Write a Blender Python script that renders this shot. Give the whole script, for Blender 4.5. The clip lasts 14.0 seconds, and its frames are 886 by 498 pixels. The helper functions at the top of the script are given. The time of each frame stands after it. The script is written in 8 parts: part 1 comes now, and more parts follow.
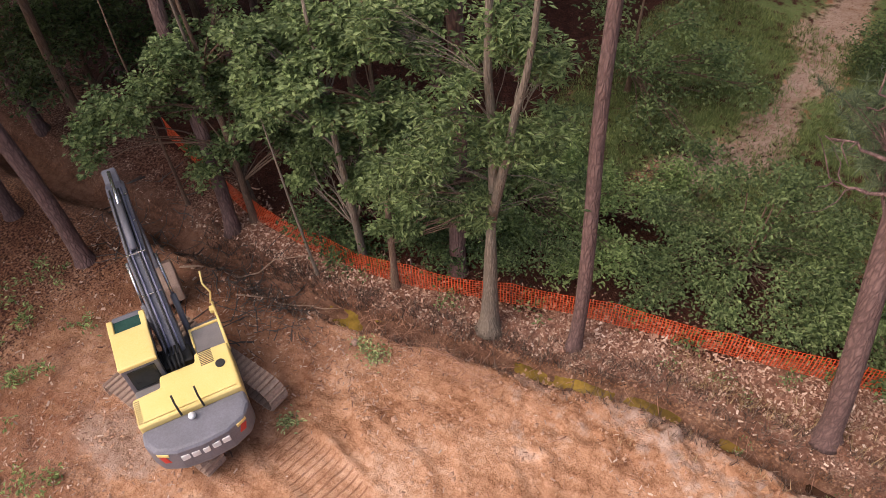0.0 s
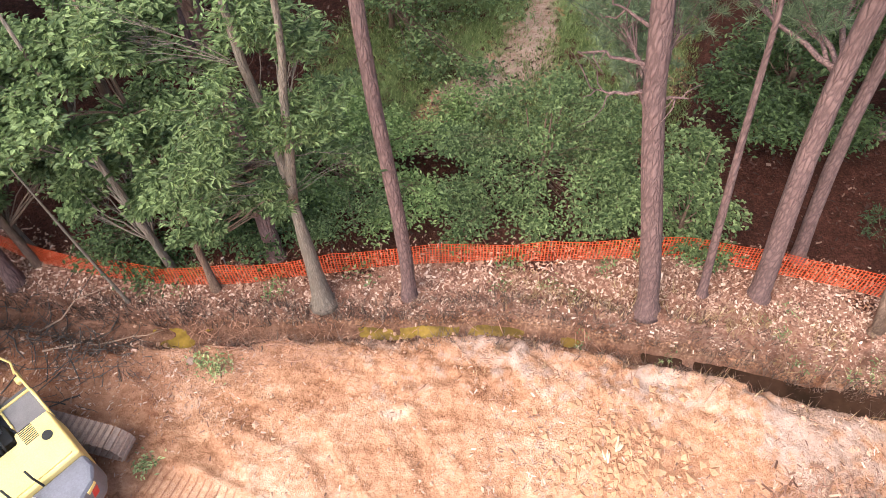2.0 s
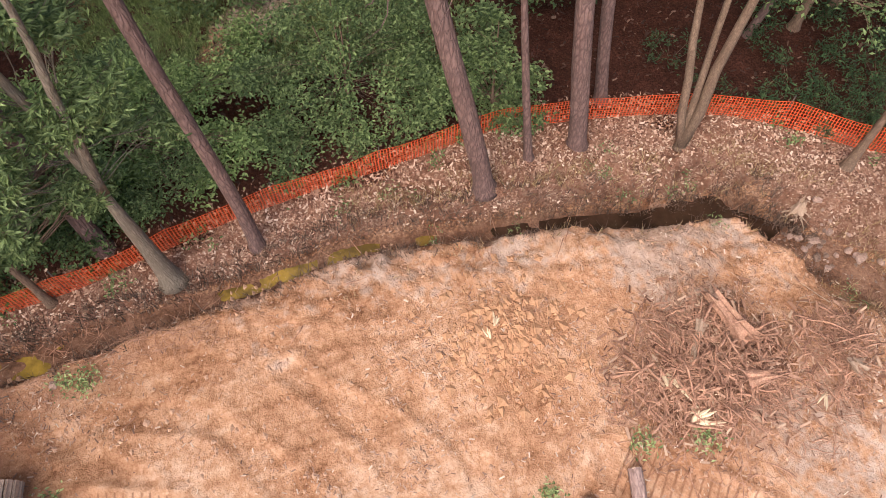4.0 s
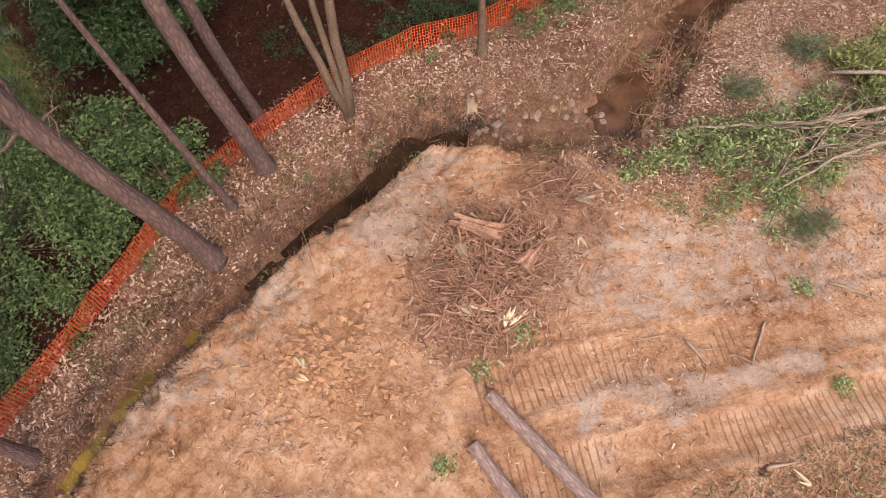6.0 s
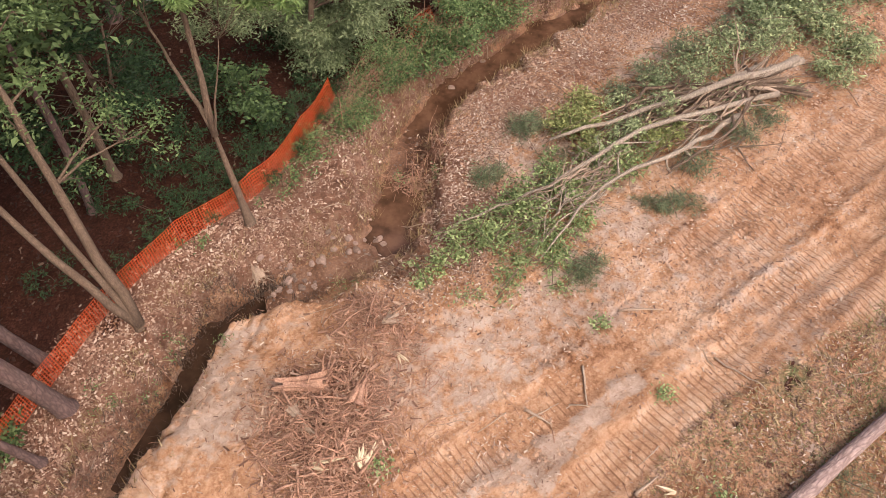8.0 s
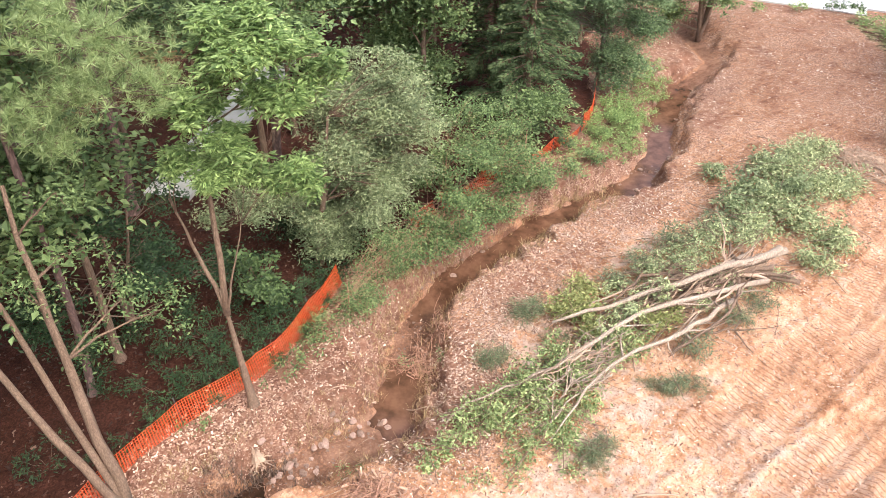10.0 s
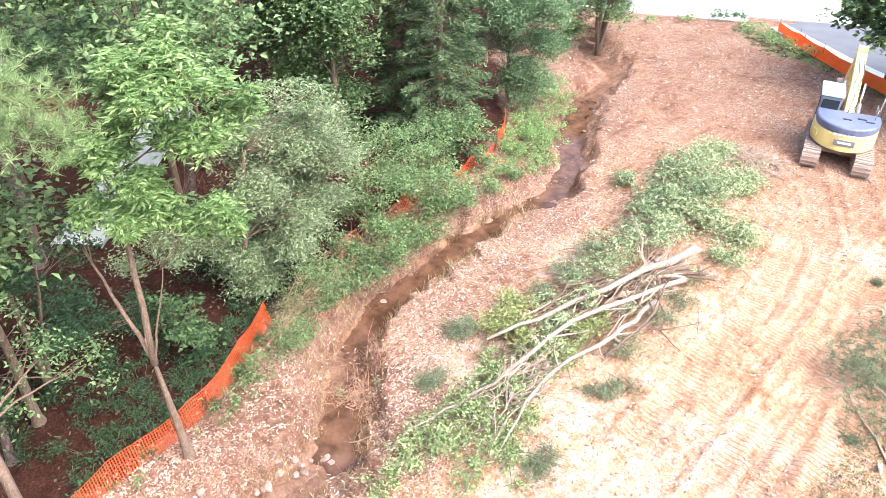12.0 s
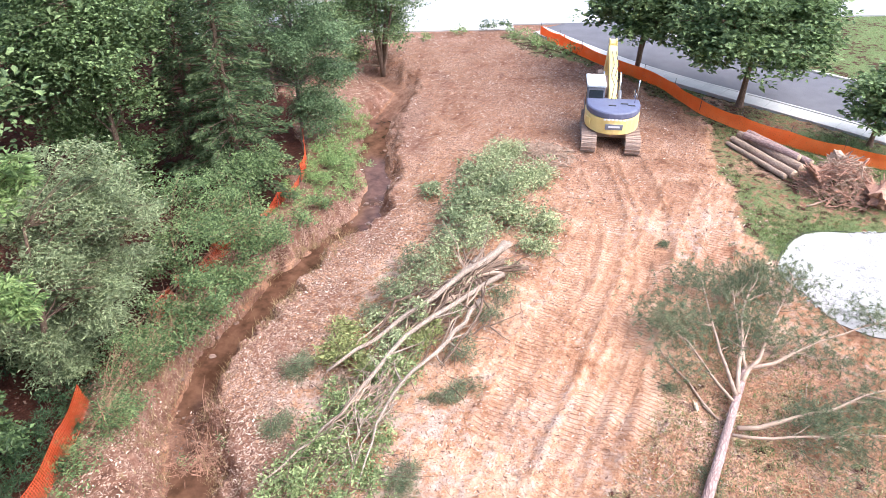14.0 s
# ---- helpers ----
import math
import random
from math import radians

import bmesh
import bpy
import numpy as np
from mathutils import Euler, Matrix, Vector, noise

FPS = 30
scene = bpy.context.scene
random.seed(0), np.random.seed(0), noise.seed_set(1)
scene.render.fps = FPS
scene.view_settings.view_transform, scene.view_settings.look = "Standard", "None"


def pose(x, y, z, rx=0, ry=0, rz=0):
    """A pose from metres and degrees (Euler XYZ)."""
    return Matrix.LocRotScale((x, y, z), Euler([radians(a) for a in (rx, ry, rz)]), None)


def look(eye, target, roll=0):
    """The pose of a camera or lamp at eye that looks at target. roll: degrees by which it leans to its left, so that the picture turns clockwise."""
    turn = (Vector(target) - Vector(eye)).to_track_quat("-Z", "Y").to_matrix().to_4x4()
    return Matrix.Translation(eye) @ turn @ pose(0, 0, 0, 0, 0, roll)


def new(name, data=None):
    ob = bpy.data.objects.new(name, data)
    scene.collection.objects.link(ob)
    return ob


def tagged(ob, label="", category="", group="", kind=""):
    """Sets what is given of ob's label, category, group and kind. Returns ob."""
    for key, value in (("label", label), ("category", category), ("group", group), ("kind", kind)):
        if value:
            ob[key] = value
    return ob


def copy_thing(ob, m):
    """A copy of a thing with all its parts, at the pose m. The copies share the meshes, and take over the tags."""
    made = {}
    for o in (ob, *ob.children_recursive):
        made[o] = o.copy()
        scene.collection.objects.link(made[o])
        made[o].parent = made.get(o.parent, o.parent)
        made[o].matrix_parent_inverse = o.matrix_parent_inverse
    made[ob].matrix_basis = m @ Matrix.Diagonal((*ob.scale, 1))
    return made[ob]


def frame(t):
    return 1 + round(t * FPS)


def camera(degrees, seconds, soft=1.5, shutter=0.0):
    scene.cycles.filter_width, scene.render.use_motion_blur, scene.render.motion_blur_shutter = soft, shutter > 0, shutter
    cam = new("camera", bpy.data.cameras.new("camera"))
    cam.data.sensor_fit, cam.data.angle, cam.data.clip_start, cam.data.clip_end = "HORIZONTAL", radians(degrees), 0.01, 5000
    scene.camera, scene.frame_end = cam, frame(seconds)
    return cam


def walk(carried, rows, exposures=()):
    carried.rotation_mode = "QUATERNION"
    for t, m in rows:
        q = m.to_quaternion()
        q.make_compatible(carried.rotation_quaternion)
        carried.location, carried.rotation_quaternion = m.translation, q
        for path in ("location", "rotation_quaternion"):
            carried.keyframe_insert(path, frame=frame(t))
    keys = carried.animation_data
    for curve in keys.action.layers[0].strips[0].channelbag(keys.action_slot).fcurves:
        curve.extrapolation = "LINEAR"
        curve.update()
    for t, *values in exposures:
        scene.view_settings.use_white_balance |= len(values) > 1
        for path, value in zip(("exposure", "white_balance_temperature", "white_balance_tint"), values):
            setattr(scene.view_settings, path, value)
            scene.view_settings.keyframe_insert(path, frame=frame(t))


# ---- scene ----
cam = camera(63.05, 14.0, soft=0.7)
PATH = [
    (0.0, (7.688, -1.341, 16.739), (2.811, -5.819, 9.246), -3.28),
    (0.5, (7.648, -1.709, 16.736), (1.760, -4.498, 9.150), -3.06),
    (1.0, (7.297, -1.825, 16.849), (1.306, -4.174, 9.194), -2.51),
    (1.5, (6.998, -1.505, 16.971), (1.257, -3.783, 9.106), -3.13),
    (2.0, (6.860, -1.447, 17.108), (1.451, -3.548, 8.964), -2.78),
    (2.2, (6.885, -1.345, 17.156), (1.593, -3.419, 8.928), -2.96),
    (4.3, (6.457, -1.510, 17.513), (2.130, -0.784, 8.527), -1.42),
    (4.5, (6.424, -1.547, 17.491), (2.194, -0.340, 8.510), -1.13),
    (5.0, (6.375, -1.443, 17.516), (2.270, 0.270, 8.559), -1.13),
    (5.5, (6.307, -1.291, 17.611), (2.296, 0.692, 8.668), -0.34),
    (6.0, (6.317, -0.853, 17.976), (3.051, 2.050, 8.981), -0.58),
    (6.5, (6.513, -0.495, 18.276), (4.394, 3.253, 9.250), -1.18),
    (7.0, (6.696, -0.409, 18.501), (4.868, 3.538, 9.497), -0.71),
    (7.5, (6.909, -0.264, 18.712), (5.060, 3.883, 9.802), -0.59),
    (8.0, (7.111, -0.501, 18.758), (4.796, 4.896, 10.664), -0.03),
    (8.5, (7.136, -0.667, 18.858), (4.737, 5.087, 11.039), 0.46),
    (9.0, (7.147, -0.947, 18.795), (4.397, 5.731, 11.880), 0.24),
    (9.2, (7.122, -1.099, 18.721), (4.263, 5.866, 12.139), 0.25),
    (11.3, (6.266, -1.480, 18.497), (3.410, 5.955, 12.450), 2.01),
    (11.5, (6.316, -1.468, 18.604), (3.594, 6.030, 12.573), 2.00),
    (12.0, (6.532, -1.442, 18.661), (4.581, 6.367, 12.728), 0.97),
    (12.5, (6.510, -1.559, 18.750), (6.014, 6.535, 12.899), 0.04),
    (13.0, (6.445, -1.574, 18.709), (6.449, 6.595, 12.942), 0.05),
    (13.5, (6.628, -1.581, 18.774), (6.674, 6.638, 13.078), 0.10),
    (14.0, (6.682, -1.609, 18.739), (7.104, 6.645, 13.109), 0.02),
]
EXPOSURES = [(0.0, 0.5, 6600, 19), (0.5, 0.76, 6350, 15), (1.0, 1.0, 6100, 11), (2.2, 1.39, 6000, 11), (4.3, 0.58, 6400, 11), (5.0, 0.4, 6500, 11), (7.5, 0.5, 6500, 11), (9.2, 0.95, 6300, 9),
             (11.3, 1.98, 5650, 5), (12.0, 2.0, 5480, 4), (12.5, 1.9, 5430, 6), (13.0, 1.7, 5450, 8), (14.0, 1.45, 5520, 10)]
walk(cam, [(t, look(eye, target, roll)) for t, eye, target, roll in PATH], EXPOSURES)

# ---- light: an overcast summer sky ----
SUN_UP, SUN_TURN = radians(56), radians(115)
world = bpy.data.worlds.new("world")
scene.world = world
world.use_nodes = True
wn = world.node_tree.nodes
sky = wn.new("ShaderNodeTexSky")
sky.sky_type, sky.sun_disc = "NISHITA", False
sky.sun_elevation, sky.sun_rotation = SUN_UP, SUN_TURN
sky.dust_density, sky.ozone_density = 6.0, 0.6
world.node_tree.links.new(sky.outputs[0], wn["Background"].inputs[0])
wn["Background"].inputs[1].default_value = 0.15
sun = new("sun", bpy.data.lights.new("sun", "SUN"))
sun.data.energy, sun.data.angle, sun.data.color = 1.25, radians(75), (1.0, 0.95, 0.88)
away = Vector((math.sin(SUN_TURN) * math.cos(SUN_UP), math.cos(SUN_TURN) * math.cos(SUN_UP), math.sin(SUN_UP)))
sun.matrix_world = look((away * 80)[:], (0, 0, 0))

# ---- materials ----
MATS = {}


def mat(name, build):
    """One material by name, made once by build(nodes, links, principled)."""
    if name not in MATS:
        m = bpy.data.materials.new(name)
        m.use_nodes = True
        build(m.node_tree.nodes, m.node_tree.links, m.node_tree.nodes["Principled BSDF"])
        MATS[name] = m
    return MATS[name]


def noise_node(n, l, scale, detail=4.0, rough=0.55, coords=None):
    t = n.new("ShaderNodeTexNoise")
    t.inputs["Scale"].default_value, t.inputs["Detail"].default_value, t.inputs["Roughness"].default_value = scale, detail, rough
    if coords is None:
        coords = n.new("ShaderNodeTexCoord").outputs["Object"]
    l.new(coords, t.inputs["Vector"])
    return t.outputs["Fac"]


def ramp(n, l, fac, stops):
    r = n.new("ShaderNodeValToRGB")
    e = r.color_ramp.elements
    while len(e) < len(stops):
        e.new(0.5)
    for k, (p, c) in zip(e, stops):
        k.position, k.color = p, (*c, 1)
    l.new(fac, r.inputs["Fac"])
    return r.outputs["Color"]


def mix(n, l, fac, a, b, mode="MIX"):
    m = n.new("ShaderNodeMix")
    m.data_type, m.blend_type = "RGBA", mode
    for sock, v in ((m.inputs[0], fac), (m.inputs[6], a), (m.inputs[7], b)):
        if isinstance(v, (int, float)):
            sock.default_value = v
        elif isinstance(v, tuple):
            sock.default_value = (*v, 1)
        else:
            l.new(v, sock)
    return m.outputs[2]


def calc(n, l, op, a, b=0.0, c=0.0):
    m = n.new("ShaderNodeMath")
    m.operation = op
    for sock, v in zip(m.inputs, (a, b, c)):
        if isinstance(v, (int, float)):
            sock.default_value = v
        else:
            l.new(v, sock)
    return m.outputs[0]


def bump(n, l, p, height, strength=0.5, distance=0.05):
    b = n.new("ShaderNodeBump")
    b.inputs["Strength"].default_value, b.inputs["Distance"].default_value = strength, distance
    l.new(height, b.inputs["Height"])
    l.new(b.outputs[0], p.inputs["Normal"])


def plain(name, dark, light, rough=0.6, scale=6.0, fine=60.0, metal=0.0, bumps=0.25, dist=0.01):
    """A surface of two close tones, mottled at two scales, with a fine relief."""
    def build(n, l, p):
        big, small = noise_node(n, l, scale), noise_node(n, l, fine, 3.0)
        both = calc(n, l, "MULTIPLY_ADD", small, 0.5, calc(n, l, "MULTIPLY", big, 0.5))
        l.new(ramp(n, l, both, [(0.3, dark), (0.7, light)]), p.inputs["Base Color"])
        p.inputs["Roughness"].default_value, p.inputs["Metallic"].default_value = rough, metal
        bump(n, l, p, both, bumps, dist)
    return mat(name, build)


def leafy(name, dark, light, rough=0.55, thin=0.3):
    """Foliage: each leaf its own tone, some light through the blade."""
    def build(n, l, p):
        geo = n.new("ShaderNodeNewGeometry")
        col = ramp(n, l, geo.outputs["Random Per Island"], [(0.0, dark), (0.7, light), (1.0, tuple(min(1, c * 1.55) for c in light))])
        patch = noise_node(n, l, 0.6, 2.0)
        col = mix(n, l, calc(n, l, "MULTIPLY", patch, 0.5), col, tuple(c * 0.6 for c in dark))
        l.new(col, p.inputs["Base Color"])
        p.inputs["Roughness"].default_value = rough
        p.inputs["Specular IOR Level"].default_value = 0.35
        tr = n.new("ShaderNodeBsdfTranslucent")
        l.new(col, tr.inputs["Color"])
        mx = n.new("ShaderNodeMixShader")
        mx.inputs[0].default_value = thin
        l.new(p.outputs[0], mx.inputs[1])
        l.new(tr.outputs[0], mx.inputs[2])
        l.new(mx.outputs[0], n["Material Output"].inputs["Surface"])
    return mat(name, build)


def bark(name, dark, light, scale=5.0, stretch=0.25):
    """Bark with plates drawn out along the stem."""
    def build(n, l, p):
        tc = n.new("ShaderNodeTexCoord").outputs["Object"]
        mp = n.new("ShaderNodeMapping")
        mp.inputs["Scale"].default_value = (1, 1, stretch)
        l.new(tc, mp.inputs["Vector"])
        v = n.new("ShaderNodeTexVoronoi")
        v.feature, v.inputs["Scale"].default_value = "DISTANCE_TO_EDGE", scale * 2.2
        warp = n.new("ShaderNodeTexNoise")
        warp.inputs["Scale"].default_value, warp.inputs["Detail"].default_value = scale * 1.1, 3.0
        l.new(mp.outputs[0], warp.inputs["Vector"])
        bent = n.new("ShaderNodeMix")
        bent.data_type, bent.inputs[0].default_value = "VECTOR", 0.16
        l.new(mp.outputs[0], bent.inputs[4])
        l.new(warp.outputs["Color"], bent.inputs[5])
        l.new(bent.outputs[1], v.inputs["Vector"])
        crack = calc(n, l, "MINIMUM", calc(n, l, "MULTIPLY", v.outputs["Distance"], 4.0), 1.0)
        grain = noise_node(n, l, scale * 4, 5.0, 0.6, mp.outputs[0])
        patch = noise_node(n, l, 0.9, 3.0)
        tone = calc(n, l, "MULTIPLY_ADD", grain, 0.6, calc(n, l, "MULTIPLY", patch, 0.4))
        col = mix(n, l, calc(n, l, "MULTIPLY_ADD", crack, 0.55, 0.45), tuple(c * 0.6 for c in dark), ramp(n, l, tone, [(0.3, dark), (0.7, light)]))
        l.new(col, p.inputs["Base Color"])
        p.inputs["Roughness"].default_value = 0.9
        bump(n, l, p, calc(n, l, "MULTIPLY_ADD", grain, 0.4, crack), 0.6, 0.03)
    return mat(name, build)


def ground_build(n, l, p):
    """Bare clay, pale sand, chip litter, grass, shade-darkened pine straw and wet mud, blended by the zones of the
    sheet.
    """
    def zone(name):
        a = n.new("ShaderNodeAttribute")
        a.attribute_name = name
        s = n.new("ShaderNodeSeparateColor")
        l.new(a.outputs["Color"], s.inputs[0])
        return s.outputs
    grass, litter, sand = zone("zone_a")
    wet, forest, track = zone("zone_b")
    run = n.new("ShaderNodeAttribute")
    run.attribute_name = "run"
    damp = n.new("ShaderNodeAttribute")
    damp.attribute_name = "damp"
    tc = n.new("ShaderNodeTexCoord").outputs["Object"]
    broad, mid, fine = (noise_node(n, l, s, d, 0.6, tc) for s, d in ((0.35, 4.0), (2.2, 7.0), (14.0, 7.0)))
    grit = noise_node(n, l, 90.0, 3.0, 0.6, tc)
    mp = n.new("ShaderNodeMapping")
    mp.vector_type = "TEXTURE"
    mp.inputs["Rotation"].default_value, mp.inputs["Scale"].default_value = (0, 0, radians(61)), (3.0, 0.45, 1.0)
    l.new(tc, mp.inputs["Vector"])
    mq = n.new("ShaderNodeMapping")
    mq.vector_type = "TEXTURE"
    mq.inputs["Rotation"].default_value, mq.inputs["Scale"].default_value = (0, 0, radians(103)), (3.4, 0.45, 1.0)
    l.new(tc, mq.inputs["Vector"])
    sep = n.new("ShaderNodeSeparateXYZ")
    l.new(tc, sep.inputs[0])
    north = n.new("ShaderNodeMapRange")
    north.inputs[1].default_value, north.inputs[2].default_value = -1.5, 3.5
    l.new(sep.outputs[1], north.inputs[0])
    runs = [noise_node(n, l, 1.6, 7.0, 0.62, q.outputs[0]) for q in (mq, mp)]
    streak = calc(n, l, "MULTIPLY_ADD", calc(n, l, "SUBTRACT", runs[1], runs[0]), north.outputs[0], runs[0])
    # streak also puts the relief shading of ruts into the clay colour
    tone = calc(n, l, "MULTIPLY_ADD", fine, 0.12, calc(n, l, "MULTIPLY_ADD", mid, 0.20, calc(n, l, "MULTIPLY_ADD", streak, 0.24, calc(n, l, "MULTIPLY", broad, 0.40))))
    # crumbs and thin wrinkles of the dried clay; wrinkle shading is darkened into tone
    crumb = noise_node(n, l, 9.0, 8.0, 0.8, tc)
    fold = noise_node(n, l, 1.9, 8.0, 0.66, tc)
    crease = calc(n, l, "MINIMUM", calc(n, l, "MULTIPLY", calc(n, l, "ABSOLUTE", calc(n, l, "SUBTRACT", fold, 0.5)), 16.0), 1.0)
    tone = calc(n, l, "ADD", tone, calc(n, l, "MULTIPLY", calc(n, l, "SUBTRACT", crumb, 0.5), 0.16))
    tone = calc(n, l, "ADD", tone, calc(n, l, "MULTIPLY_ADD", crease, 0.06, 0.006))
    clay = ramp(n, l, tone, [(0.38, (0.16, 0.066, 0.033)), (0.46, (0.36, 0.175, 0.092)), (0.54, (0.53, 0.295, 0.175)), (0.63, (0.69, 0.455, 0.32))])
    pale = ramp(n, l, tone, [(0.38, (0.19, 0.105, 0.07)), (0.46, (0.39, 0.255, 0.185)), (0.63, (0.58, 0.43, 0.35))])
    soil = ramp(n, l, tone, [(0.36, (0.10, 0.044, 0.027)), (0.5, (0.24, 0.12, 0.078)), (0.64, (0.40, 0.235, 0.165))])
    raw = ramp(n, l, tone, [(0.36, (0.11, 0.045, 0.024)), (0.48, (0.26, 0.115, 0.062)), (0.64, (0.44, 0.235, 0.145))])
    v = n.new("ShaderNodeTexVoronoi")
    v.inputs["Scale"].default_value = 21.0
    l.new(tc, v.inputs["Vector"])
    flake = n.new("ShaderNodeSeparateColor")
    l.new(v.outputs["Color"], flake.inputs[0])
    chips = ramp(n, l, calc(n, l, "MULTIPLY_ADD", flake.outputs[0], 0.6, calc(n, l, "MULTIPLY", mid, 0.4)),
                 [(0.18, (0.09, 0.04, 0.026)), (0.45, (0.22, 0.115, 0.08)), (0.68, (0.36, 0.22, 0.16)), (0.92, (0.66, 0.48, 0.37))])
    # straw tones sit below real straw, with the shade under the trees put in
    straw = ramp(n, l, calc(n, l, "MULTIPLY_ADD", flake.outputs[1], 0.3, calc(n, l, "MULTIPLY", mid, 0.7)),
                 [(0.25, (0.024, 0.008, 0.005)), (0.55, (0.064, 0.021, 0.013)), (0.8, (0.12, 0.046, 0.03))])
    green = ramp(n, l, calc(n, l, "MULTIPLY_ADD", grit, 0.5, calc(n, l, "MULTIPLY", mid, 0.5)),
                 [(0.32, (0.075, 0.10, 0.035)), (0.5, (0.165, 0.215, 0.075)), (0.68, (0.30, 0.33, 0.15))])
    mud = ramp(n, l, tone, [(0.36, (0.055, 0.026, 0.016)), (0.48, (0.15, 0.074, 0.046)), (0.62, (0.27, 0.15, 0.10))])

    def soft(mask, noise, lo=0.3, hi=0.7):
        k = calc(n, l, "ADD", mask, calc(n, l, "MULTIPLY", calc(n, l, "SUBTRACT", noise, 0.5), 1.9))
        r = n.new("ShaderNodeMapRange")
        r.interpolation_type = "SMOOTHSTEP"
        r.inputs[1].default_value, r.inputs[2].default_value = lo, hi
        l.new(k, r.inputs[0])
        return r.outputs[0]
    col = mix(n, l, soft(sand, mid), clay, pale)
    pressed = ramp(n, l, tone, [(0.40, (0.34, 0.165, 0.09)), (0.52, (0.52, 0.29, 0.175)), (0.62, (0.64, 0.41, 0.275))])
    col = mix(n, l, calc(n, l, "MULTIPLY", soft(track, fine, 0.2, 0.6), 0.6), col, pressed)
    col = mix(n, l, soft(damp.outputs["Fac"], mid, 0.2, 0.9), col, raw)
    m_litter, m_grass, m_wet = soft(litter, fine), soft(grass, mid), soft(wet, fine, 0.12, 0.9)
    col = mix(n, l, calc(n, l, "MULTIPLY", m_litter, soft(broad, mid, 0.32, 0.68)), mix(n, l, m_litter, col, soil), chips)
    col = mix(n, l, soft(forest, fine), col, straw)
    green = mix(n, l, soft(broad, mid, 0.42, 0.8), green, straw)
    col = mix(n, l, m_grass, col, green)
    # cleat prints of crawler tracks across the run of each track
    wave = calc(n, l, "SINE", calc(n, l, "MULTIPLY", run.outputs["Fac"], 2 * math.pi / 0.2))
    wave = calc(n, l, "MAXIMUM", calc(n, l, "MULTIPLY_ADD", wave, 2.6, -1.5), -0.2)
    print_mask = calc(n, l, "MULTIPLY", soft(track, mid, 0.42, 0.64), calc(n, l, "MULTIPLY_ADD", m_litter, -0.55, 1.0))
    cleat = calc(n, l, "MULTIPLY", wave, print_mask)
    col = mix(n, l, calc(n, l, "MULTIPLY", calc(n, l, "MAXIMUM", cleat, 0.0), 0.56), col, (0.25, 0.11, 0.06))
    col = mix(n, l, m_wet, col, mud)
    l.new(col, p.inputs["Base Color"])
    p.inputs["Roughness"].default_value = 0.95
    p.inputs["Specular IOR Level"].default_value = 0.2
    h = calc(n, l, "MULTIPLY_ADD", mid, 0.35, calc(n, l, "MULTIPLY_ADD", fine, 0.6, calc(n, l, "MULTIPLY", cleat, -0.22)))
    h = calc(n, l, "ADD", h, calc(n, l, "MULTIPLY", flake.outputs[0], calc(n, l, "MULTIPLY", m_litter, 0.5)))
    h = calc(n, l, "MULTIPLY_ADD", streak, 0.25, h)
    h = calc(n, l, "MULTIPLY_ADD", crease, 0.08, calc(n, l, "MULTIPLY_ADD", crumb, 0.45, h))
    bump(n, l, p, calc(n, l, "MULTIPLY_ADD", grit, 0.2, h), 0.9, 0.10)


GROUND = mat("clay_ground", ground_build)
PINE_BARK = bark("pine_bark", (0.11, 0.062, 0.055), (0.28, 0.175, 0.155), 5.0, 0.3)
GREY_BARK = bark("grey_bark", (0.16, 0.125, 0.095), (0.34, 0.28, 0.215), 9.0, 0.12)
BROWN_BARK = bark("brown_bark", (0.14, 0.085, 0.055), (0.30, 0.20, 0.14), 9.0, 0.15)
STACK_BARK = bark("stack_bark", (0.26, 0.165, 0.115), (0.60, 0.44, 0.33), 7.0, 0.2)
LOG_BARK = bark("log_bark", (0.24, 0.145, 0.125), (0.58, 0.41, 0.36), 5.0, 0.3)
DEAD_WOOD = plain("dead_wood", (0.24, 0.15, 0.10), (0.52, 0.38, 0.28), 0.9, 3.0, 40.0, 0, 0.5, 0.02)
ROOT_WOOD = plain("root_wood", (0.12, 0.046, 0.027), (0.64, 0.365, 0.245), 0.9, 2.6, 24.0, 0, 0.6, 0.02)
PALE_WOOD = plain("pale_wood", (0.52, 0.38, 0.24), (0.80, 0.66, 0.47), 0.85, 5.0, 60.0, 0, 0.5, 0.01)
CUT_WOOD = plain("cut_wood", (0.45, 0.30, 0.20), (0.66, 0.48, 0.35), 0.9, 8.0, 50.0)
def netting(name, dark, light, thin):
    """Plastic net: a mottled colour, some light through the strands."""
    def build(n, l, p):
        col = ramp(n, l, noise_node(n, l, 1.5), [(0.3, dark), (0.7, light)])
        l.new(col, p.inputs["Base Color"])
        p.inputs["Roughness"].default_value = 0.5
        tr = n.new("ShaderNodeBsdfTranslucent")
        l.new(col, tr.inputs["Color"])
        mx = n.new("ShaderNodeMixShader")
        mx.inputs[0].default_value = thin
        l.new(p.outputs[0], mx.inputs[1])
        l.new(tr.outputs[0], mx.inputs[2])
        l.new(mx.outputs[0], n["Material Output"].inputs["Surface"])
    return mat(name, build)


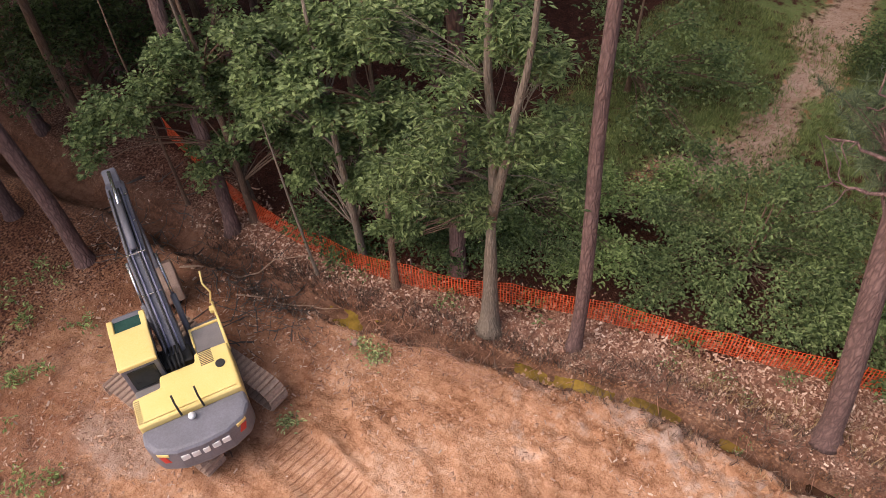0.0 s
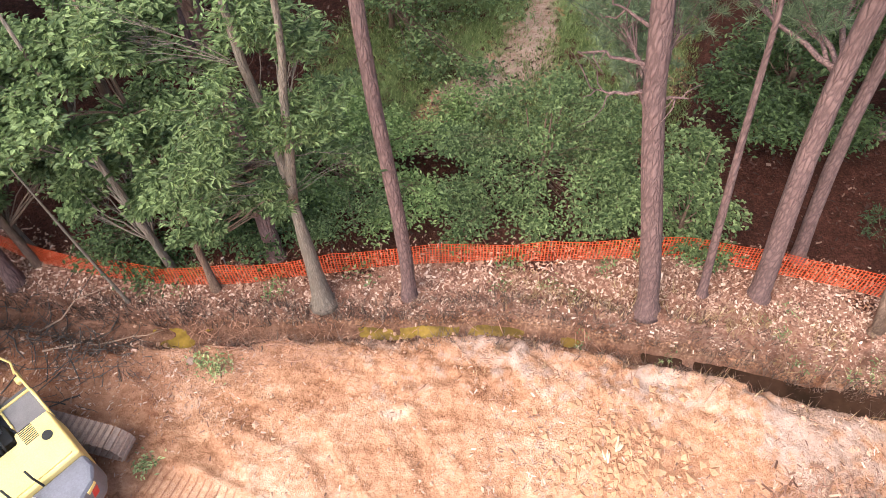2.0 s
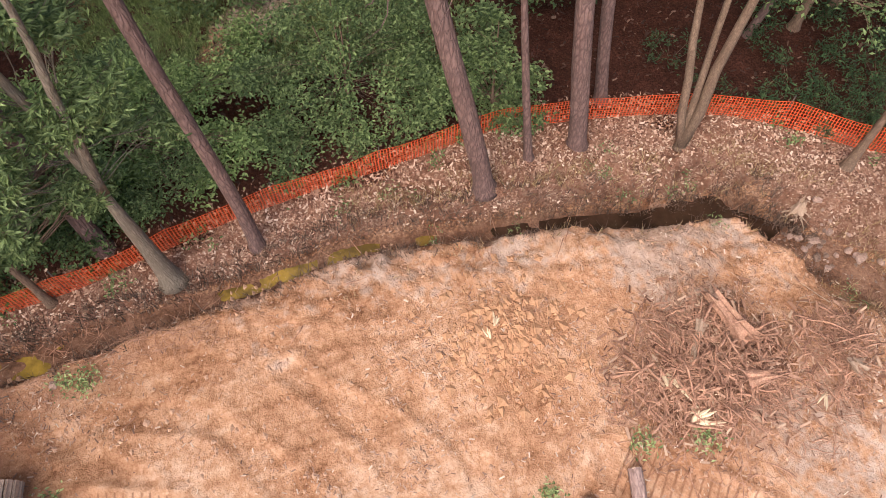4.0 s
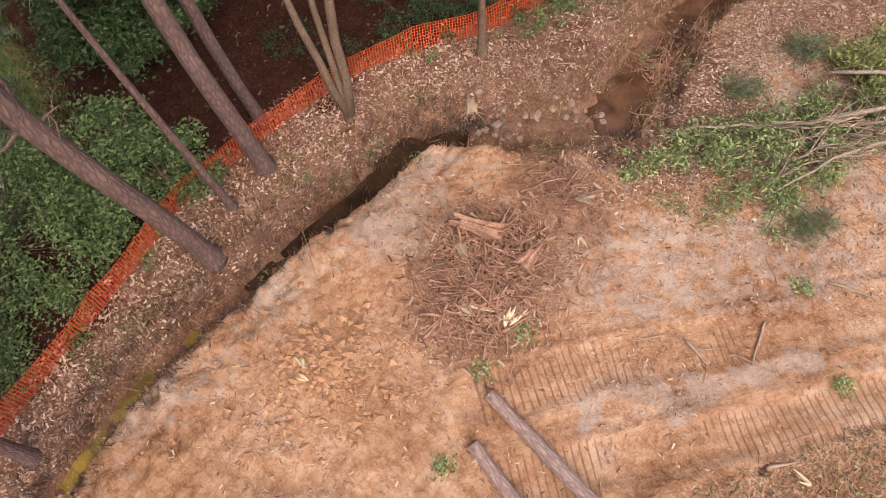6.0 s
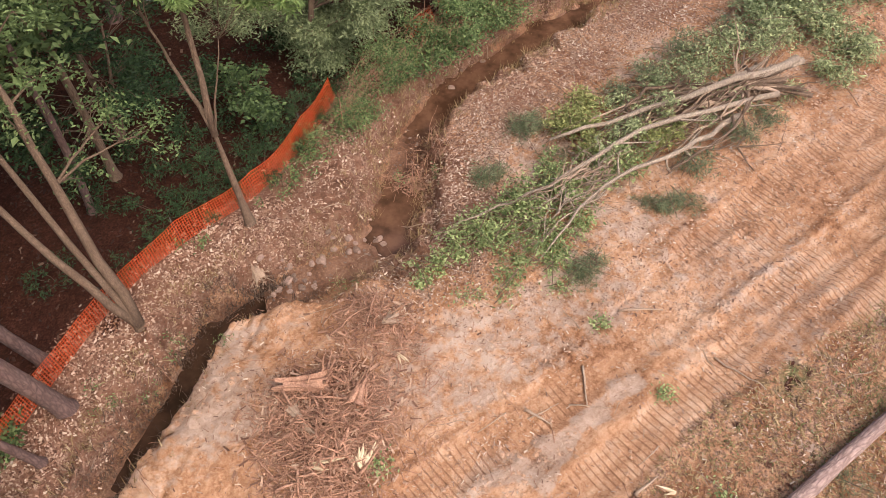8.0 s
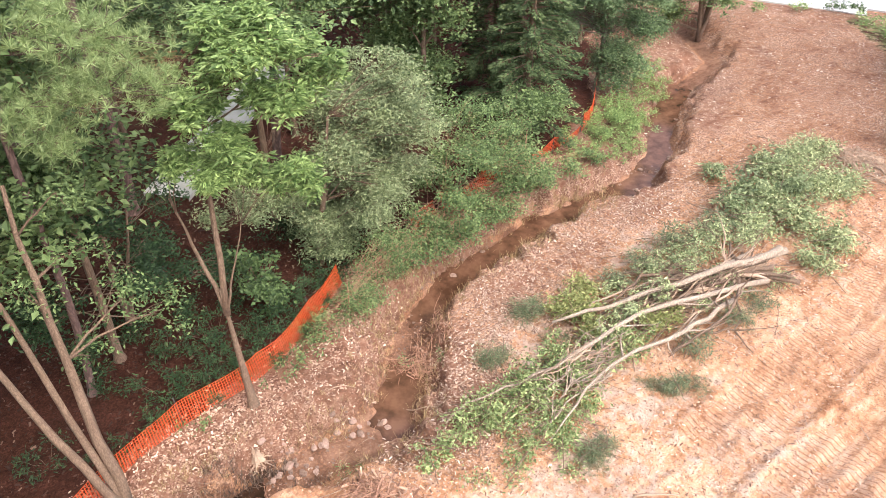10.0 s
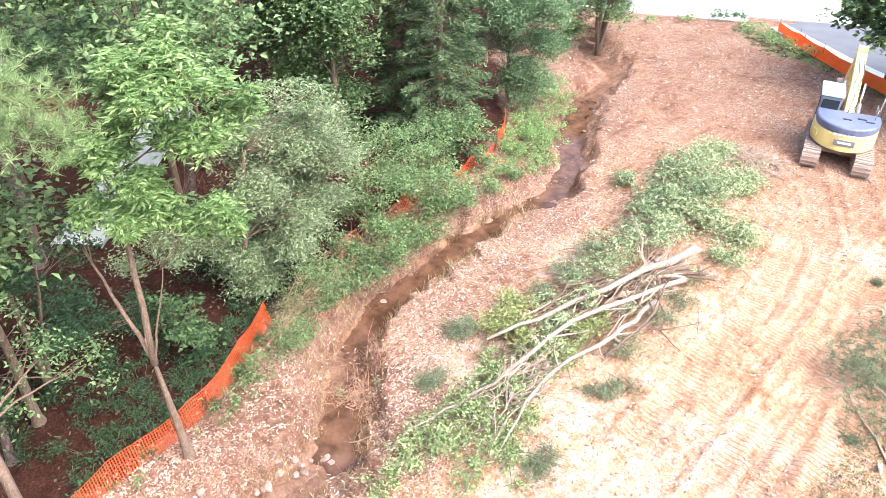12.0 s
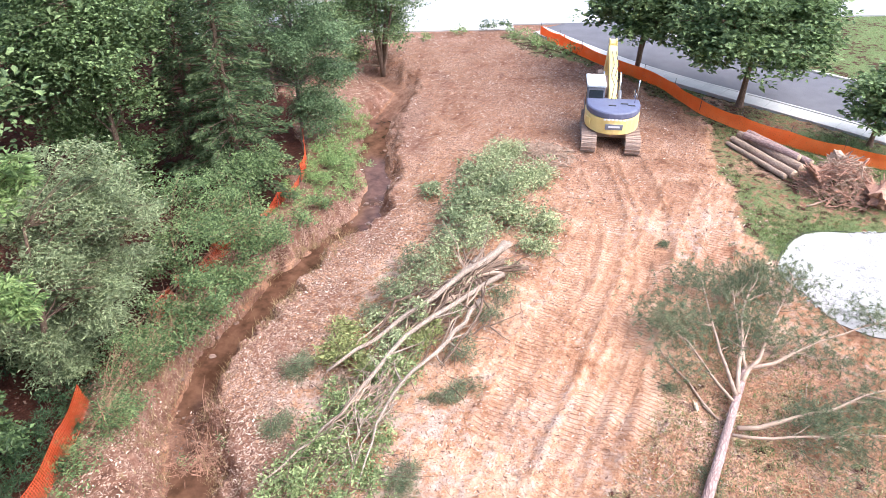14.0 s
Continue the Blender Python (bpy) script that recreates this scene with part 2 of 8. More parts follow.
ORANGE_NET = plain("orange_plastic_net", (0.58, 0.062, 0.014), (0.76, 0.115, 0.026), 0.5, 1.5, 30.0, 0, 0.1)
POST = plain("weathered_post", (0.05, 0.045, 0.04), (0.12, 0.10, 0.085), 0.8)
LEAF = leafy("broad_leaf", (0.066, 0.108, 0.040), (0.27, 0.355, 0.145), 0.55, 0.4)
LEAF_LIGHT = leafy("light_leaf", (0.12, 0.195, 0.06), (0.38, 0.49, 0.19), 0.55, 0.42)
LEAF_GREY = leafy("willow_leaf", (0.13, 0.17, 0.08), (0.40, 0.45, 0.245), 0.55, 0.4)
LEAF_DARK = leafy("dark_leaf", (0.04, 0.07, 0.026), (0.14, 0.20, 0.072))
# leaf colour lowered to carry the wood's shade on plants under the trees
LEAF_SHADED = leafy("shade_darkened_leaf", (0.022, 0.045, 0.018), (0.075, 0.125, 0.05))
FRESH_LEAF = leafy("fresh_cut_leaf", (0.12, 0.165, 0.055), (0.46, 0.53, 0.24), 0.5, 0.35)
BRUSH_LEAF = leafy("brush_leaf", (0.13, 0.165, 0.07), (0.52, 0.56, 0.30), 0.6, 0.3)
LEAF_DRY = leafy("wilting_leaf", (0.17, 0.19, 0.06), (0.44, 0.45, 0.18))
CEDAR = leafy("cedar_spray", (0.04, 0.07, 0.028), (0.15, 0.195, 0.08), 0.7, 0.15)
NEEDLE = leafy("pine_needle", (0.16, 0.23, 0.08), (0.40, 0.48, 0.22), 0.6, 0.25)
NEEDLE_DARK = leafy("dark_pine_needle", (0.06, 0.09, 0.05), (0.19, 0.24, 0.125), 0.6, 0.1)
MUD_ROCK = plain("muddy_rock", (0.11, 0.065, 0.045), (0.27, 0.175, 0.135), 0.7, 3.0, 25.0, 0, 0.6, 0.03)
ROCK = plain("creek_rock", (0.21, 0.125, 0.095), (0.44, 0.305, 0.245), 0.8, 3.0, 25.0, 0, 0.6, 0.03)
LOOSE_CLOD = plain("loose_clod", (0.34, 0.18, 0.105), (0.60, 0.39, 0.275), 0.95, 2.0, 30.0, 0, 0.6, 0.03)
CLAY_CLOD = plain("clay_clod", (0.32, 0.155, 0.078), (0.57, 0.33, 0.19), 0.95, 4.0, 30.0, 0, 0.6, 0.03)


# ---- mesh helpers ----
def np_mesh(name, verts, faces, material, smooth=False):
    """A mesh out of arrays: faces all triangles or all quads."""
    verts, faces = np.asarray(verts, np.float32), np.asarray(faces, np.int32)
    me = bpy.data.meshes.new(name)
    k = faces.shape[1]
    me.vertices.add(len(verts))
    me.vertices.foreach_set("co", verts.ravel())
    me.loops.add(faces.size)
    me.loops.foreach_set("vertex_index", faces.ravel())
    me.polygons.add(len(faces))
    me.polygons.foreach_set("loop_start", np.arange(0, faces.size, k, dtype=np.int32))
    me.polygons.foreach_set("use_smooth", np.full(len(faces), smooth))
    me.update(calc_edges=True)
    me.validate()
    me.materials.append(material)
    return me


def empty(name, m=None):
    ob = new(name)
    ob.empty_display_size = 0.2
    if m is not None:
        ob.matrix_world = m
    return ob


def hang(ob, parent, label=""):
    ob.parent = parent
    if label:
        ob["label"] = label
    return ob


def part(name, bm, material, parent, label=""):
    """Links a bmesh as one mesh object under a thing or a part."""
    me = bpy.data.meshes.new(name)
    bm.to_mesh(me)
    bm.free()
    me.materials.append(material)
    return hang(new(name, me), parent, label)


def part_np(name, geo, material, parent, label="", smooth=True):
    return hang(new(name, np_mesh(name, *geo, material, smooth)), parent, label)


def join(geos):
    """Several (verts, faces) as one."""
    vs, fs, k = [], [], 0
    for v, f in geos:
        vs.append(np.asarray(v, float))
        fs.append(np.asarray(f, int) + k)
        k += len(v)
    return np.concatenate(vs), np.concatenate(fs)


def tube(points, radii, sides=8, rough=0.0, seed=0, caps=True):
    """A round stem along points, as quads; its ends run to a point or a small cap."""
    pts, rad = np.asarray(points, float), np.asarray(radii, float)
    rs = np.random.RandomState(seed)
    if caps:
        pts = np.concatenate([pts[:1], pts, pts[-1:]])
        rad = np.concatenate([[rad[0] * 0.02], rad, [rad[-1] * 0.02]])
    t = np.gradient(pts, axis=0)
    t[np.linalg.norm(t, axis=1) < 1e-9] = (0, 0, 1e-6)
    t /= np.linalg.norm(t, axis=1)[:, None]
    ref = np.array((0.31, 0.95, 0.07)) if abs(t[:, 2]).mean() > 0.5 else np.array((0.05, 0.1, 1.0))
    a = np.cross(t, ref)
    a /= np.linalg.norm(a, axis=1)[:, None] + 1e-12
    b = np.cross(t, a)
    ang = np.linspace(0, 2 * np.pi, sides, endpoint=False)
    lump = 1 + rough * (rs.rand(len(pts), sides) - 0.5)
    ring = np.cos(ang)[None, :, None] * a[:, None] + np.sin(ang)[None, :, None] * b[:, None]
    v = pts[:, None] + ring * (rad[:, None] * lump)[..., None]
    i, j = np.meshgrid(np.arange(len(pts) - 1), np.arange(sides), indexing="ij")
    j2 = (j + 1) % sides
    f = np.stack([i * sides + j, i * sides + j2, (i + 1) * sides + j2, (i + 1) * sides + j], -1).reshape(-1, 4)
    return v.reshape(-1, 3), f


def wander(a, b, n, amount, rs, sag=0.0):
    """A path from a to b that strays a little."""
    a, b = np.asarray(a, float), np.asarray(b, float)
    s = np.linspace(0, 1, n)[:, None]
    d = np.linalg.norm(b - a)
    off = np.cumsum(rs.randn(n, 3), 0) * amount * d / n
    off -= off[0] + (off[-1] - off[0]) * s
    p = a + (b - a) * s + off
    p[:, 2] -= sag * d * (4 * s * (1 - s))[:, 0]
    return p


def blades(centres, length, width, rs, up=0.5, droop=0.3, fold=0.25, dirs=None):
    """Leaves: two triangles each, folded along the midrib."""
    n = len(centres)
    d = rs.randn(n, 3) if dirs is None else dirs + 0.35 * rs.randn(n, 3)
    d[:, 2] = d[:, 2] * (1 - up) - droop
    d /= np.linalg.norm(d, axis=1)[:, None] + 1e-9
    s = np.cross(d, rs.randn(n, 3) * (1 - up) + np.array((0, 0, 1.0)))
    s /= np.linalg.norm(s, axis=1)[:, None] + 1e-9
    nn = np.cross(s, d)
    k = (0.7 + 0.6 * rs.rand(n))[:, None]
    L, Wd = length * k, width * k
    c = np.asarray(centres)
    mid = c + d * L * 0.45 - nn * 0
    v = np.stack([c, mid + s * Wd / 2 + nn * Wd * fold, c + d * L, mid - s * Wd / 2 + nn * Wd * fold], 1).reshape(-1, 3)
    b = np.arange(n)[:, None] * 4
    f = np.concatenate([b + np.array([[0, 1, 2]]), b + np.array([[0, 2, 3]])], 1).reshape(-1, 3)
    return v, f


def needles(centres, rs, per=26, length=0.2, width=0.012, dirs=None):
    """Tufts of pine needles: one long thin triangle each."""
    c = np.repeat(np.asarray(centres, float), per, 0)
    n = len(c)
    d = rs.randn(n, 3)
    if dirs is not None:
        d = d * 0.75 + np.repeat(dirs, per, 0)
    d /= np.linalg.norm(d, axis=1)[:, None]
    s = np.cross(d, rs.randn(n, 3))
    s /= np.linalg.norm(s, axis=1)[:, None] + 1e-9
    L = length * (0.7 + 0.6 * rs.rand(n))[:, None]
    v = np.stack([c - s * width, c + s * width, c + d * L], 1).reshape(-1, 3)
    return v, np.arange(n * 3).reshape(-1, 3)


def cloud(cluster, count, rs, clump=22, spread=0.3, flat=0.75):
    """Places of leaves in clumps through a rounded mass, thicker near its outside."""
    x, y, z, r = cluster
    k = max(3, count // clump)
    d = rs.randn(k, 3)
    d /= np.linalg.norm(d, axis=1)[:, None]
    q = d * (rs.rand(k, 1) ** 0.45) * r * (0.7 + 0.7 * rs.rand(k, 1) ** 2)
    q[:, 2] *= flat
    q += (x, y, z)
    p = np.repeat(q, clump, 0)
    return q, p + rs.randn(len(p), 3) * np.array((1, 1, 0.34)) * spread * min(1.2, 0.5 + r * 0.4)


# ---- the lie of the land ----
def lattice(ix, iy, seed):
    h = np.sin(ix * 127.1 + iy * 311.7 + seed * 74.7) * 43758.5453
    return h - np.floor(h)


def vnoise(x, y, size, seed=0):
    """Smooth value noise, 0 to 1."""
    x, y = np.asarray(x, float) / size, np.asarray(y, float) / size
    ix, iy = np.floor(x), np.floor(y)
    u, w = x - ix, y - iy
    u, w = u * u * (3 - 2 * u), w * w * (3 - 2 * w)
    a, b = lattice(ix, iy, seed), lattice(ix + 1, iy, seed)
    c, d = lattice(ix, iy + 1, seed), lattice(ix + 1, iy + 1, seed)
    return (a * (1 - u) + b * u) * (1 - w) + (c * (1 - u) + d * u) * w


def step(lo, hi, v):
    k = np.clip((v - lo) / (hi - lo), 0, 1)
    return k * k * (3 - 2 * k)


def along(line, x, y):
    """Distance to a polyline, the side (left of its run is positive), the run and the values that its points carry."""
    line = np.asarray(line, float)
    x, y = np.asarray(x, float), np.asarray(y, float)
    best, side, run = np.full(x.shape, 1e9), np.zeros(x.shape), np.zeros(x.shape)
    extra = [np.zeros(x.shape) for _ in range(line.shape[1] - 2)]
    total = 0.0
    for p, q in zip(line[:-1], line[1:]):
        dx, dy = q[0] - p[0], q[1] - p[1]
        ln = math.hypot(dx, dy)
        s = np.clip(((x - p[0]) * dx + (y - p[1]) * dy) / ln ** 2, 0, 1)
        d = np.hypot(x - p[0] - s * dx, y - p[1] - s * dy)
        m = d < best
        best = np.where(m, d, best)
        side = np.where(m, np.sign(dx * (y - p[1]) - dy * (x - p[0])), side)
        run = np.where(m, total + s * ln, run)
        for k, e in enumerate(extra):
            extra[k] = np.where(m, p[2 + k] + s * (q[2 + k] - p[2 + k]), e)
        total += ln
    return best, side, run, extra


# x, y, half width of the bed, depth, water over the bed
CREEK = [(3.6, -34, 0.40, 0.7, -0.10), (2.5, -24, 0.40, 0.7, -0.10), (1.85, -21.2, 0.35, 0.7, -0.10), (1.35, -18.2, 0.30, 0.7, -0.10), (0.95, -15, 0.30, 0.65, -0.10), (0.5, -13, 0.30, 0.6, -0.02),
         (0.1, -11.6, 0.30, 0.6, 0.02), (-0.4, -10.4, 0.22, 0.65, -0.08), (-1.05, -8.6, 0.16, 0.65, -0.03), (-1.65, -6.9, 0.17, 0.68, -0.02), (-2.1, -5.4, 0.2, 0.7, 0.02), (-2.7, -4, 0.15, 0.7, 0.0),
         (-3.0, -2.5, 0.14, 0.72, -0.03), (-3.15, -0.7, 0.14, 0.78, -0.03), (-3.35, 0.9, 0.18, 0.9, 0.0), (-3.6, 2.6, 0.24, 1.1, 0.03), (-3.5, 4.2, 0.36, 1.2, 0.08), (-3.6, 5.5, 0.44, 1.2, 0.08),
         (-3.8, 6.8, 0.44, 1.2, 0.06), (-3.25, 7.8, 0.42, 1.0, -0.03), (-2.5, 8.7, 0.55, 0.82, -0.02), (-1.7, 9.9, 0.62, 0.80, -0.01), (-0.8, 11.2, 0.62, 0.85, -0.01), (-0.45, 12.5, 0.60, 0.9, 0.04),
         (-0.8, 13.8, 0.58, 0.95, 0.05), (-1.35, 15.2, 0.50, 1.0, -0.02), (-1.65, 17, 0.48, 1.1, 0.0), (-1.35, 19.3, 0.50, 1.15, 0.17), (-0.2, 22.0, 0.58, 1.2, 0.22), (0.75, 24.6, 0.55, 1.2, 0.22),
         (2.0, 26.7, 0.48, 1.15, 0.10), (3.6, 28.6, 0.60, 1.15, 0.10), (4.5, 31, 0.50, 1.1, 0.03), (4.85, 33.7, 0.44, 1.05, 0.06), (4.55, 36.5, 0.42, 1.0, 0.16), (4.6, 40.5, 0.44, 0.95, 0.14),
         (5.6, 44, 0.42, 0.85, -0.05), (6.3, 46.2, 0.40, 0.7, -0.1), (4.6, 49, 0.40, 0.6, -0.1), (2, 54, 0.5, 0.6, -0.1), (0, 60, 0.5, 0.6, -0.1)]
FENCE_WEST = [(-1.2, -23), (-0.8, -20), (-0.4, -17.2), (-0.6, -14.8), (-1.0, -12.8), (-1.75, -10.8), (-2.55, -9.3), (-3.5, -7.2), (-4.35, -5.0), (-5.05, -2.6), (-5.7, -0.4),
              (-6.2, 1.1), (-6.45, 3.3), (-6.5, 5.0), (-6.35, 6.9), (-5.8, 9.0), (-5.0, 11.0), (-4.65, 13.0), (-4.55, 15.2), (-4.75, 17.0)]
FENCE_TORN = [(-3.6, 20.9), (-3.1, 22.9), (-2.2, 25.0), (-1.3, 27.1), (-0.4, 29.3), (0.3, 30.6), (0.85, 32.3), (1.05, 34.1), (0.5, 37.5)]
FENCE_EAST = [(17.5, 56.5), (19.5, 51.5), (22.0, 47.6), (24.0, 44.6), (25.1, 40.2), (26.5, 38.0), (28.8, 35.3), (30.6, 33.6), (32.7, 32.1), (36.0, 30.0), (40.0, 28.0)]
STREET = [(16.0, 58.6), (19.0, 53.2), (22.2, 48.2), (24.2, 45.6), (26.7, 43.3), (30.8, 39.7), (34.5, 35.3), (40.0, 28.5), (50.0, 14.0), (70, -14)]
TRACKS = [[(3.5, 2.8), (4.0, 3.7), (4.95, 5.7), (6.46, 8.15), (8.1, 10.8), (9.8, 13.9), (11.5, 16.9), (13.1, 19.9), (15, 23.7), (16.8, 29), (17, 35)],
          [(5.4, 1.8), (6.54, 3.75), (7.5, 5.3), (8.7, 7.35), (9.8, 9.45), (11.0, 11.4), (12.8, 14.2), (14.5, 18.0), (17.0, 22.5), (18.7, 28), (19.2, 35)],
          [(10.6, 12.0), (11.9, 14.4), (13.6, 17.6), (15.9, 22.0), (18.2, 26), (21.0, 31)],
          [(13.6, 14.2), (15.2, 16.3), (18.0, 20.5), (20.6, 25.0), (22.6, 29.5)],
          [(9.0, 14.6), (11.0, 18.5), (13.4, 22.4), (15.2, 27.5)],
          [(9.5, -4.0), (6.5, -5.2), (4.4, -7.8), (4.2, -10.5)]]
RUTS = [[(7.5, -2.0), (4.5, -4.0), (2.0, -7.0), (1.8, -9.5), (3.0, -11.5)], [(9.8, -1.0), (5.8, -1.6), (2.5, -3.0), (0.8, -5.2)], [(10.0, 0.4), (6.0, 0.2), (3.0, -0.8), (1.0, -2.6)],
        [(8.0, -6.5), (6.0, -7.2), (3.4, -8.6), (1.6, -12.0)], [(6.2, 9.6), (8.4, 13.4), (10.0, 17.2)]]
LAWN_PATH = [(-26, -6.6), (-22.7, -6.6), (-19.9, -6.3), (-16.5, -5.6), (-13.6, -6.2), (-11.4, -7.1), (-10.2, -7.8)]
CORNER = [(7.3, 0.5), (7.8, 2.8), (8.04, 3.8), (8.75, 5.7), (9.6, 7.9), (10.75, 10.1), (12.6, 12.4), (14.0, 14.5), (16.6, 18.0), (19.0, 21.5)]
BUMPS = [(-1.6, 4.3, 1.3, .35), (-1.9, 2.7, 1.0, .25), (1.4, 5.2, 1.7, .45), (0.8, 8.6, 1.0, .3), (0.2, 0.3, 1.3, .22), (-1.3, -4.6, 1.0, .15), (7.0, -14.6, 2.0, .3),
         (7.2, 15.2, 1.3, .2), (9.4, 24.0, 3.0, .25), (11.0, 31.0, 3.2, .3), (28.9, 30.0, 1.9, .7),
         (12.0, 53.0, 5.0, .3), (5.0, 52.0, 4.0, .3), (-2.6, 9.9, .9, .2)]


def lay(x, y):
    """The lie of the ground, worked out afresh."""
    x, y = np.asarray(x, float), np.asarray(y, float)
    z = 0.18 * (vnoise(x, y, 4.0, 1) - 0.5) + 0.05 * (vnoise(x, y, 1.3, 2) - 0.5) + 0.025 * (vnoise(x, y, 0.45, 3) - 0.5)
    for bx, by, r, h in BUMPS:
        z = z + h * np.exp(-((x - bx) ** 2 + (y - by) ** 2) / (r * r))
    for line in TRACKS:
        d = along(line, x, y)[0]
        d = d + 0.3 * (vnoise(x, y, 0.9, 16) - 0.5)
        z = z - 0.05 * step(0.7, 0.45, d) + 0.07 * np.exp(-((d - 0.78) / 0.12) ** 2)
    for line in RUTS:
        d = along(line, x, y)[0] + 0.3 * (vnoise(x, y, 0.9, 17) - 0.5)
        z = z - 0.045 * step(0.42, 0.2, d) + 0.04 * np.exp(-((d - 0.5) / 0.13) ** 2)
    # a low berm of scraped litter round the rough corner
    cd, cside, _, _ = along(CORNER, x, y)
    z = z + (0.16 * np.exp(-((cd - 0.15) / 0.35) ** 2) + 0.10 * np.where(cside < 0, step(0, 1.0, cd), 0)) * step(-1, 1.5, y) * step(19, 14, y) * (0.4 + 0.9 * vnoise(x, y, 1.2, 68))
    rough = np.maximum(0.35 * step(0.45, 0.75, vnoise(x, y, 2.8, 19)), 1.4 * step(3.2, 1.2, along(CREEK, x, y)[0]) * step(-9, -6, y) * step(9.5, 7.5, y))
    z = z + rough * (0.18 * (vnoise(x, y, 0.75, 12) - 0.5) + 0.14 * (vnoise(x, y, 0.37, 14) - 0.5) + 0.10 * (vnoise(x, y, 0.2, 66) - 0.5))
    sd, sside, _, _ = along(STREET, x, y)
    z = z * step(1.0, -1.5, sd * sside)
    road = step(-0.2, 0.1, sd * sside) * step(9.4, 9.0, sd) * np.where(y < 60, 1, 0)
    road = np.maximum(road, step(57.3, 57.8, y) * step(68.6, 68.2, y))
    z = z * (1 - road) - 0.12 * road + 0.05 * (1 - road) * step(-0.2, 0.1, sd * sside)
    d, side, _, (w, deep, _) = along(CREEK, x, y)
    rag = 0.75 * (vnoise(x, y, 1.1, 5) - 0.5) + 0.5 * (vnoise(x, y, 0.42, 6) - 0.5) + 0.26 * (vnoise(x, y, 0.19, 65) - 0.5)
    d = np.maximum(d + rag * step(0.2, 1.0, d), 0)
    west = side > 0
    reach = np.where(y < 2.5, np.where(west, 0.28, 0.26), 0.5) + np.where(y < 2.5, 0.3, 0.55) * vnoise(x, y, 2.2, 7) - np.where((y > 2.5) & (y < 8.5), 0.4, 0.0)
    reach = reach + 0.45 * step(28, 35, y) + 0.45 * step(8.0, 9.5, y) * step(20, 15, y)
    # cut banks: a slope that ends in a sharp ragged lip
    lift = np.clip((d - w * 0.9) / reach, 0, 1)
    k = 0.35 * step(0, 1, lift) + 0.65 * lift ** 1.7
    depth = deep + 0.10 * (vnoise(x, y, 0.8, 8) - 0.5) + 0.06 * (vnoise(x, y, 0.3, 18) - 0.5)
    shelf = np.interp(y, [-16, -9, -6, -3, 0, 3, 6, 10, 18, 24], [0, -.25, -.12, .1, .45, .15, .3, .3, .1, 0]) * step(4.5, 2.0, d)
    z = np.where(west, z + shelf, z) * k - depth * (1 - k)
    return z


TABLE_X, TABLE_Y, TABLE_STEP = -60.0, -60.0, 0.17
TABLE = lay(*np.meshgrid(TABLE_X + TABLE_STEP * np.arange(680), TABLE_Y + TABLE_STEP * np.arange(780), indexing="ij"))


def height(x, y):
    """The ground's height, read between the points of a table."""
    u = np.clip((np.asarray(x, float) - TABLE_X) / TABLE_STEP, 0, 678.999)
    w = np.clip((np.asarray(y, float) - TABLE_Y) / TABLE_STEP, 0, 778.999)
    i, j = u.astype(int), w.astype(int)
    u, w = u - i, w - j
    return (TABLE[i, j] * (1 - u) + TABLE[i + 1, j] * u) * (1 - w) + (TABLE[i, j + 1] * (1 - u) + TABLE[i + 1, j + 1] * u) * w


def ground_z(x, y):
    return float(height(x, y))


def spaced(lo, stretches, hi):
    """Steps along one axis: even within each stretch (from, to, step), growing ones out to lo and hi."""
    mid = np.concatenate([np.arange(a, b - fine / 2, fine) for a, b, fine in stretches])
    low, high = [], []
    for out, p, fine, sign in ((high, mid[-1], stretches[-1][2], 1), (low, mid[0], stretches[0][2], -1)):
        while lo < p < hi:
            fine *= 1.14
            p += sign * fine
            out.append(p)
    return np.concatenate([low[::-1], mid, high])


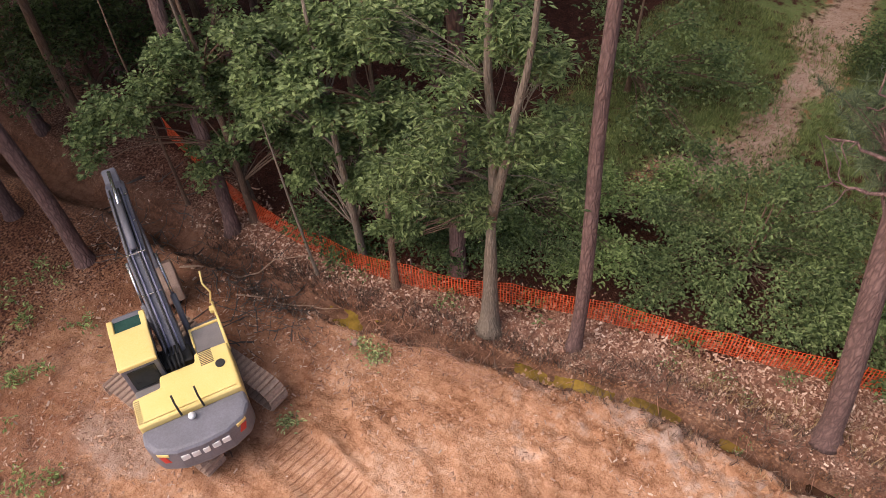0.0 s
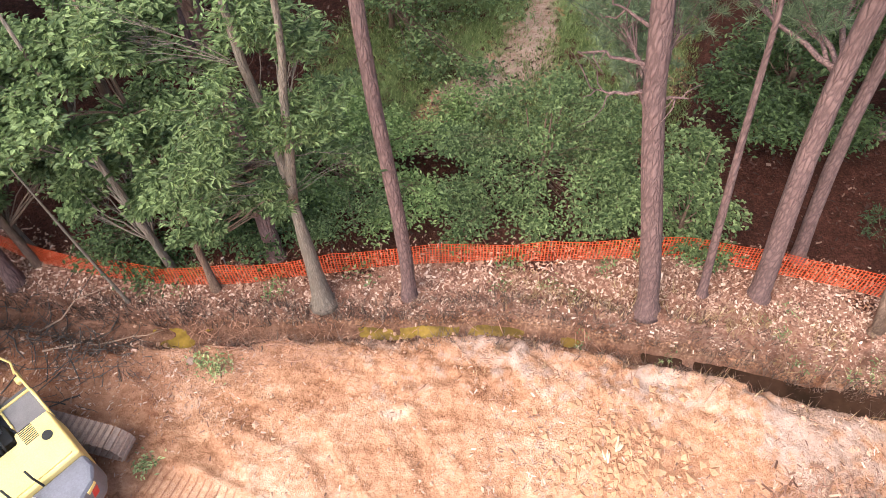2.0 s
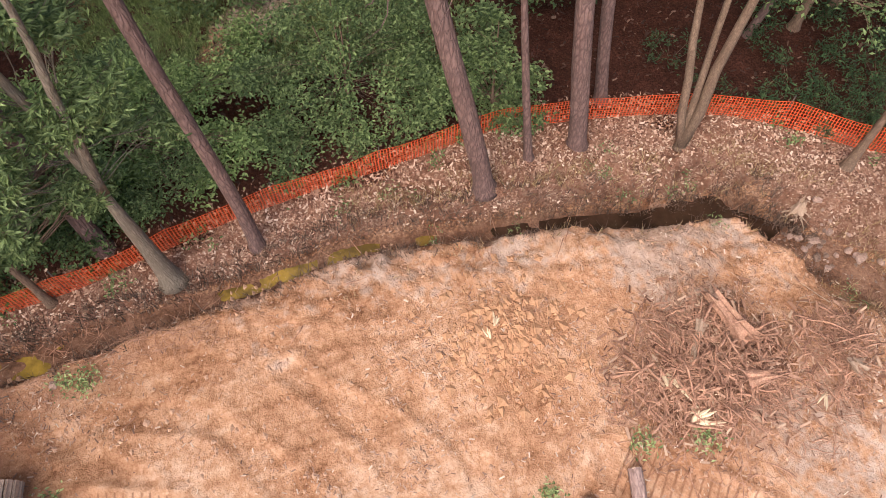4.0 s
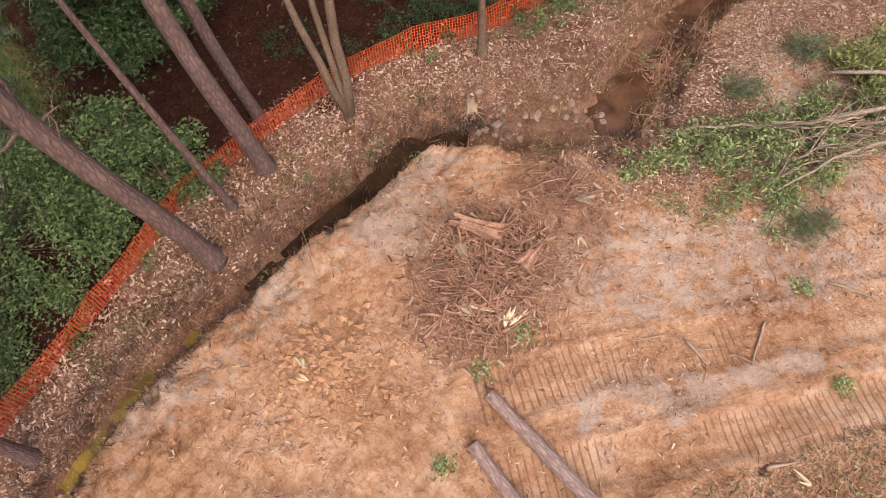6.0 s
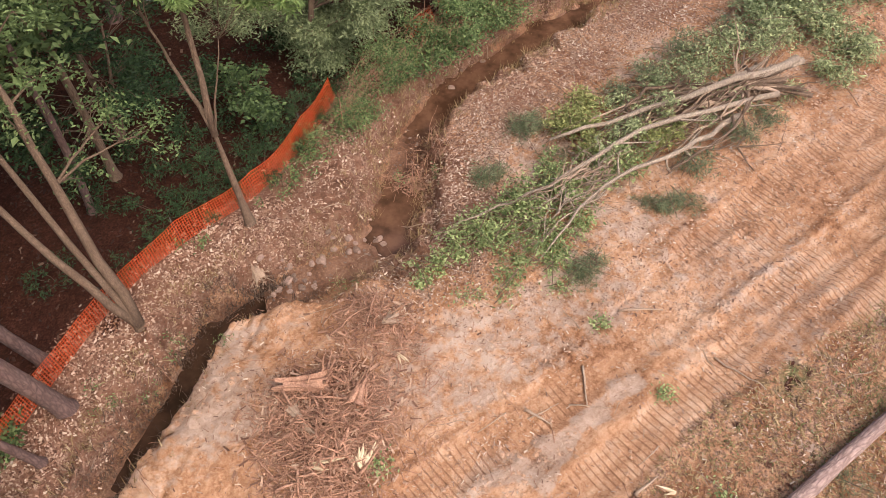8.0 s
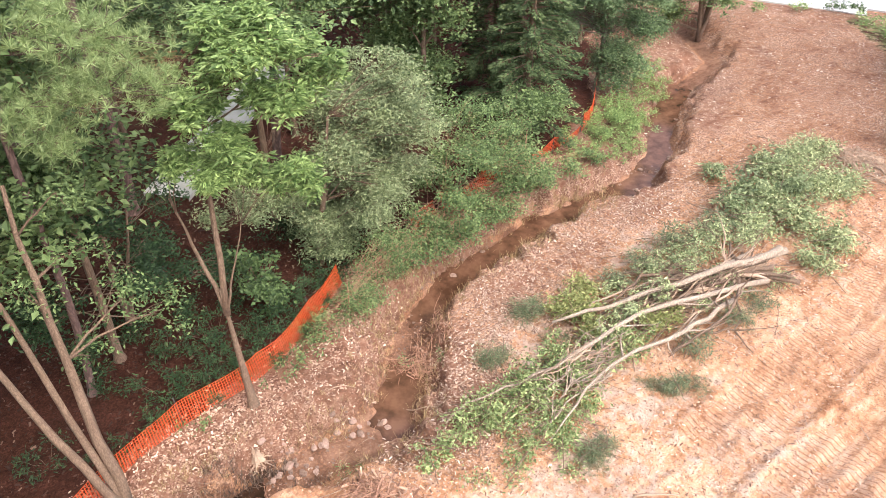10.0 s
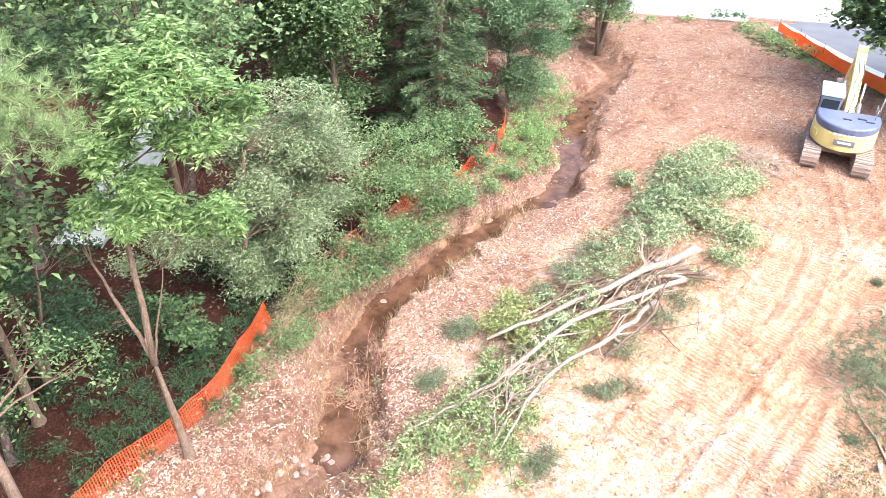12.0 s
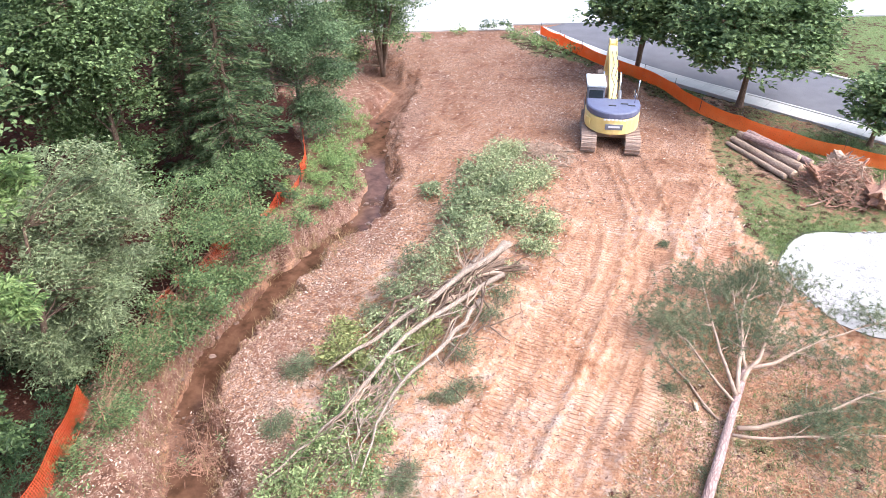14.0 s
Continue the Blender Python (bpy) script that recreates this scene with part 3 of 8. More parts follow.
def build_ground():
    xs = spaced(-900, ((-8.5, -6.0, 0.14), (-6.0, 4.0, 0.075), (4.0, 24.0, 0.13)), 900)
    ys = spaced(-900, ((-20.0, -9.0, 0.14), (-9.0, 20.0, 0.085), (20.0, 46.0, 0.14)), 900)
    X, Y = np.meshgrid(xs, ys, indexing="ij")
    x, y = X.ravel(), Y.ravel()
    z = lay(x, y)
    nx, ny = len(xs), len(ys)
    i, j = np.meshgrid(np.arange(nx - 1), np.arange(ny - 1), indexing="ij")
    f = np.stack([i * ny + j, (i + 1) * ny + j, (i + 1) * ny + j + 1, i * ny + j + 1], -1).reshape(-1, 4)
    me = np_mesh("ground", np.stack([x, y, z], -1), f, GROUND, True)
    # boundaries wander
    gx, gy = x, y
    x = x + 1.5 * (vnoise(gx, gy, 1.9, 21) - 0.5) + 0.7 * (vnoise(gx, gy, 0.6, 22) - 0.5)
    y = y + 1.5 * (vnoise(gx, gy, 1.9, 23) - 0.5) + 0.7 * (vnoise(gx, gy, 0.6, 24) - 0.5)
    d, side, _, (w, _, _) = along(CREEK, gx, gy)
    west = side > 0
    fd, fside, _, _ = along(FENCE_WEST + [(-4.4, 19)] + FENCE_TORN + [(-1, 44), (-2, 60)], x, y)
    woods = step(-0.5, 0.8, fd * fside)
    big = vnoise(x, y, 5.0, 11)
    # lawn and straw path among the houses
    path = along(LAWN_PATH, x, y)[0]
    lawn = step(-8.2, -10.0, x) * step(-13.5, -11.5, y) * step(0.5, -1.5, y)
    lawn = np.maximum(lawn, step(-22, -26, x) * 0.8)
    lawn = lawn * (1 - 0.85 * step(1.7, 0.2, path))
    # verge by the street
    ed = along([(20, 60), (22.5, 45), (24.5, 38.5), (23.2, 31), (22.2, 26.5), (23.4, 21.5), (25.5, 17.5), (30, 12), (60, -10)], x, y)
    verge = step(-0.6, 0.8, ed[0] * np.where(ed[1] > 0, 1, -1))
    weeds = 0.75 * step(2.2, 0.8, along([(15.5, 55.5), (17.5, 52.5), (20, 50.5)], x, y)[0])
    weeds = np.maximum(weeds, 0.8 * step(1.6, 0.6, np.hypot(x - 2.6, (y - 34.5) * 0.45)))
    cd, cside, _, _ = along(CORNER, 0.6 * gx + 0.4 * x, 0.6 * gy + 0.4 * y)
    rough_corner = step(-0.15, 0.35, -cd * cside) * step(23, 17, y) * step(-3, 0.5, y) * np.where(x < 22.5, 1, 0)
    beyond = step(45, 75, np.hypot(x - 8, y - 15))
    sd, sside, _, _ = along(STREET, gx, gy)
    far_lawn = np.maximum(step(9.0, 9.6, sd * sside), step(68.2, 69.0, gy))
    straw_path = step(2.2, 0.4, path) * step(-9, -11, x)
    grass = np.clip(np.maximum.reduce([far_lawn, lawn * woods, verge * (0.42 + 0.4 * vnoise(x, y, 3.2, 26)), weeds, beyond, rough_corner * (0.28 + 0.4 * (vnoise(x, y, 1.6, 15) - 0.5))]), 0, 1)
    bank = np.where(west, step(-0.1, 0.5, d - w), 0) * (1 - woods)
    north = step(9.0, 12.5, y + 0.9 * (big - 0.5)) * np.where(west, 0, 1) * (1 - verge)
    near_creek = step(5.5, 2.5, d) * step(6.5, 9.0, y) * (0.4 + 0.55 * vnoise(x, y, 2.4, 27))
    litter = np.clip(np.maximum.reduce([0.3 * straw_path, 0.55 * verge, bank * 1.15, north * np.maximum(near_creek, 0.26 + 0.32 * step(18, 44, y)),
                                        rough_corner * (0.42 - 0.5 * np.exp(-(((x - 13.1) + 0.2 * (y - 5.8)) ** 2 / 0.06 + (y - 5.8) ** 2 / 0.5)))]), 0, 1)
    sand = np.clip(np.maximum.reduce([0.85 * straw_path, 0.55 * step(2.6, 0.8, along([(2.6, 7.4), (4.6, 9.6), (6.6, 12.4)], x, y)[0]), 0.8 * step(0.55, 0.2, along([(5.6, 4.1), (6.2, 5.4), (7.0, 6.75), (7.6, 8.3), (8.6, 10.0)], x, y)[0]), np.where(west, 0, 1) * step(4.0, 0.6, d - w) * step(-8.5, -6.5, y) * step(9, 6, y) * (0.2 + 0.55 * vnoise(x, y, 1.6, 13)),
                                      0.9 * np.exp(-((x - 7.1) ** 2 + (y - 15.1) ** 2) / 0.8), 0.7 * np.exp(-((x - 17.2) ** 2 + (y - 14.6) ** 2) / 1.2), 0.9 * np.exp(-((x - 10.4) ** 2 + (y - 5.9) ** 2) / 0.25), 1.1 * np.exp(-(((x - 13.1) + 0.2 * (y - 5.8)) ** 2 / 0.06 + (y - 5.8) ** 2 / 0.5)), 0.8 * np.exp(-((x - 13.9) ** 2 + (y - 9.8) ** 2) / 0.2),
                                      0.85 * np.exp(-((x + 1.9) ** 2 + (y - 4.6) ** 2) / 4.0), 1.1 * np.exp(-((x - 7.0) ** 2 + (y + 13.6) ** 2) / 1.6),
                                      0.6 * step(5, 12, y) * step(40, 20, y) * np.where(west, 0, 1) * vnoise(x, y, 2.5, 14)]), 0, 1)
    wet = np.clip(step(0.22, 0.0, d - w - 0.3 * (vnoise(gx, gy, 0.7, 9) - 0.5)) * np.where((gy > 8) & (gy < 18), 0.8, 0.85), 0, 1)
    wet = np.maximum(wet, 0.6 * step(1.4, 0.3, d - w) * step(-10, -14, gy))
    wet = np.maximum(wet, 0.8 * step(0.42, 0.05, d - w) * step(3.5, 2.0, gy) * (0.75 + 0.35 * vnoise(gx, gy, 0.9, 69)))
    wet = np.maximum(wet, 0.32 * np.where(west, 1, 0) * step(0.7, 0.1, d - w))
    wet = np.maximum(wet, 0.48 * step(2.3, 0.3, d - w) * (0.6 + 0.6 * vnoise(gx, gy, 1.3, 34)) * step(7.0, 8.6, gy) * step(26, 18, gy))
    wet = np.maximum(wet, np.where(west, 0.26, 0.5) * step(np.where(west, 0.9, 0.5), 0.05, d - w) * step(16, 20, gy))
    wet = np.maximum(wet, 0.85 * np.exp(-(((x - 1.3) ** 2 + (y - 5.2) ** 2) / 3.4) ** 2))
    wet = np.maximum(wet, 0.5 * step(0.8, 0.2, along([(6.9, -16.6), (8.0, -15.6), (8.7, -14.2), (8.8, -12.6)], x, y)[0]))
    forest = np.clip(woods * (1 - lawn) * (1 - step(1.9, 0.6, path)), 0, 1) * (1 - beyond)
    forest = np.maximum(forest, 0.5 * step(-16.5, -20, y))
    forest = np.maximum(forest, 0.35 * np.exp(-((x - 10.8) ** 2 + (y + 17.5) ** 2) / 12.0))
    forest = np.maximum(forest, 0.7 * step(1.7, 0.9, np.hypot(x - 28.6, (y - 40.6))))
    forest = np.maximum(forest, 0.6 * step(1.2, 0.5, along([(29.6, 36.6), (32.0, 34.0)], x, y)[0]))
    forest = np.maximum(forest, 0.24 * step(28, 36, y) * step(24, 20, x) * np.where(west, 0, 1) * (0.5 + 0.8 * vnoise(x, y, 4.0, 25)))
    td, run = np.full(x.shape, 9.0), np.zeros(x.shape)
    for line in TRACKS:
        a = along(line, gx, gy)
        m = a[0] < td
        td, run = np.where(m, a[0], td), np.where(m, a[2], run)
    track = step(0.74, 0.5, td + 0.3 * (vnoise(gx, gy, 1.1, 28) - 0.5)) * (0.25 + 0.75 * step(0.25, 0.6, vnoise(gx, gy, 2.6, 29)))
    # fresh damp clay round the dig
    damp = np.clip(np.maximum.reduce([0.8 * step(-9.0, -12.5, y), 0.75 * step(2.6, 0.9, d - w) * step(-7.5, -9.5, y), 0.5 * np.where(west, 0, 1) * step(1.0, 0.1, d - w), 0.62 * np.where(west, 1, 0) * step(3.2, 0.8, d - w) * step(8.5, 11.0, y),
                                      0.55 * np.exp(-((x - 0.2) ** 2 + (y - 0.2) ** 2) / 1.8), 0.95 * np.exp(-((x - 1.35) ** 2 + (y - 5.3) ** 2) / 3.6), 0.9 * np.exp(-((x - 1.1) ** 2 + (y - 8.5) ** 2) / 1.3), 0.12 * step(20, 44, y)]), 0, 1)
    damp = damp * (0.55 + 0.6 * vnoise(gx, gy, 1.9, 67)) * (1 - np.exp(-((gx - 6.9) ** 2 + (gy + 13.0) ** 2) / 2.2))
    at = me.attributes.new("damp", "FLOAT", "POINT")
    at.data.foreach_set("value", damp.astype(np.float32))
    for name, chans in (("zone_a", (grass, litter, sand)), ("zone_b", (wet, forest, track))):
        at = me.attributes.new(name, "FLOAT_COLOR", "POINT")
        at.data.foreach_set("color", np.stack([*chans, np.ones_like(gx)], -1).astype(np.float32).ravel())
    at = me.attributes.new("run", "FLOAT", "POINT")
    at.data.foreach_set("value", run.astype(np.float32))
    tagged(new("ground", me), "reddish clay ground with ruts, litter and grass", "ground", kind="structure")


build_ground()


def water_build(n, l, p):
    p.inputs["Roughness"].default_value = 0.12
    p.inputs["Specular IOR Level"].default_value = 0.4
    tc = n.new("ShaderNodeTexCoord").outputs["Object"]
    sep = n.new("ShaderNodeSeparateXYZ")
    l.new(tc, sep.inputs[0])
    olive = n.new("ShaderNodeMapRange")
    olive.inputs[1].default_value, olive.inputs[2].default_value = 0.5, -3.5
    l.new(sep.outputs[1], olive.inputs[0])
    murk = noise_node(n, l, 1.5, 4.0, 0.6, tc)
    # brown carries the pool's deep shade in its colour; silt is the open tan water
    brown = ramp(n, l, murk, [(0.35, (0.026, 0.014, 0.009)), (0.65, (0.07, 0.036, 0.023))])
    silt = ramp(n, l, murk, [(0.35, (0.06, 0.028, 0.016)), (0.65, (0.15, 0.075, 0.045))])
    silty = n.new("ShaderNodeMapRange")
    silty.inputs[1].default_value, silty.inputs[2].default_value = 8.0, 11.5
    l.new(sep.outputs[1], silty.inputs[0])
    brown = mix(n, l, silty.outputs[0], brown, silt)
    ochre = ramp(n, l, murk, [(0.38, (0.13, 0.085, 0.022)), (0.62, (0.36, 0.235, 0.045))])
    l.new(mix(n, l, olive.outputs[0], brown, ochre), p.inputs["Base Color"])
    bump(n, l, p, noise_node(n, l, 9.0, 3.0, 0.5, tc), 0.12, 0.02)


WATER = mat("muddy_water", water_build)


def build_water():
    line = np.array(CREEK)
    s = np.concatenate([[0], np.cumsum(np.hypot(*np.diff(line[:, :2], axis=0).T))])
    t = np.arange(0, s[-1], 0.5)
    c = np.stack([np.interp(t, s, line[:, k]) for k in range(5)], -1)
    d = np.gradient(c[:, :2], axis=0)
    d /= np.linalg.norm(d, axis=1)[:, None]
    nrm = np.stack([-d[:, 1], d[:, 0]], -1)
    off = np.array((-1.0, -0.5, 0, 0.5, 1.0))
    v = np.zeros((len(t), 5, 3))
    v[..., :2] = c[:, None, :2] + nrm[:, None] * (off[None, :, None] * (c[:, 2] + 0.4)[:, None, None])
    v[..., 2] = (c[:, 4] - c[:, 3])[:, None]
    i, j = np.meshgrid(np.arange(len(t) - 1), np.arange(4), indexing="ij")
    f = np.stack([i * 5 + j, i * 5 + j + 1, (i + 1) * 5 + j + 1, (i + 1) * 5 + j], -1).reshape(-1, 4)
    tagged(new("water", np_mesh("water", v.reshape(-1, 3), f[:, ::-1], WATER, True)), "shallow muddy creek water, ochre in one pool", "water", kind="structure")


build_water()


# ---- orange safety fences ----
def net_fence(line, height_m, label, cell=0.11, droop=0.12, seed=1, rows=10, lean=0.0, every=3.0, post_up=0.15, bar=0.25, net_m=None, back=0.0):
    """Plastic net of small openings on thin posts along a line on the ground."""
    rs = np.random.RandomState(seed)
    line = np.asarray(line, float)
    s = np.concatenate([[0], np.cumsum(np.hypot(*np.diff(line, axis=0).T))])
    n = int(s[-1] / cell)
    t = np.linspace(0, s[-1], n + 1)
    x, y = np.interp(t, s, line[:, 0]), np.interp(t, s, line[:, 1])
    x = np.convolve(np.pad(x, 6, "edge"), np.ones(13) / 13, "valid")
    y = np.convolve(np.pad(y, 6, "edge"), np.ones(13) / 13, "valid")
    g = height(x, y)
    g = np.convolve(np.pad(g, 8, "edge"), np.ones(17) / 17, "valid")
    d = np.stack([np.gradient(x), np.gradient(y)], -1)
    d /= np.linalg.norm(d, axis=1)[:, None]
    nrm = np.stack([-d[:, 1], d[:, 0]], -1)
    base = np.array((x[0], y[0], g[0]))
    thing = empty("safety_fence", Matrix.Translation(base))
    tagged(thing, label, "fence", "orange safety fences")
    phase = (t / every) % 1.0
    sag = 4 * phase * (1 - phase)
    ripple = 0.05 * (vnoise(t, t * 0, 0.8, seed) - 0.5) + 0.12 * (vnoise(t, t * 0, 2.6, seed + 3) - 0.5)
    tip = lean + back * step(6.5, 10.5, y)
    top = height_m - droop * sag * (0.4 + 1.2 * vnoise(t, t * 0, every, seed + 5))

    def at(fi, h):
        """Point on the net: run in cells, height 0 to 1."""
        k = fi
        px, py, pg, ptop = (np.interp(k, np.arange(n + 1), q) for q in (x, y, g, top))
        off = np.interp(k, np.arange(n + 1), ripple) * np.sin(h * 2.6) + np.interp(k, np.arange(n + 1), tip) * h
        ox, oy = np.interp(k, np.arange(n + 1), nrm[:, 0]), np.interp(k, np.arange(n + 1), nrm[:, 1])
        return np.stack([px + ox * off, py + oy * off, pg + 0.04 + h * (ptop - 0.04)], -1)
    quads = []
    i = np.arange(n + 1)
    r = np.arange(rows + 1)
    # strands along the run, at each row
    a, hh = np.meshgrid(np.arange(n), r, indexing="ij")
    a, hh = a.ravel().astype(float), hh.ravel() / rows
    th = bar * 0.34 / rows
    quads.append(np.stack([at(a, hh - th), at(a + 1, hh - th), at(a + 1, hh + th), at(a, hh + th)], 1))
    # upright strands between the rows, a little out of true
    a, hh = np.meshgrid(i, r[:-1], indexing="ij")
    a, hh = a.ravel().astype(float), hh.ravel() / rows
    tw = bar * 0.5
    quads.append(np.stack([at(a - tw, hh + th), at(a + tw, hh + th), at(a + tw, hh + 1 / rows - th), at(a - tw, hh + 1 / rows - th)], 1))
    q = np.concatenate(quads)
    v = q.reshape(-1, 3) - base
    net = part_np("netting", (v, np.arange(len(v)).reshape(-1, 4)), net_m or ORANGE_NET, thing, "orange plastic mesh", False)
    sol = net.modifiers.new("thickness", "SOLIDIFY")
    sol.thickness = 0.006
    geo = tube([(0, 0, -0.25), (0, 0, 0.4), (0, 0, height_m + post_up)], [0.022, 0.02, 0.02], 6)
    me = np_mesh("post", *geo, POST, True)
    for k in np.arange(0, s[-1], every):
        px, py = np.interp(k, t, x), np.interp(k, t, y)
        nx, ny = np.interp(k, t, nrm[:, 0]), np.interp(k, t, nrm[:, 1])
        ob = hang(new("post", me), thing)
        tilt = rs.randn(2) * 3.0
        off = 0.04 + float(np.interp(k, t, tip))
        ob.matrix_basis = pose(px + nx * off - base[0], py + ny * off - base[1], np.interp(k, t, g) - base[2], tilt[0], tilt[1], 0)
    return thing


net_fence(FENCE_WEST, 0.98, "orange plastic safety fence strung along the wooded creek bank", seed=4, bar=0.23, cell=0.09, rows=8, back=0.18)
net_fence(FENCE_TORN[:2], 0.75, "short sagging length of orange safety fence among brush", seed=8, lean=0.3)
net_fence(FENCE_TORN[1:4], 0.85, "slumped orange safety fence buried in brush", seed=10, droop=0.35, lean=0.3)
net_fence(FENCE_TORN[3:7], 1.0, "sagging orange safety fence half hidden by brush", seed=9, droop=0.3, lean=-0.25)
net_fence(FENCE_TORN[6:], 1.1, "end of an orange safety fence at the weedy bank", seed=12)
net_fence(FENCE_EAST, 0.9, "bright orange safety fence beside the street verge", seed=15, droop=0.08, post_up=0.35, bar=0.92, net_m=netting("bright_orange_net", (0.92, 0.25, 0.05), (0.97, 0.33, 0.08), 0.45))


# ---- street, pavement and houses beyond ----
ASPHALT = plain("asphalt", (0.092, 0.087, 0.096), (0.15, 0.143, 0.155), 0.95, 0.8, 40.0, 0, 0.3, 0.01)
PALE_ROAD = plain("worn_pale_asphalt", (0.34, 0.33, 0.33), (0.46, 0.45, 0.44), 0.8, 0.8, 40.0, 0, 0.2, 0.01)
CONCRETE = plain("concrete", (0.42, 0.40, 0.37), (0.58, 0.56, 0.53), 0.85, 1.5, 30.0, 0, 0.2, 0.01)
WHITE_PAINT = plain("white_road_paint", (0.6, 0.6, 0.58), (0.8, 0.8, 0.78), 0.6, 3.0, 30.0)
SIDING = plain("white_siding", (0.62, 0.62, 0.60), (0.78, 0.78, 0.76), 0.6, 1.0, 20.0, 0, 0.1)
ROOFING = plain("grey_shingle", (0.07, 0.07, 0.075), (0.17, 0.165, 0.165), 0.9, 3.0, 20.0, 0, 0.5, 0.02)
GLASS_DARK = plain("dark_glass", (0.015, 0.02, 0.022), (0.03, 0.037, 0.04), 0.08, 2.0, 20.0, 0, 0.02)
GRAVEL = plain("white_gravel", (0.22, 0.205, 0.19), (0.68, 0.645, 0.60), 0.85, 3.0, 30.0, 0, 0.4, 0.02)
LINER = plain("black_liner", (0.02, 0.02, 0.02), (0.05, 0.05, 0.05), 0.6)


def resample(line, gap):
    line = np.asarray(line, float)
    s = np.concatenate([[0], np.cumsum(np.hypot(*np.diff(line, axis=0).T))])
    t = np.arange(0, s[-1], gap)
    p = np.stack([np.interp(t, s, line[:, 0]), np.interp(t, s, line[:, 1])], -1)
    k = 5
    p = np.stack([np.convolve(np.pad(p[:, a], k, "edge"), np.ones(2 * k + 1) / (2 * k + 1), "valid") for a in (0, 1)], -1)
    d = np.gradient(p, axis=0)
    d /= np.linalg.norm(d, axis=1)[:, None]
    return p, np.stack([-d[:, 1], d[:, 0]], -1)


def strip(line, near, far, low, top, gap=1.0):
    """A raised band between two offsets to the left of a line, closed at its sides."""
    p, nr = resample(line, gap)
    prof = [(near, low), (near, top), (far, top), (far, low)]
    v = np.stack([np.concatenate([p + nr * o, np.full((len(p), 1), z)], 1) for o, z in prof], 1)
    i, j = np.meshgrid(np.arange(len(p) - 1), np.arange(3), indexing="ij")
    f = np.stack([i * 4 + j, (i + 1) * 4 + j, (i + 1) * 4 + j + 1, i * 4 + j + 1], -1).reshape(-1, 4)
    return v.reshape(-1, 3), f


def build_street():
    tagged(new("road", np_mesh("road", *strip(STREET, 1.75, 8.9, -0.4, 0.0), ASPHALT)), "grey asphalt residential street", "road", kind="structure")
    tagged(new("kerb_near", np_mesh("kerb", *strip(STREET, 1.55, 1.75, -0.4, 0.13), CONCRETE)), "pale concrete kerb", "kerb", kind="structure")
    tagged(new("kerb_far", np_mesh("kerb", *strip(STREET, 8.9, 9.15, -0.4, 0.13), CONCRETE)), "pale concrete kerb", "kerb", kind="structure")
    walkway = tagged(empty("pavement"), "pale concrete footpath of square slabs", "pavement", kind="structure")
    p, nr = resample(STREET, 1.5)
    for a, b, na, nb in zip(p[:-1], p[1:], nr[:-1], nr[1:]):
        k = 0.012 / np.linalg.norm(b - a)
        a2, b2 = a + (b - a) * k, b - (b - a) * k
        ring = [a2 + na * 0.1, b2 + nb * 0.1, b2 + nb * 1.52, a2 + na * 1.52]
        v = [(*q, 0.12) for q in ring] + [(*q, -0.3) for q in ring]
        f = [(0, 1, 2, 3), (0, 4, 5, 1), (1, 5, 6, 2), (2, 6, 7, 3), (3, 7, 4, 0)]
        hang(new("slab", np_mesh("slab", v, [q[::-1] for q in f], CONCRETE)), walkway)
    cross = [(-60, 59.6), (8, 59.4), (17, 59.2), (70, 61)]
    tagged(new("road_cross", np_mesh("road_cross", *strip(cross, 0.2, 8.0, -0.4, 0.004), PALE_ROAD)), "pale worn cross street in bright light", "road", kind="structure")
    tagged(new("kerb_cross", np_mesh("kerb", *strip(cross, 8.0, 8.3, -0.4, 0.14), CONCRETE)), "concrete kerb of the cross street", "kerb", kind="structure")
    tagged(new("pavement_cross", np_mesh("pavement_cross", *strip([(-40, 57.6), (6.7, 57.6), (13, 58.0), (17.6, 57.4)], 0.0, 1.5, -0.3, 0.1), CONCRETE)), "concrete footpath along the cross street", "pavement", kind="structure")
    # pale slab added to stand in for bright gaps between the trees
    tagged(new("driveway", np_mesh("driveway", *strip([(-14.6, 17.6), (-15.0, 20.0), (-15.8, 23.0), (-16.9, 27.6), (-19.0, 36.0)], -1.1, 1.1, -0.2, 0.16), CONCRETE)), "pale strip added for the bright gaps beyond the shaded trees", "driveway", kind="structure")
    mark = tagged(empty("crosswalk"), "white painted crosswalk bars on asphalt", "road marking", kind="structure")
    for k in range(6):
        x, y = 17.8 + k * 1.0, 60.2 + k * 0.05
        v = [(x, y, 0.012), (x + 0.55, y, 0.012), (x + 0.55, y + 2.4, 0.012), (x, y + 2.4, 0.012)]
        hang(new("bar", np_mesh("bar", v, [(0, 1, 2, 3)], WHITE_PAINT)), mark)


build_street()


def box(bm, cx, cy, cz, sx, sy, sz, bevel=0.0, seg=2, m=None):
    """A block with rounded edges, added to a bmesh."""
    r = bmesh.ops.create_cube(bm, size=1.0)
    bmesh.ops.scale(bm, vec=(sx, sy, sz), verts=r["verts"])
    if bevel:
        es = {e for v in r["verts"] for e in v.link_edges}
        r2 = bmesh.ops.bevel(bm, geom=list(es), offset=bevel, segments=seg, affect="EDGES", profile=0.6)
        vs = list({v for f in r2["faces"] for v in f.verts} | {v for v in r["verts"] if v.is_valid})
    else:
        vs = r["verts"]
    if m is not None:
        bmesh.ops.transform(bm, matrix=m, verts=vs)
    bmesh.ops.translate(bm, vec=(cx, cy, cz), verts=vs)
    return vs


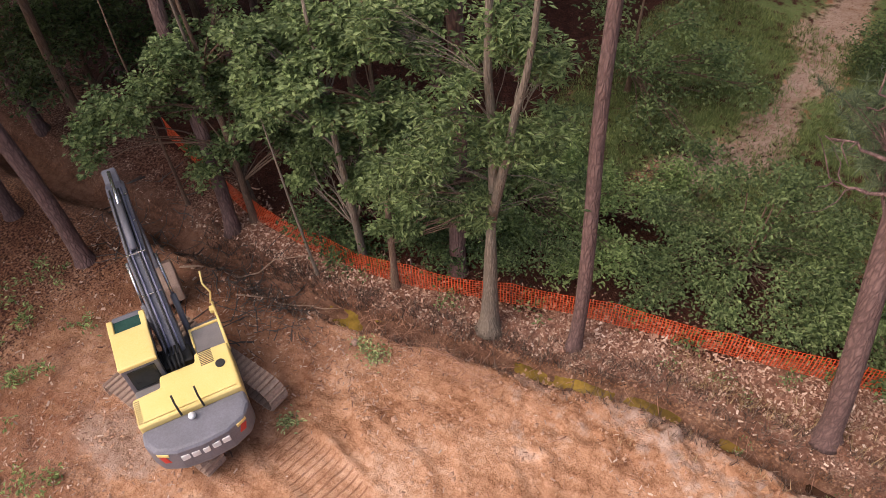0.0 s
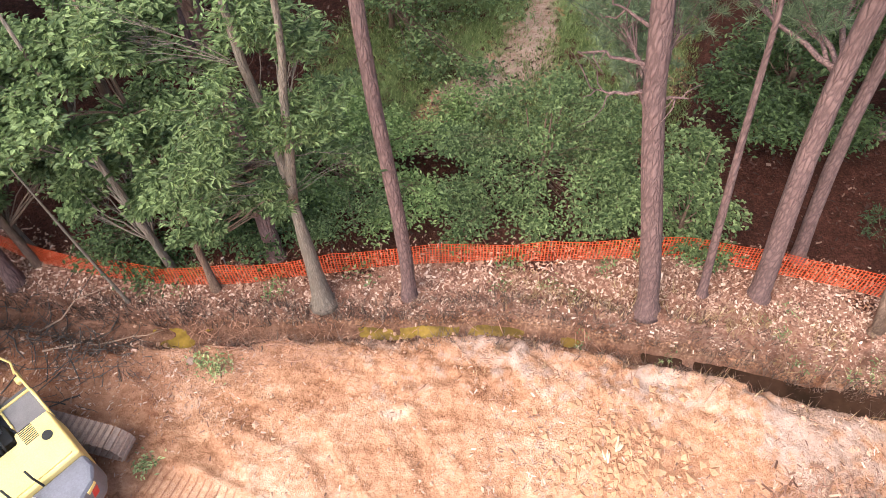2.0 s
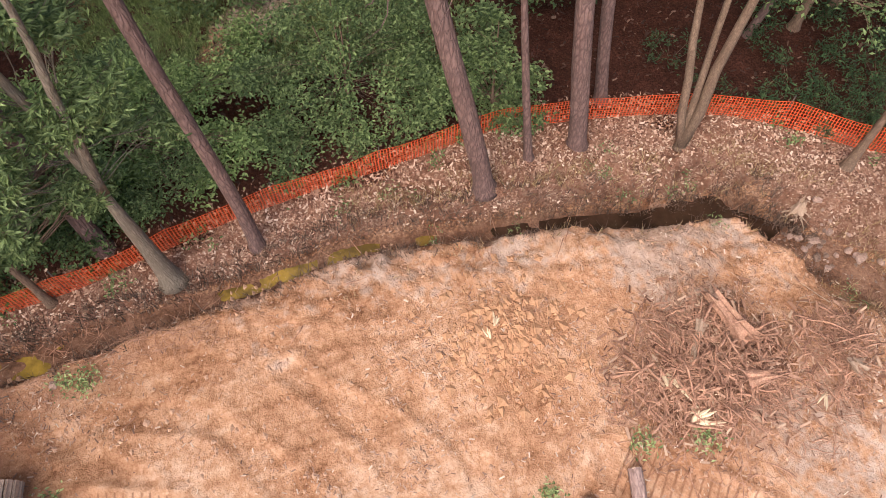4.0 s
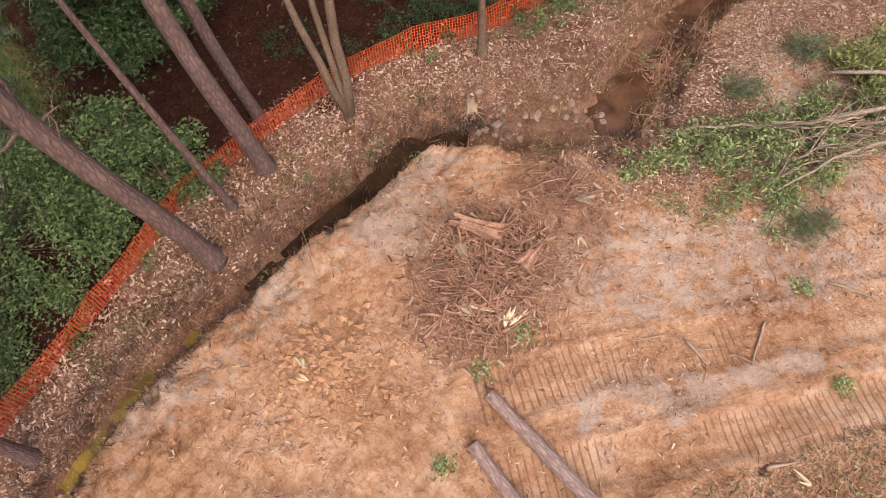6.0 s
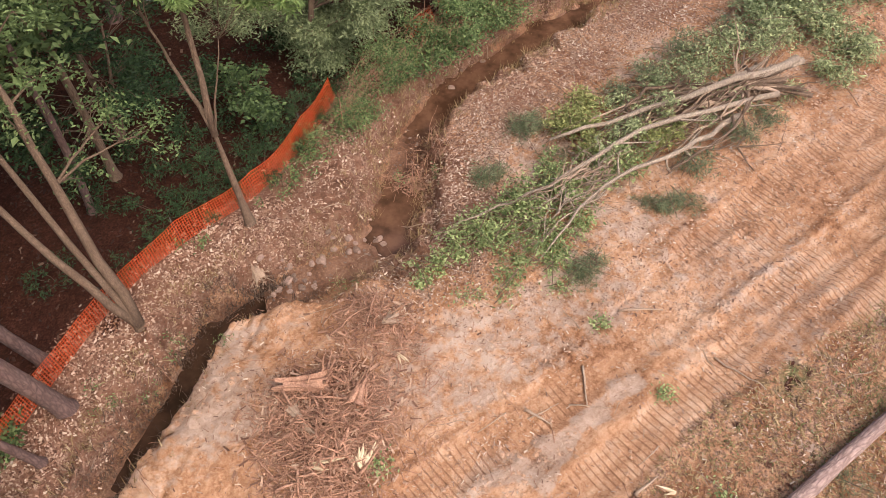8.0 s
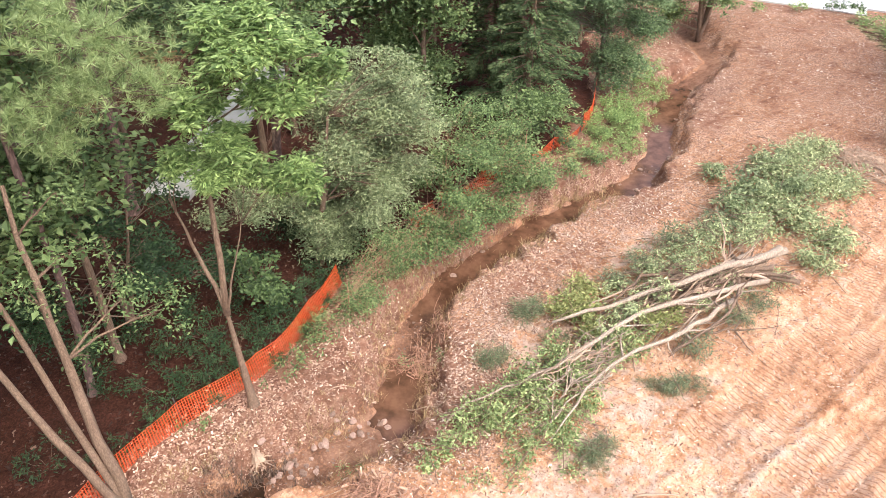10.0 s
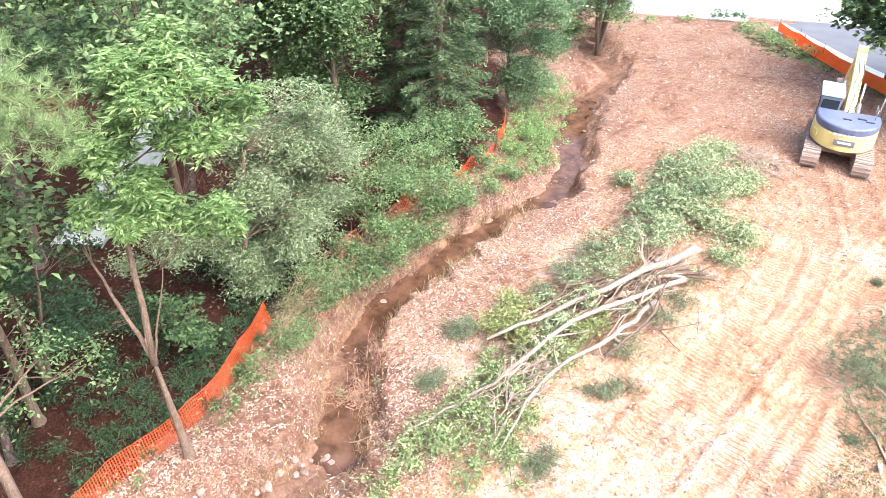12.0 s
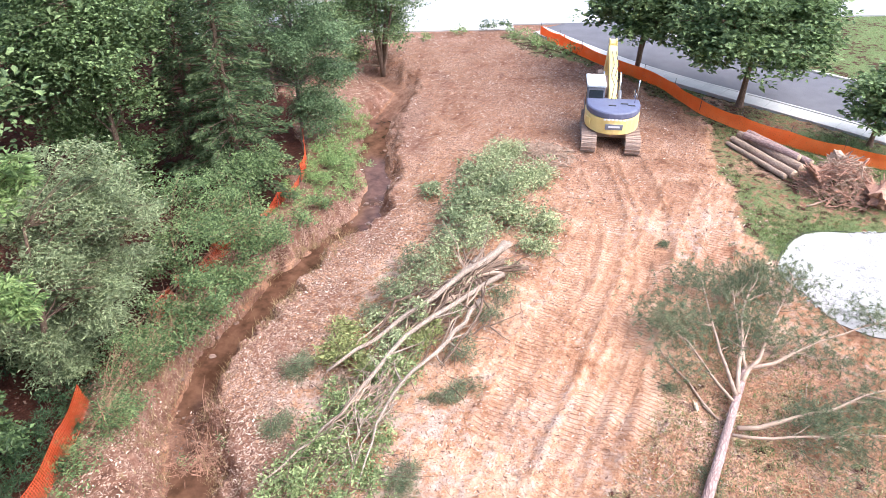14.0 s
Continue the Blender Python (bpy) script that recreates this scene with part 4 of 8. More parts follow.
def block(name, parent, material, c, s, bevel=0.02, label="", m=None, seg=2):
    bm = bmesh.new()
    box(bm, *c, *s, bevel, seg, m)
    return part(name, bm, material, parent, label)


def build_house(m, wide, deep, tall):
    house = tagged(empty("house", m), "white clapboard house with a grey shingle roof", "house")
    block("wall", house, SIDING, (0, 0, tall / 2 - 0.3), (wide, deep, tall + 0.6), 0.02)
    boards = []
    for k in range(int(tall / 0.2)):
        z = 0.1 + k * 0.2
        for (x0, y0, x1, y1, ox, oy) in ((-wide / 2, -deep / 2, wide / 2, -deep / 2, 0, -1), (wide / 2, -deep / 2, wide / 2, deep / 2, 1, 0)):
            a, b = np.array((x0 + ox * .004, y0 + oy * .004)), np.array((x1 + ox * .004, y1 + oy * .004))
            o = np.array((ox, oy)) * 0.035
            boards.append((np.array([(*(a + o), z), (*(b + o), z), (*b, z + 0.2), (*a, z + 0.2), (*a, z), (*b, z)]), np.array([(0, 1, 2, 3), (4, 5, 1, 0)])))
    hang(new("clapboard", np_mesh("clapboard", *join(boards), SIDING)), house, "overlapping white boards")
    bm = bmesh.new()
    v = [bm.verts.new(p) for p in ((-wide / 2 - .4, -deep / 2 - .4, tall), (wide / 2 + .4, -deep / 2 - .4, tall), (wide / 2 + .4, deep / 2 + .4, tall), (-wide / 2 - .4, deep / 2 + .4, tall),
                                   (-wide / 2 - .4, 0, tall + deep * .35), (wide / 2 + .4, 0, tall + deep * .35))]
    for q in ((0, 1, 5, 4), (2, 3, 4, 5), (1, 2, 5), (3, 0, 4), (0, 3, 2, 1)):
        bm.faces.new([v[k] for k in q])
    part("roof", bm, ROOFING, house)
    return house


build_house(pose(-24.0, -1.75, 0.1, 0, 0, 83), 3.8, 8.0, 5.2)

# ---- trees ----
GREY = [(-1.9, -8.6, 9.2, 1.0), (-1.3, -9.3, 8.1, 0.9), (-2.3, -8.0, 8.4, 0.8), (-1.1, -9.6, 6.5, 0.9), (-2.1, -8.3, 7.0, 0.8), (-2.5, -7.7, 6.7, 0.8), (-0.6, -10.3, 5.3, 0.8), (-2.9, -7.2, 5.4, 0.6), (-1.8, -8.6, 4.8, 0.5), (-0.9, -9.8, 9.3, 0.9), (-2.8, -7.3, 7.4, 0.6)]
SLIM_A = [(-1.3, -11.6, 8.0, 1.1), (-0.4, -12.4, 6.8, 1.0), (-1.5, -11.4, 6.3, 1.1), (-1.0, -11.9, 4.6, 0.8), (-1.5, -11.5, 2.4, 0.7), (-2.2, -10.8, 8.8, 0.9), (-2.4, -12.1, 5.0, 0.9), (-2.5, -10.5, 3.0, 0.8), (-3.4, -11.3, 3.6, 0.9), (-1.7, -12.7, 3.2, 0.8), (-2.9, -9.5, 3.2, 0.7), (-3.9, -10.0, 3.4, 0.8)]
SLIM_B = [(-0.9, -13.4, 7.9, 1.1), (-0.3, -13.9, 6.7, 1.1), (-1.7, -12.7, 8.2, 1.0), (-0.9, -13.4, 4.8, 0.7), (-0.0, -14.1, 7.5, 0.8), (-2.9, -14.4, 3.3, 1.0), (-1.8, -14.2, 4.2, 0.9), (-1.1, -14.7, 3.0, 0.8), (-3.4, -13.4, 4.2, 1.0)]
SLIM_C = [(0.1, -17.3, 5.4, 1.2), (1.5, -18.0, 5.2, 1.0), (2.4, -18.4, 4.4, 0.9), (-0.9, -16.7, 4.5, 1.1), (0.0, -17.2, 3.0, 0.8), (-1.6, -16.4, 6.8, 1.2), (0.1, -17.2, 7.0, 1.0), (-2.0, -17.2, 4.0, 1.1), (-1.0, -15.4, 4.6, 0.9), (-1.0, -17.2, 2.8, 0.9), (-2.9, -18.0, 3.4, 1.2), (-2.4, -15.6, 3.4, 1.0), (-3.4, -16.9, 5.4, 1.2)]
EDGE_DARK = [(0.5, -26.5, 3.7, 2.1), (-1.6, -26.2, 3.5, 1.8), (1.2, -26.7, 1.7, 1.0), (-3.0, -25.9, 2.2, 1.7)]
FENCE_SHRUB = [(-2.9, -12.0, 0.6, 1.0), (-1.1, -14.5, 1.2, 0.9), (-3.1, -10.9, 0.6, 1.0), (-1.5, -13.6, 0.5, 0.9), (-3.9, -9.8, 0.5, 0.8)]
SHRUB_MID = [(-5.6, -5.2, 0.8, 1.1), (-6.9, -3.8, 0.8, 1.3), (-7.6, -2.4, 1.3, 1.3), (-7.3, -5.0, 1.2, 1.0), (-7.4, -3.8, 2.7, 0.9), (-7.4, -3.6, 4.3, 0.7), (-6.8, -1.8, 0.6, 1.0), (-7.2, -6.2, 1.7, 0.7), (-6.9, -5.5, 2.0, 0.8), (-6.0, -5.9, 0.9, 0.8), (-8.2, -2.6, 2.6, 1.1), (-7.6, -1.9, 2.0, 1.0), (-7.8, -4.6, 3.2, 0.9), (-8.6, -3.6, 3.4, 0.8), (-6.3, -2.3, 1.3, 0.8), (-6.3, -4.0, 1.0, 0.9), (-8.4, -1.7, 1.2, 0.9)]
SHRUB_PINE = [(-6.8, -0.2, 3.9, 0.7), (-6.6, 0.6, 2.6, 0.9), (-6.7, 0.4, 1.1, 0.8), (-6.5, 1.4, 1.7, 0.6), (-6.8, -0.5, 2.1, 0.6), (-6.9, -1.1, 1.3, 1.0), (-7.5, 0.2, 2.4, 0.8), (-6.3, 1.0, 0.8, 0.7)]
SHRUB_SMALL = [(-4.5, -8.6, 0.9, 0.8), (-4.0, -9.3, 0.6, 0.7), (-4.9, -7.8, 1.1, 0.6)]
LAWN_TREES = [(-13.0, -12.4, 2.2, 2.0), (-14.1, -9.7, 2.2, 2.0), (-14.8, -7.8, 1.0, 1.6), (-12.0, -9.3, 0.8, 1.2), (-12.0, -7.5, 0.7, 1.0)]
BEECH = [(-12.4, 1.5, 2.0, 1.4), (-12.0, 3.0, 1.3, 1.6), (-11.9, 3.2, 3.3, 1.4), (-12.3, 1.7, 3.5, 1.0), (-11.7, 4.3, 1.4, 1.2), (-12.2, 0.8, 2.2, 1.1), (-12.6, 2.6, 4.4, 1.1), (-11.2, 2.4, 2.2, 1.2), (-12.8, 3.6, 4.4, 1.2), (-10.6, 3.2, 2.2, 0.9), (-10.4, 1.6, 2.2, 0.8)]
LAWN_SHRUB = [(-19.9, -4.4, 1.1, 1.3), (-19.4, -3.5, 1.0, 1.1), (-20.3, -4.0, 1.9, 0.9)]
MULTI = [(-6.5, 8.8, 5.4, 0.9), (-6.1, 9.5, 4.5, 0.8), (-6.9, 8.1, 7.3, 0.8), (-7.6, 7.1, 6.6, 0.8), (-7.2, 7.7, 3.9, 0.6), (-6.9, 8.2, 9.0, 0.8)]
PINE_NEAR = [(-6.9, 9.2, 12.6, 0.8), (-6.1, 10.2, 12.2, 0.9), (-5.7, 10.6, 10.9, 0.8), (-7.2, 8.8, 10.0, 0.6), (-7.4, 8.5, 10.9, 0.6), (-6.6, 9.5, 11.1, 0.8)]
ASH = [(-4.2, 12.0, 11.8, 1.2), (-3.3, 12.7, 12.2, 1.2), (-4.8, 11.4, 10.5, 1.0), (-3.3, 12.8, 10.5, 1.0), (-4.1, 12.0, 9.1, 1.0), (-4.6, 11.6, 8.2, 0.9), (-3.5, 12.6, 8.2, 0.9), (-2.6, 13.4, 11.3, 0.8), (-5.3, 11.0, 8.5, 0.7)]
WILLOW = [(-4.9, 19.1, 5.9, 1.8), (-5.4, 18.8, 2.7, 1.8), (-3.8, 19.7, 7.4, 1.4), (-6.2, 18.3, 1.4, 1.6), (-4.2, 19.4, 3.9, 1.3), (-3.1, 20.1, 5.8, 1.2)]
WOOD_EDGE = [(-8.0, 29.4, 9.1, 2.1), (-6.4, 30.0, 7.1, 2.3), (-8.0, 29.4, 5.0, 2.0), (-9.3, 28.8, 7.1, 1.5), (-5.3, 30.5, 9.0, 2.0), (-6.9, 29.8, 2.7, 1.6)]
TEAL = [(1.0, 38.2, 5.2, 2.2), (-0.0, 38.0, 6.6, 1.8), (2.1, 38.4, 3.8, 1.6), (1.3, 38.2, 1.8, 1.6), (-1.0, 37.8, 4.1, 1.9)]
FAR = [(3.6, 49.2, 3.8, 2.0), (5.5, 49.2, 3.4, 2.0), (1.7, 49.1, 3.9, 2.0), (2.3, 49.1, 1.5, 1.6), (5.2, 49.2, 4.8, 2.3)]
BANK_SHRUB = [(-2.4, 23.2, 2.7, 1.4), (-3.6, 22.8, 2.0, 1.1), (-1.2, 21.1, 0.9, 1.2), (-2.8, 20.5, 0.9, 1.3), (-0.9, 22.7, 0.7, 1.1), (-2.2, 19.4, 0.6, 0.9), (-3.4, 18.8, 0.7, 1.0), (-0.6, 24.2, 2.4, 1.2), (-1.6, 25.2, 2.9, 1.2), (-0.3, 24.0, 1.1, 1.0), (-2.9, 25.0, 3.6, 1.2), (-1.9, 22.0, 2.0, 1.1)]
BANK_BRUSH = [(0.2, 25.8, 0.6, 0.8), (-0.8, 26.2, 1.6, 0.9), (0.6, 27.2, 0.4, 0.7), (1.3, 28.3, 0.4, 0.7), (-1.9, 26.8, 3.2, 1.1), (2.1, 29.6, 0.4, 0.6)]
UNDERSTOREY = [(-8.0, 10.9, 4.2, 0.9), (-9.4, 12.2, 3.2, 1.2), (-10.8, 13.6, 2.4, 1.4), (-9.8, 10.4, 5.6, 1.1), (-11.4, 11.6, 4.6, 1.4), (-8.8, 14.2, 2.0, 1.2), (-11.8, 15.4, 3.6, 1.5), (-9.4, 8.8, 3.0, 0.9), (-12.6, 12.4, 6.4, 1.5), (-10.6, 8.4, 6.6, 1.2), (-12.0, 9.6, 2.8, 1.3)]
SHADE_SAPLING = [(-6.5, 14.4, 1.3, 0.7), (-6.1, 13.9, 1.9, 0.6), (-6.9, 14.9, 2.0, 0.7), (-6.2, 14.6, 0.7, 0.6)]
BANK_TREE = [(-1.2, 29.1, 2.7, 1.3), (-0.2, 29.4, 2.8, 1.1), (-1.7, 29.0, 0.9, 1.2), (-2.7, 27.1, 0.8, 1.3)]
WILLOW_B = [(-6.0, 20.3, 6.8, 1.7), (-5.0, 20.9, 4.8, 1.8), (-6.5, 20.0, 3.5, 1.6), (-4.7, 21.1, 2.7, 1.5), (-5.1, 19.9, 0.9, 1.5), (-7.5, 19.4, 0.9, 1.5), (-5.7, 18.4, 0.7, 1.0), (-7.3, 19.5, 3.4, 0.8), (-6.7, 18.5, 3.0, 1.1), (-7.6, 17.4, 3.0, 1.2), (-8.7, 16.2, 3.0, 1.1)]

def broken(clusters, seed, n=5, k=0.52):
    """Splits each mass of a crown into smaller uneven ones."""
    rs = np.random.RandomState(seed)
    out = []
    for x, y, z, r in clusters:
        for _ in range(n):
            d = rs.randn(3)
            d /= np.linalg.norm(d)
            d *= r * (0.45 + 0.45 * rs.rand())
            out.append((x + d[0], y + d[1], max(0.3, z + d[2] * 0.85), r * k * (0.6 + 0.7 * rs.rand())))
    return out


UNDER = [(-5.9, -10.6, 1.2, 1.3), (-4.9, -12.2, 1.0, 1.3), (-6.8, -8.6, 0.9, 1.1), (-5.0, -9.6, 0.5, 0.7), (-3.9, -13.9, 1.3, 1.3), (-6.0, -12.6, 2.0, 1.4)]


LEAF_TEAL = leafy("blue_green_leaf", (0.08, 0.13, 0.06), (0.26, 0.355, 0.17))


def crown_geo(clusters, rs, density, leaf, clump, spread, flat=0.75, droop=0.22, up=0.62, star=False):
    """The leaves of a crown; star: in rosettes that spread out from each twig's end."""
    pts = [cloud(c, max(60, int(density * c[3] ** 2)), rs, clump, spread, flat) for c in clusters]
    tips = [p[0] for p in pts]
    allp = np.concatenate([p[1] for p in pts])
    if star:
        heart = np.concatenate([np.repeat(t, len(p) // len(t), 0) for t, p in pts])
        out = (allp - heart) / (np.linalg.norm(allp - heart, axis=1)[:, None] + 1e-6)
        return tips, blades(heart + (allp - heart) * 0.45, leaf[0], leaf[1], rs, 0.45, 0.15, 0.2, out * 1.6)
    return tips, blades(allp, leaf[0], leaf[1], rs, up, droop)


def grown_tree(name, label, base, lean, radius, top, clusters, leaves, bark_m, leaf=(0.13, 0.06), density=1500, seed=1, clump=22,
               spread=0.3, bend=0.04, category="tree", twigs=0.35, extra_stems=(), group="", limb_k=1.0, star=False):
    """A tree: a tapered trunk with limbs that run to each mass of its crown, and a crown of many leaves."""
    rs = np.random.RandomState(seed)
    bx, by = base
    bz = ground_z(bx, by) - 0.08
    thing = tagged(empty(name, Matrix.Translation((bx, by, bz))), label, category, group)
    hs = np.concatenate([[0, 0.12, 0.35, 0.9], np.linspace(1.8, top, max(5, int(top / 1.4)))])
    stray = np.stack([vnoise(hs, hs * 0 + seed, 3.0, seed) - 0.5, vnoise(hs, hs * 0 + seed, 3.0, seed + 9) - 0.5], -1) * bend * top * 0.35
    stray -= stray[0]
    axis = np.stack([lean[0] * hs + stray[:, 0], lean[1] * hs + stray[:, 1], hs], -1)
    rad = radius * (1 - 0.75 * (hs / top) ** 1.1) * (1 + 0.7 * np.exp(-hs / 0.22))
    geos = [tube(axis, rad, 10, 0.12, seed)]

    def on_axis(h):
        return np.array([np.interp(h, hs, axis[:, k]) for k in range(3)]), float(np.interp(h, hs, rad))
    stems = [(axis[3:], rad[3:])]
    for (stem_lean, start, stop, k) in extra_stems:
        a, r0 = on_axis(start)
        b = np.array((stem_lean[0] * stop, stem_lean[1] * stop, stop))
        p = wander(a, b, 9, 0.05, rs)
        geos.append(tube(p, np.linspace(r0 * k, r0 * k * 0.3, 9), 8, 0.1, seed + 3))
        stems.append((p[2:], np.linspace(r0 * k, r0 * k * 0.3, 9)[2:]))
    local = [(c[0] - bx, c[1] - by, c[2] - bz, c[3]) for c in clusters]
    if local:
        tips, leaf_geo = crown_geo(local, rs, density, leaf, clump, spread, star=star)
        for c, tp in zip(local, tips):
            c = np.array(c)
            aim = c[:3] - np.array((0, 0, 0.9 + 0.35 * c[3]))
            best = min(((np.linalg.norm((q - aim) * np.array((1, 1, 0.6)), axis=1).min(), np.linalg.norm((q - aim) * np.array((1, 1, 0.6)), axis=1).argmin(), w) for w, (q, _) in enumerate(stems)))
            a, r0 = stems[best[2]][0][best[1]], float(stems[best[2]][1][best[1]])
            p = wander(a, c[:3], 7, 0.12, rs, -0.05)
            r1 = min(r0 * 0.5, 0.012 + 0.036 * c[3]) * limb_k
            geos.append(tube(p, np.linspace(r1, r1 * 0.35, 7), 6, 0.1, seed))
            for q in tp[rs.rand(len(tp)) < twigs]:
                k = rs.randint(3, 7)
                geos.append(tube(wander(p[k], q, 4, 0.15, rs), np.linspace(r1 * 0.35, 0.005, 4), 4))
        part_np("crown", leaf_geo, leaves, thing, "", False)
    part_np("trunk", join(geos), bark_m, thing)
    return thing


def pine_tree(label, base, lean, radius, top, seed, crown=True, tufts=(), low_crown=15.0, needle=NEEDLE_DARK, dead=(), shade=1.0):
    """A tall pine: a long bare plated trunk, dead stubs and a needle crown high up."""
    rs = np.random.RandomState(seed)
    bx, by = base
    bz = ground_z(bx, by) - 0.1
    thing = tagged(empty("pine_tree", Matrix.Translation((bx, by, bz))), label, "pine tree", "pines along the creek")
    hs = np.concatenate([[0, 0.15, 0.4, 0.9], np.linspace(1.8, top, 14)])
    # the lean eases off with height
    run = np.where(hs < 8, hs, 8 + (hs - 8) * 0.75)
    axis = np.stack([lean[0] * run + 0.12 * np.sin(hs * 0.5 + seed), lean[1] * run + 0.12 * np.cos(hs * 0.43 + seed), hs], -1)
    axis[:, :2] -= axis[0, :2]
    rad = radius * (1 - 0.6 * hs / top) * (1 + 0.55 * np.exp(-hs / 0.25))
    geos = [tube(axis, rad, 14, 0.08, seed)]

    def on_axis(h):
        return np.array([np.interp(h, hs, axis[:, k]) for k in range(3)])
    for h, ex, ey, ez in dead:
        a = on_axis(h)
        e = a + np.array((ex, ey, ez))
        p = wander(a, e, 8, 0.3, rs)
        geos.append(tube(p, np.linspace(0.05, 0.014, 8), 7))
        for _ in range(4):
            q = p[rs.randint(4, 8)]
            geos.append(tube(wander(q, q + rs.randn(3) * 0.4, 5, 0.3, rs), np.linspace(0.018, 0.005, 5), 5))
    places, dirs = [], []
    for c in tufts:
        c = np.array((c[0] - bx, c[1] - by, c[2] - bz, c[3]))
        a = on_axis(max(1.0, c[2] - 0.4))
        p = wander(a, c[:3], 8, 0.15, rs, 0.03)
        geos.append(tube(p, np.linspace(0.07, 0.02, 8), 6))
        q = c[:3] + rs.randn(int(80 * c[3] ** 2 + 24), 3) * c[3] * np.array((0.55, 0.55, 0.35))
        for t in q[::2]:
            geos.append(tube(wander(p[rs.randint(4, 8)], t, 4, 0.1, rs), [0.014, 0.011, 0.008, 0.006], 4))
        places.append(q)
        dirs.append(np.tile((0, 0, 0.5), (len(q), 1)))
    if places:
        part_np("foliage", needles(np.concatenate(places), rs, 50, 0.27, 0.009, np.concatenate(dirs)), needle, thing, "long green needle tufts", False)
    if crown:
        q = []
        for k in range(24):
            h = low_crown + (top - low_crown) * rs.rand()
            a = on_axis(h)
            w, ln = rs.rand() * 6.28, 1.0 + 2.6 * rs.rand() * (1.25 - (h - low_crown) / max(1, top - low_crown))
            b = a + np.array((math.cos(w) * ln, math.sin(w) * ln, 0.35 * ln))
            p = wander(a, b, 6, 0.15, rs)
            geos.append(tube(p, np.linspace(0.06, 0.02, 6), 5))
            q.append(b + rs.randn(30, 3) * np.array((0.7, 0.7, 0.45)))
            q.append(p[3] + rs.randn(12, 3) * np.array((0.5, 0.5, 0.35)))
        part_np("crown", needles(np.concatenate(q), rs, 9, 0.42 * shade, 0.035 * shade), NEEDLE_DARK, thing, "", False)
    part_np("trunk", join(geos), PINE_BARK, thing)
    return thing


pine_tree("tall straight pine trunk on the creek bank", (-2.85, -6.3), (-0.03, -0.035), 0.19, 25, 11)
pine_tree("thick leaning pine trunk with dead branches on the bank", (-4.1, 0.06), (-0.03, -0.155), 0.27, 26, 12, tufts=((-6.6, -2.1, 7.3, 0.8), (-6.0, -2.3, 7.7, 0.7), (-5.6, -1.8, 7.0, 0.6), (-7.3, -1.2, 7.4, 0.8)), dead=((7.3, 0.1, -1.1, -0.15), (7.9, 0.2, -1.4, 0.1), (8.6, 0.2, -0.9, 0.5), (7.1, 0.1, 0.6, 0.3)))
pine_tree("leaning pine trunk beside the orange fence", (-5.55, 2.85), (0.0, -0.08), 0.26, 25, 13, tufts=((-8.2, 0.9, 7.9, 0.8), (-7.9, 1.7, 7.9, 0.8), (-8.6, 2.0, 8.0, 0.8), (-7.6, -0.1, 8.0, 0.8), (-7.1, 1.3, 7.8, 0.6)))
pine_tree("pine trunk standing close behind the fence", (-7.2, 3.8), (-0.013, -0.09), 0.19, 24, 14)
pine_tree("dark pine trunk behind the orange fence", (-2.9, -10.5), (-0.07, -0.07), 0.25, 26, 15)
pine_tree("dark leaning pine trunk beside the excavator", (4.1, -19.8), (0.02, -0.10), 0.25, 26, 16)
pine_tree("dark pine trunk at the creek", (0.35, -17.2), (-0.10, -0.10), 0.22, 24, 17)
pine_tree("pine with long bright needle tufts near the fence", (-9.6, 8.8), (0.09, 0.02), 0.13, 20, 18, tufts=PINE_NEAR, needle=NEEDLE)
# some of these pines are added, with unseen crowns, to shade the wood
for k, (x, y) in enumerate(((-9.5, -17.0), (-5.0, -23.5), (1.5, -27.0), (7.5, -25.5), (-12.0, -15.0), (-9.8, 20.5), (-13.0, 6.0), (-15.5, 17.5), (11.0, -24.0), (-16, -19), (-2.5, -28.0), (4.5, -23.5), (8.0, -29.5), (-6.5, -31.0), (2.5, -32.0), (13.0, -28.5), (-8.5, -26.5), (-12.5, -23.0), (6.5, -34.0))):
    pine_tree("tall pine deep in the shaded wood", (x, y), (0.03 * (k % 3 - 1), 0.03 * (k % 2)), 0.18 + 0.02 * (k % 4), 23 + k % 4, 30 + k, low_crown=13.5, shade=1.6 if y > 3 else 1.0)

grown_tree("grey_tree", "twin-stemmed tree with smooth grey bark and narrow leaves", (-1.95, -8.55), (-0.02, -0.02), 0.26, 5.6, broken(GREY, 121, 4, 0.55), LEAF, GREY_BARK, (0.16, 0.05), 1900, 21, 12, 0.2,
           0.02, extra_stems=(((0.035, 0.018), 4.3, 13.0, 1.25), ((0.045, 0.115), 4.3, 12.0, 1.15)), limb_k=0.45, star=True)
grown_tree("slim_tree", "slim tree with a pinkish trunk and leafy crown", (-1.3, -11.6), (-0.06, -0.05), 0.11, 9.5, broken(SLIM_A, 122), LEAF, BROWN_BARK, (0.15, 0.09), 2000, 22, 14, 0.22, star=True)
grown_tree("slim_tree", "slim leaning tree with bright leafy crown", (-1.4, -13.0), (0.07, 0.04), 0.13, 9.5, broken(SLIM_B, 123), LEAF, GREY_BARK, (0.15, 0.09), 2000, 23, 14, 0.22, star=True)
grown_tree("slim_tree", "slim tree with layered leafy branches over the fence", (-0.4, -17.0), (0.03, 0.02), 0.13, 9.0, broken(SLIM_C, 124), LEAF, BROWN_BARK, (0.14, 0.085), 1600, 24, 14, 0.22, star=True)
grown_tree("slim_tree", "thin bare stem leaning over the bank", (-0.1, -13.7), (-0.02, -0.16), 0.05, 7.0, [], LEAF, GREY_BARK, seed=25)
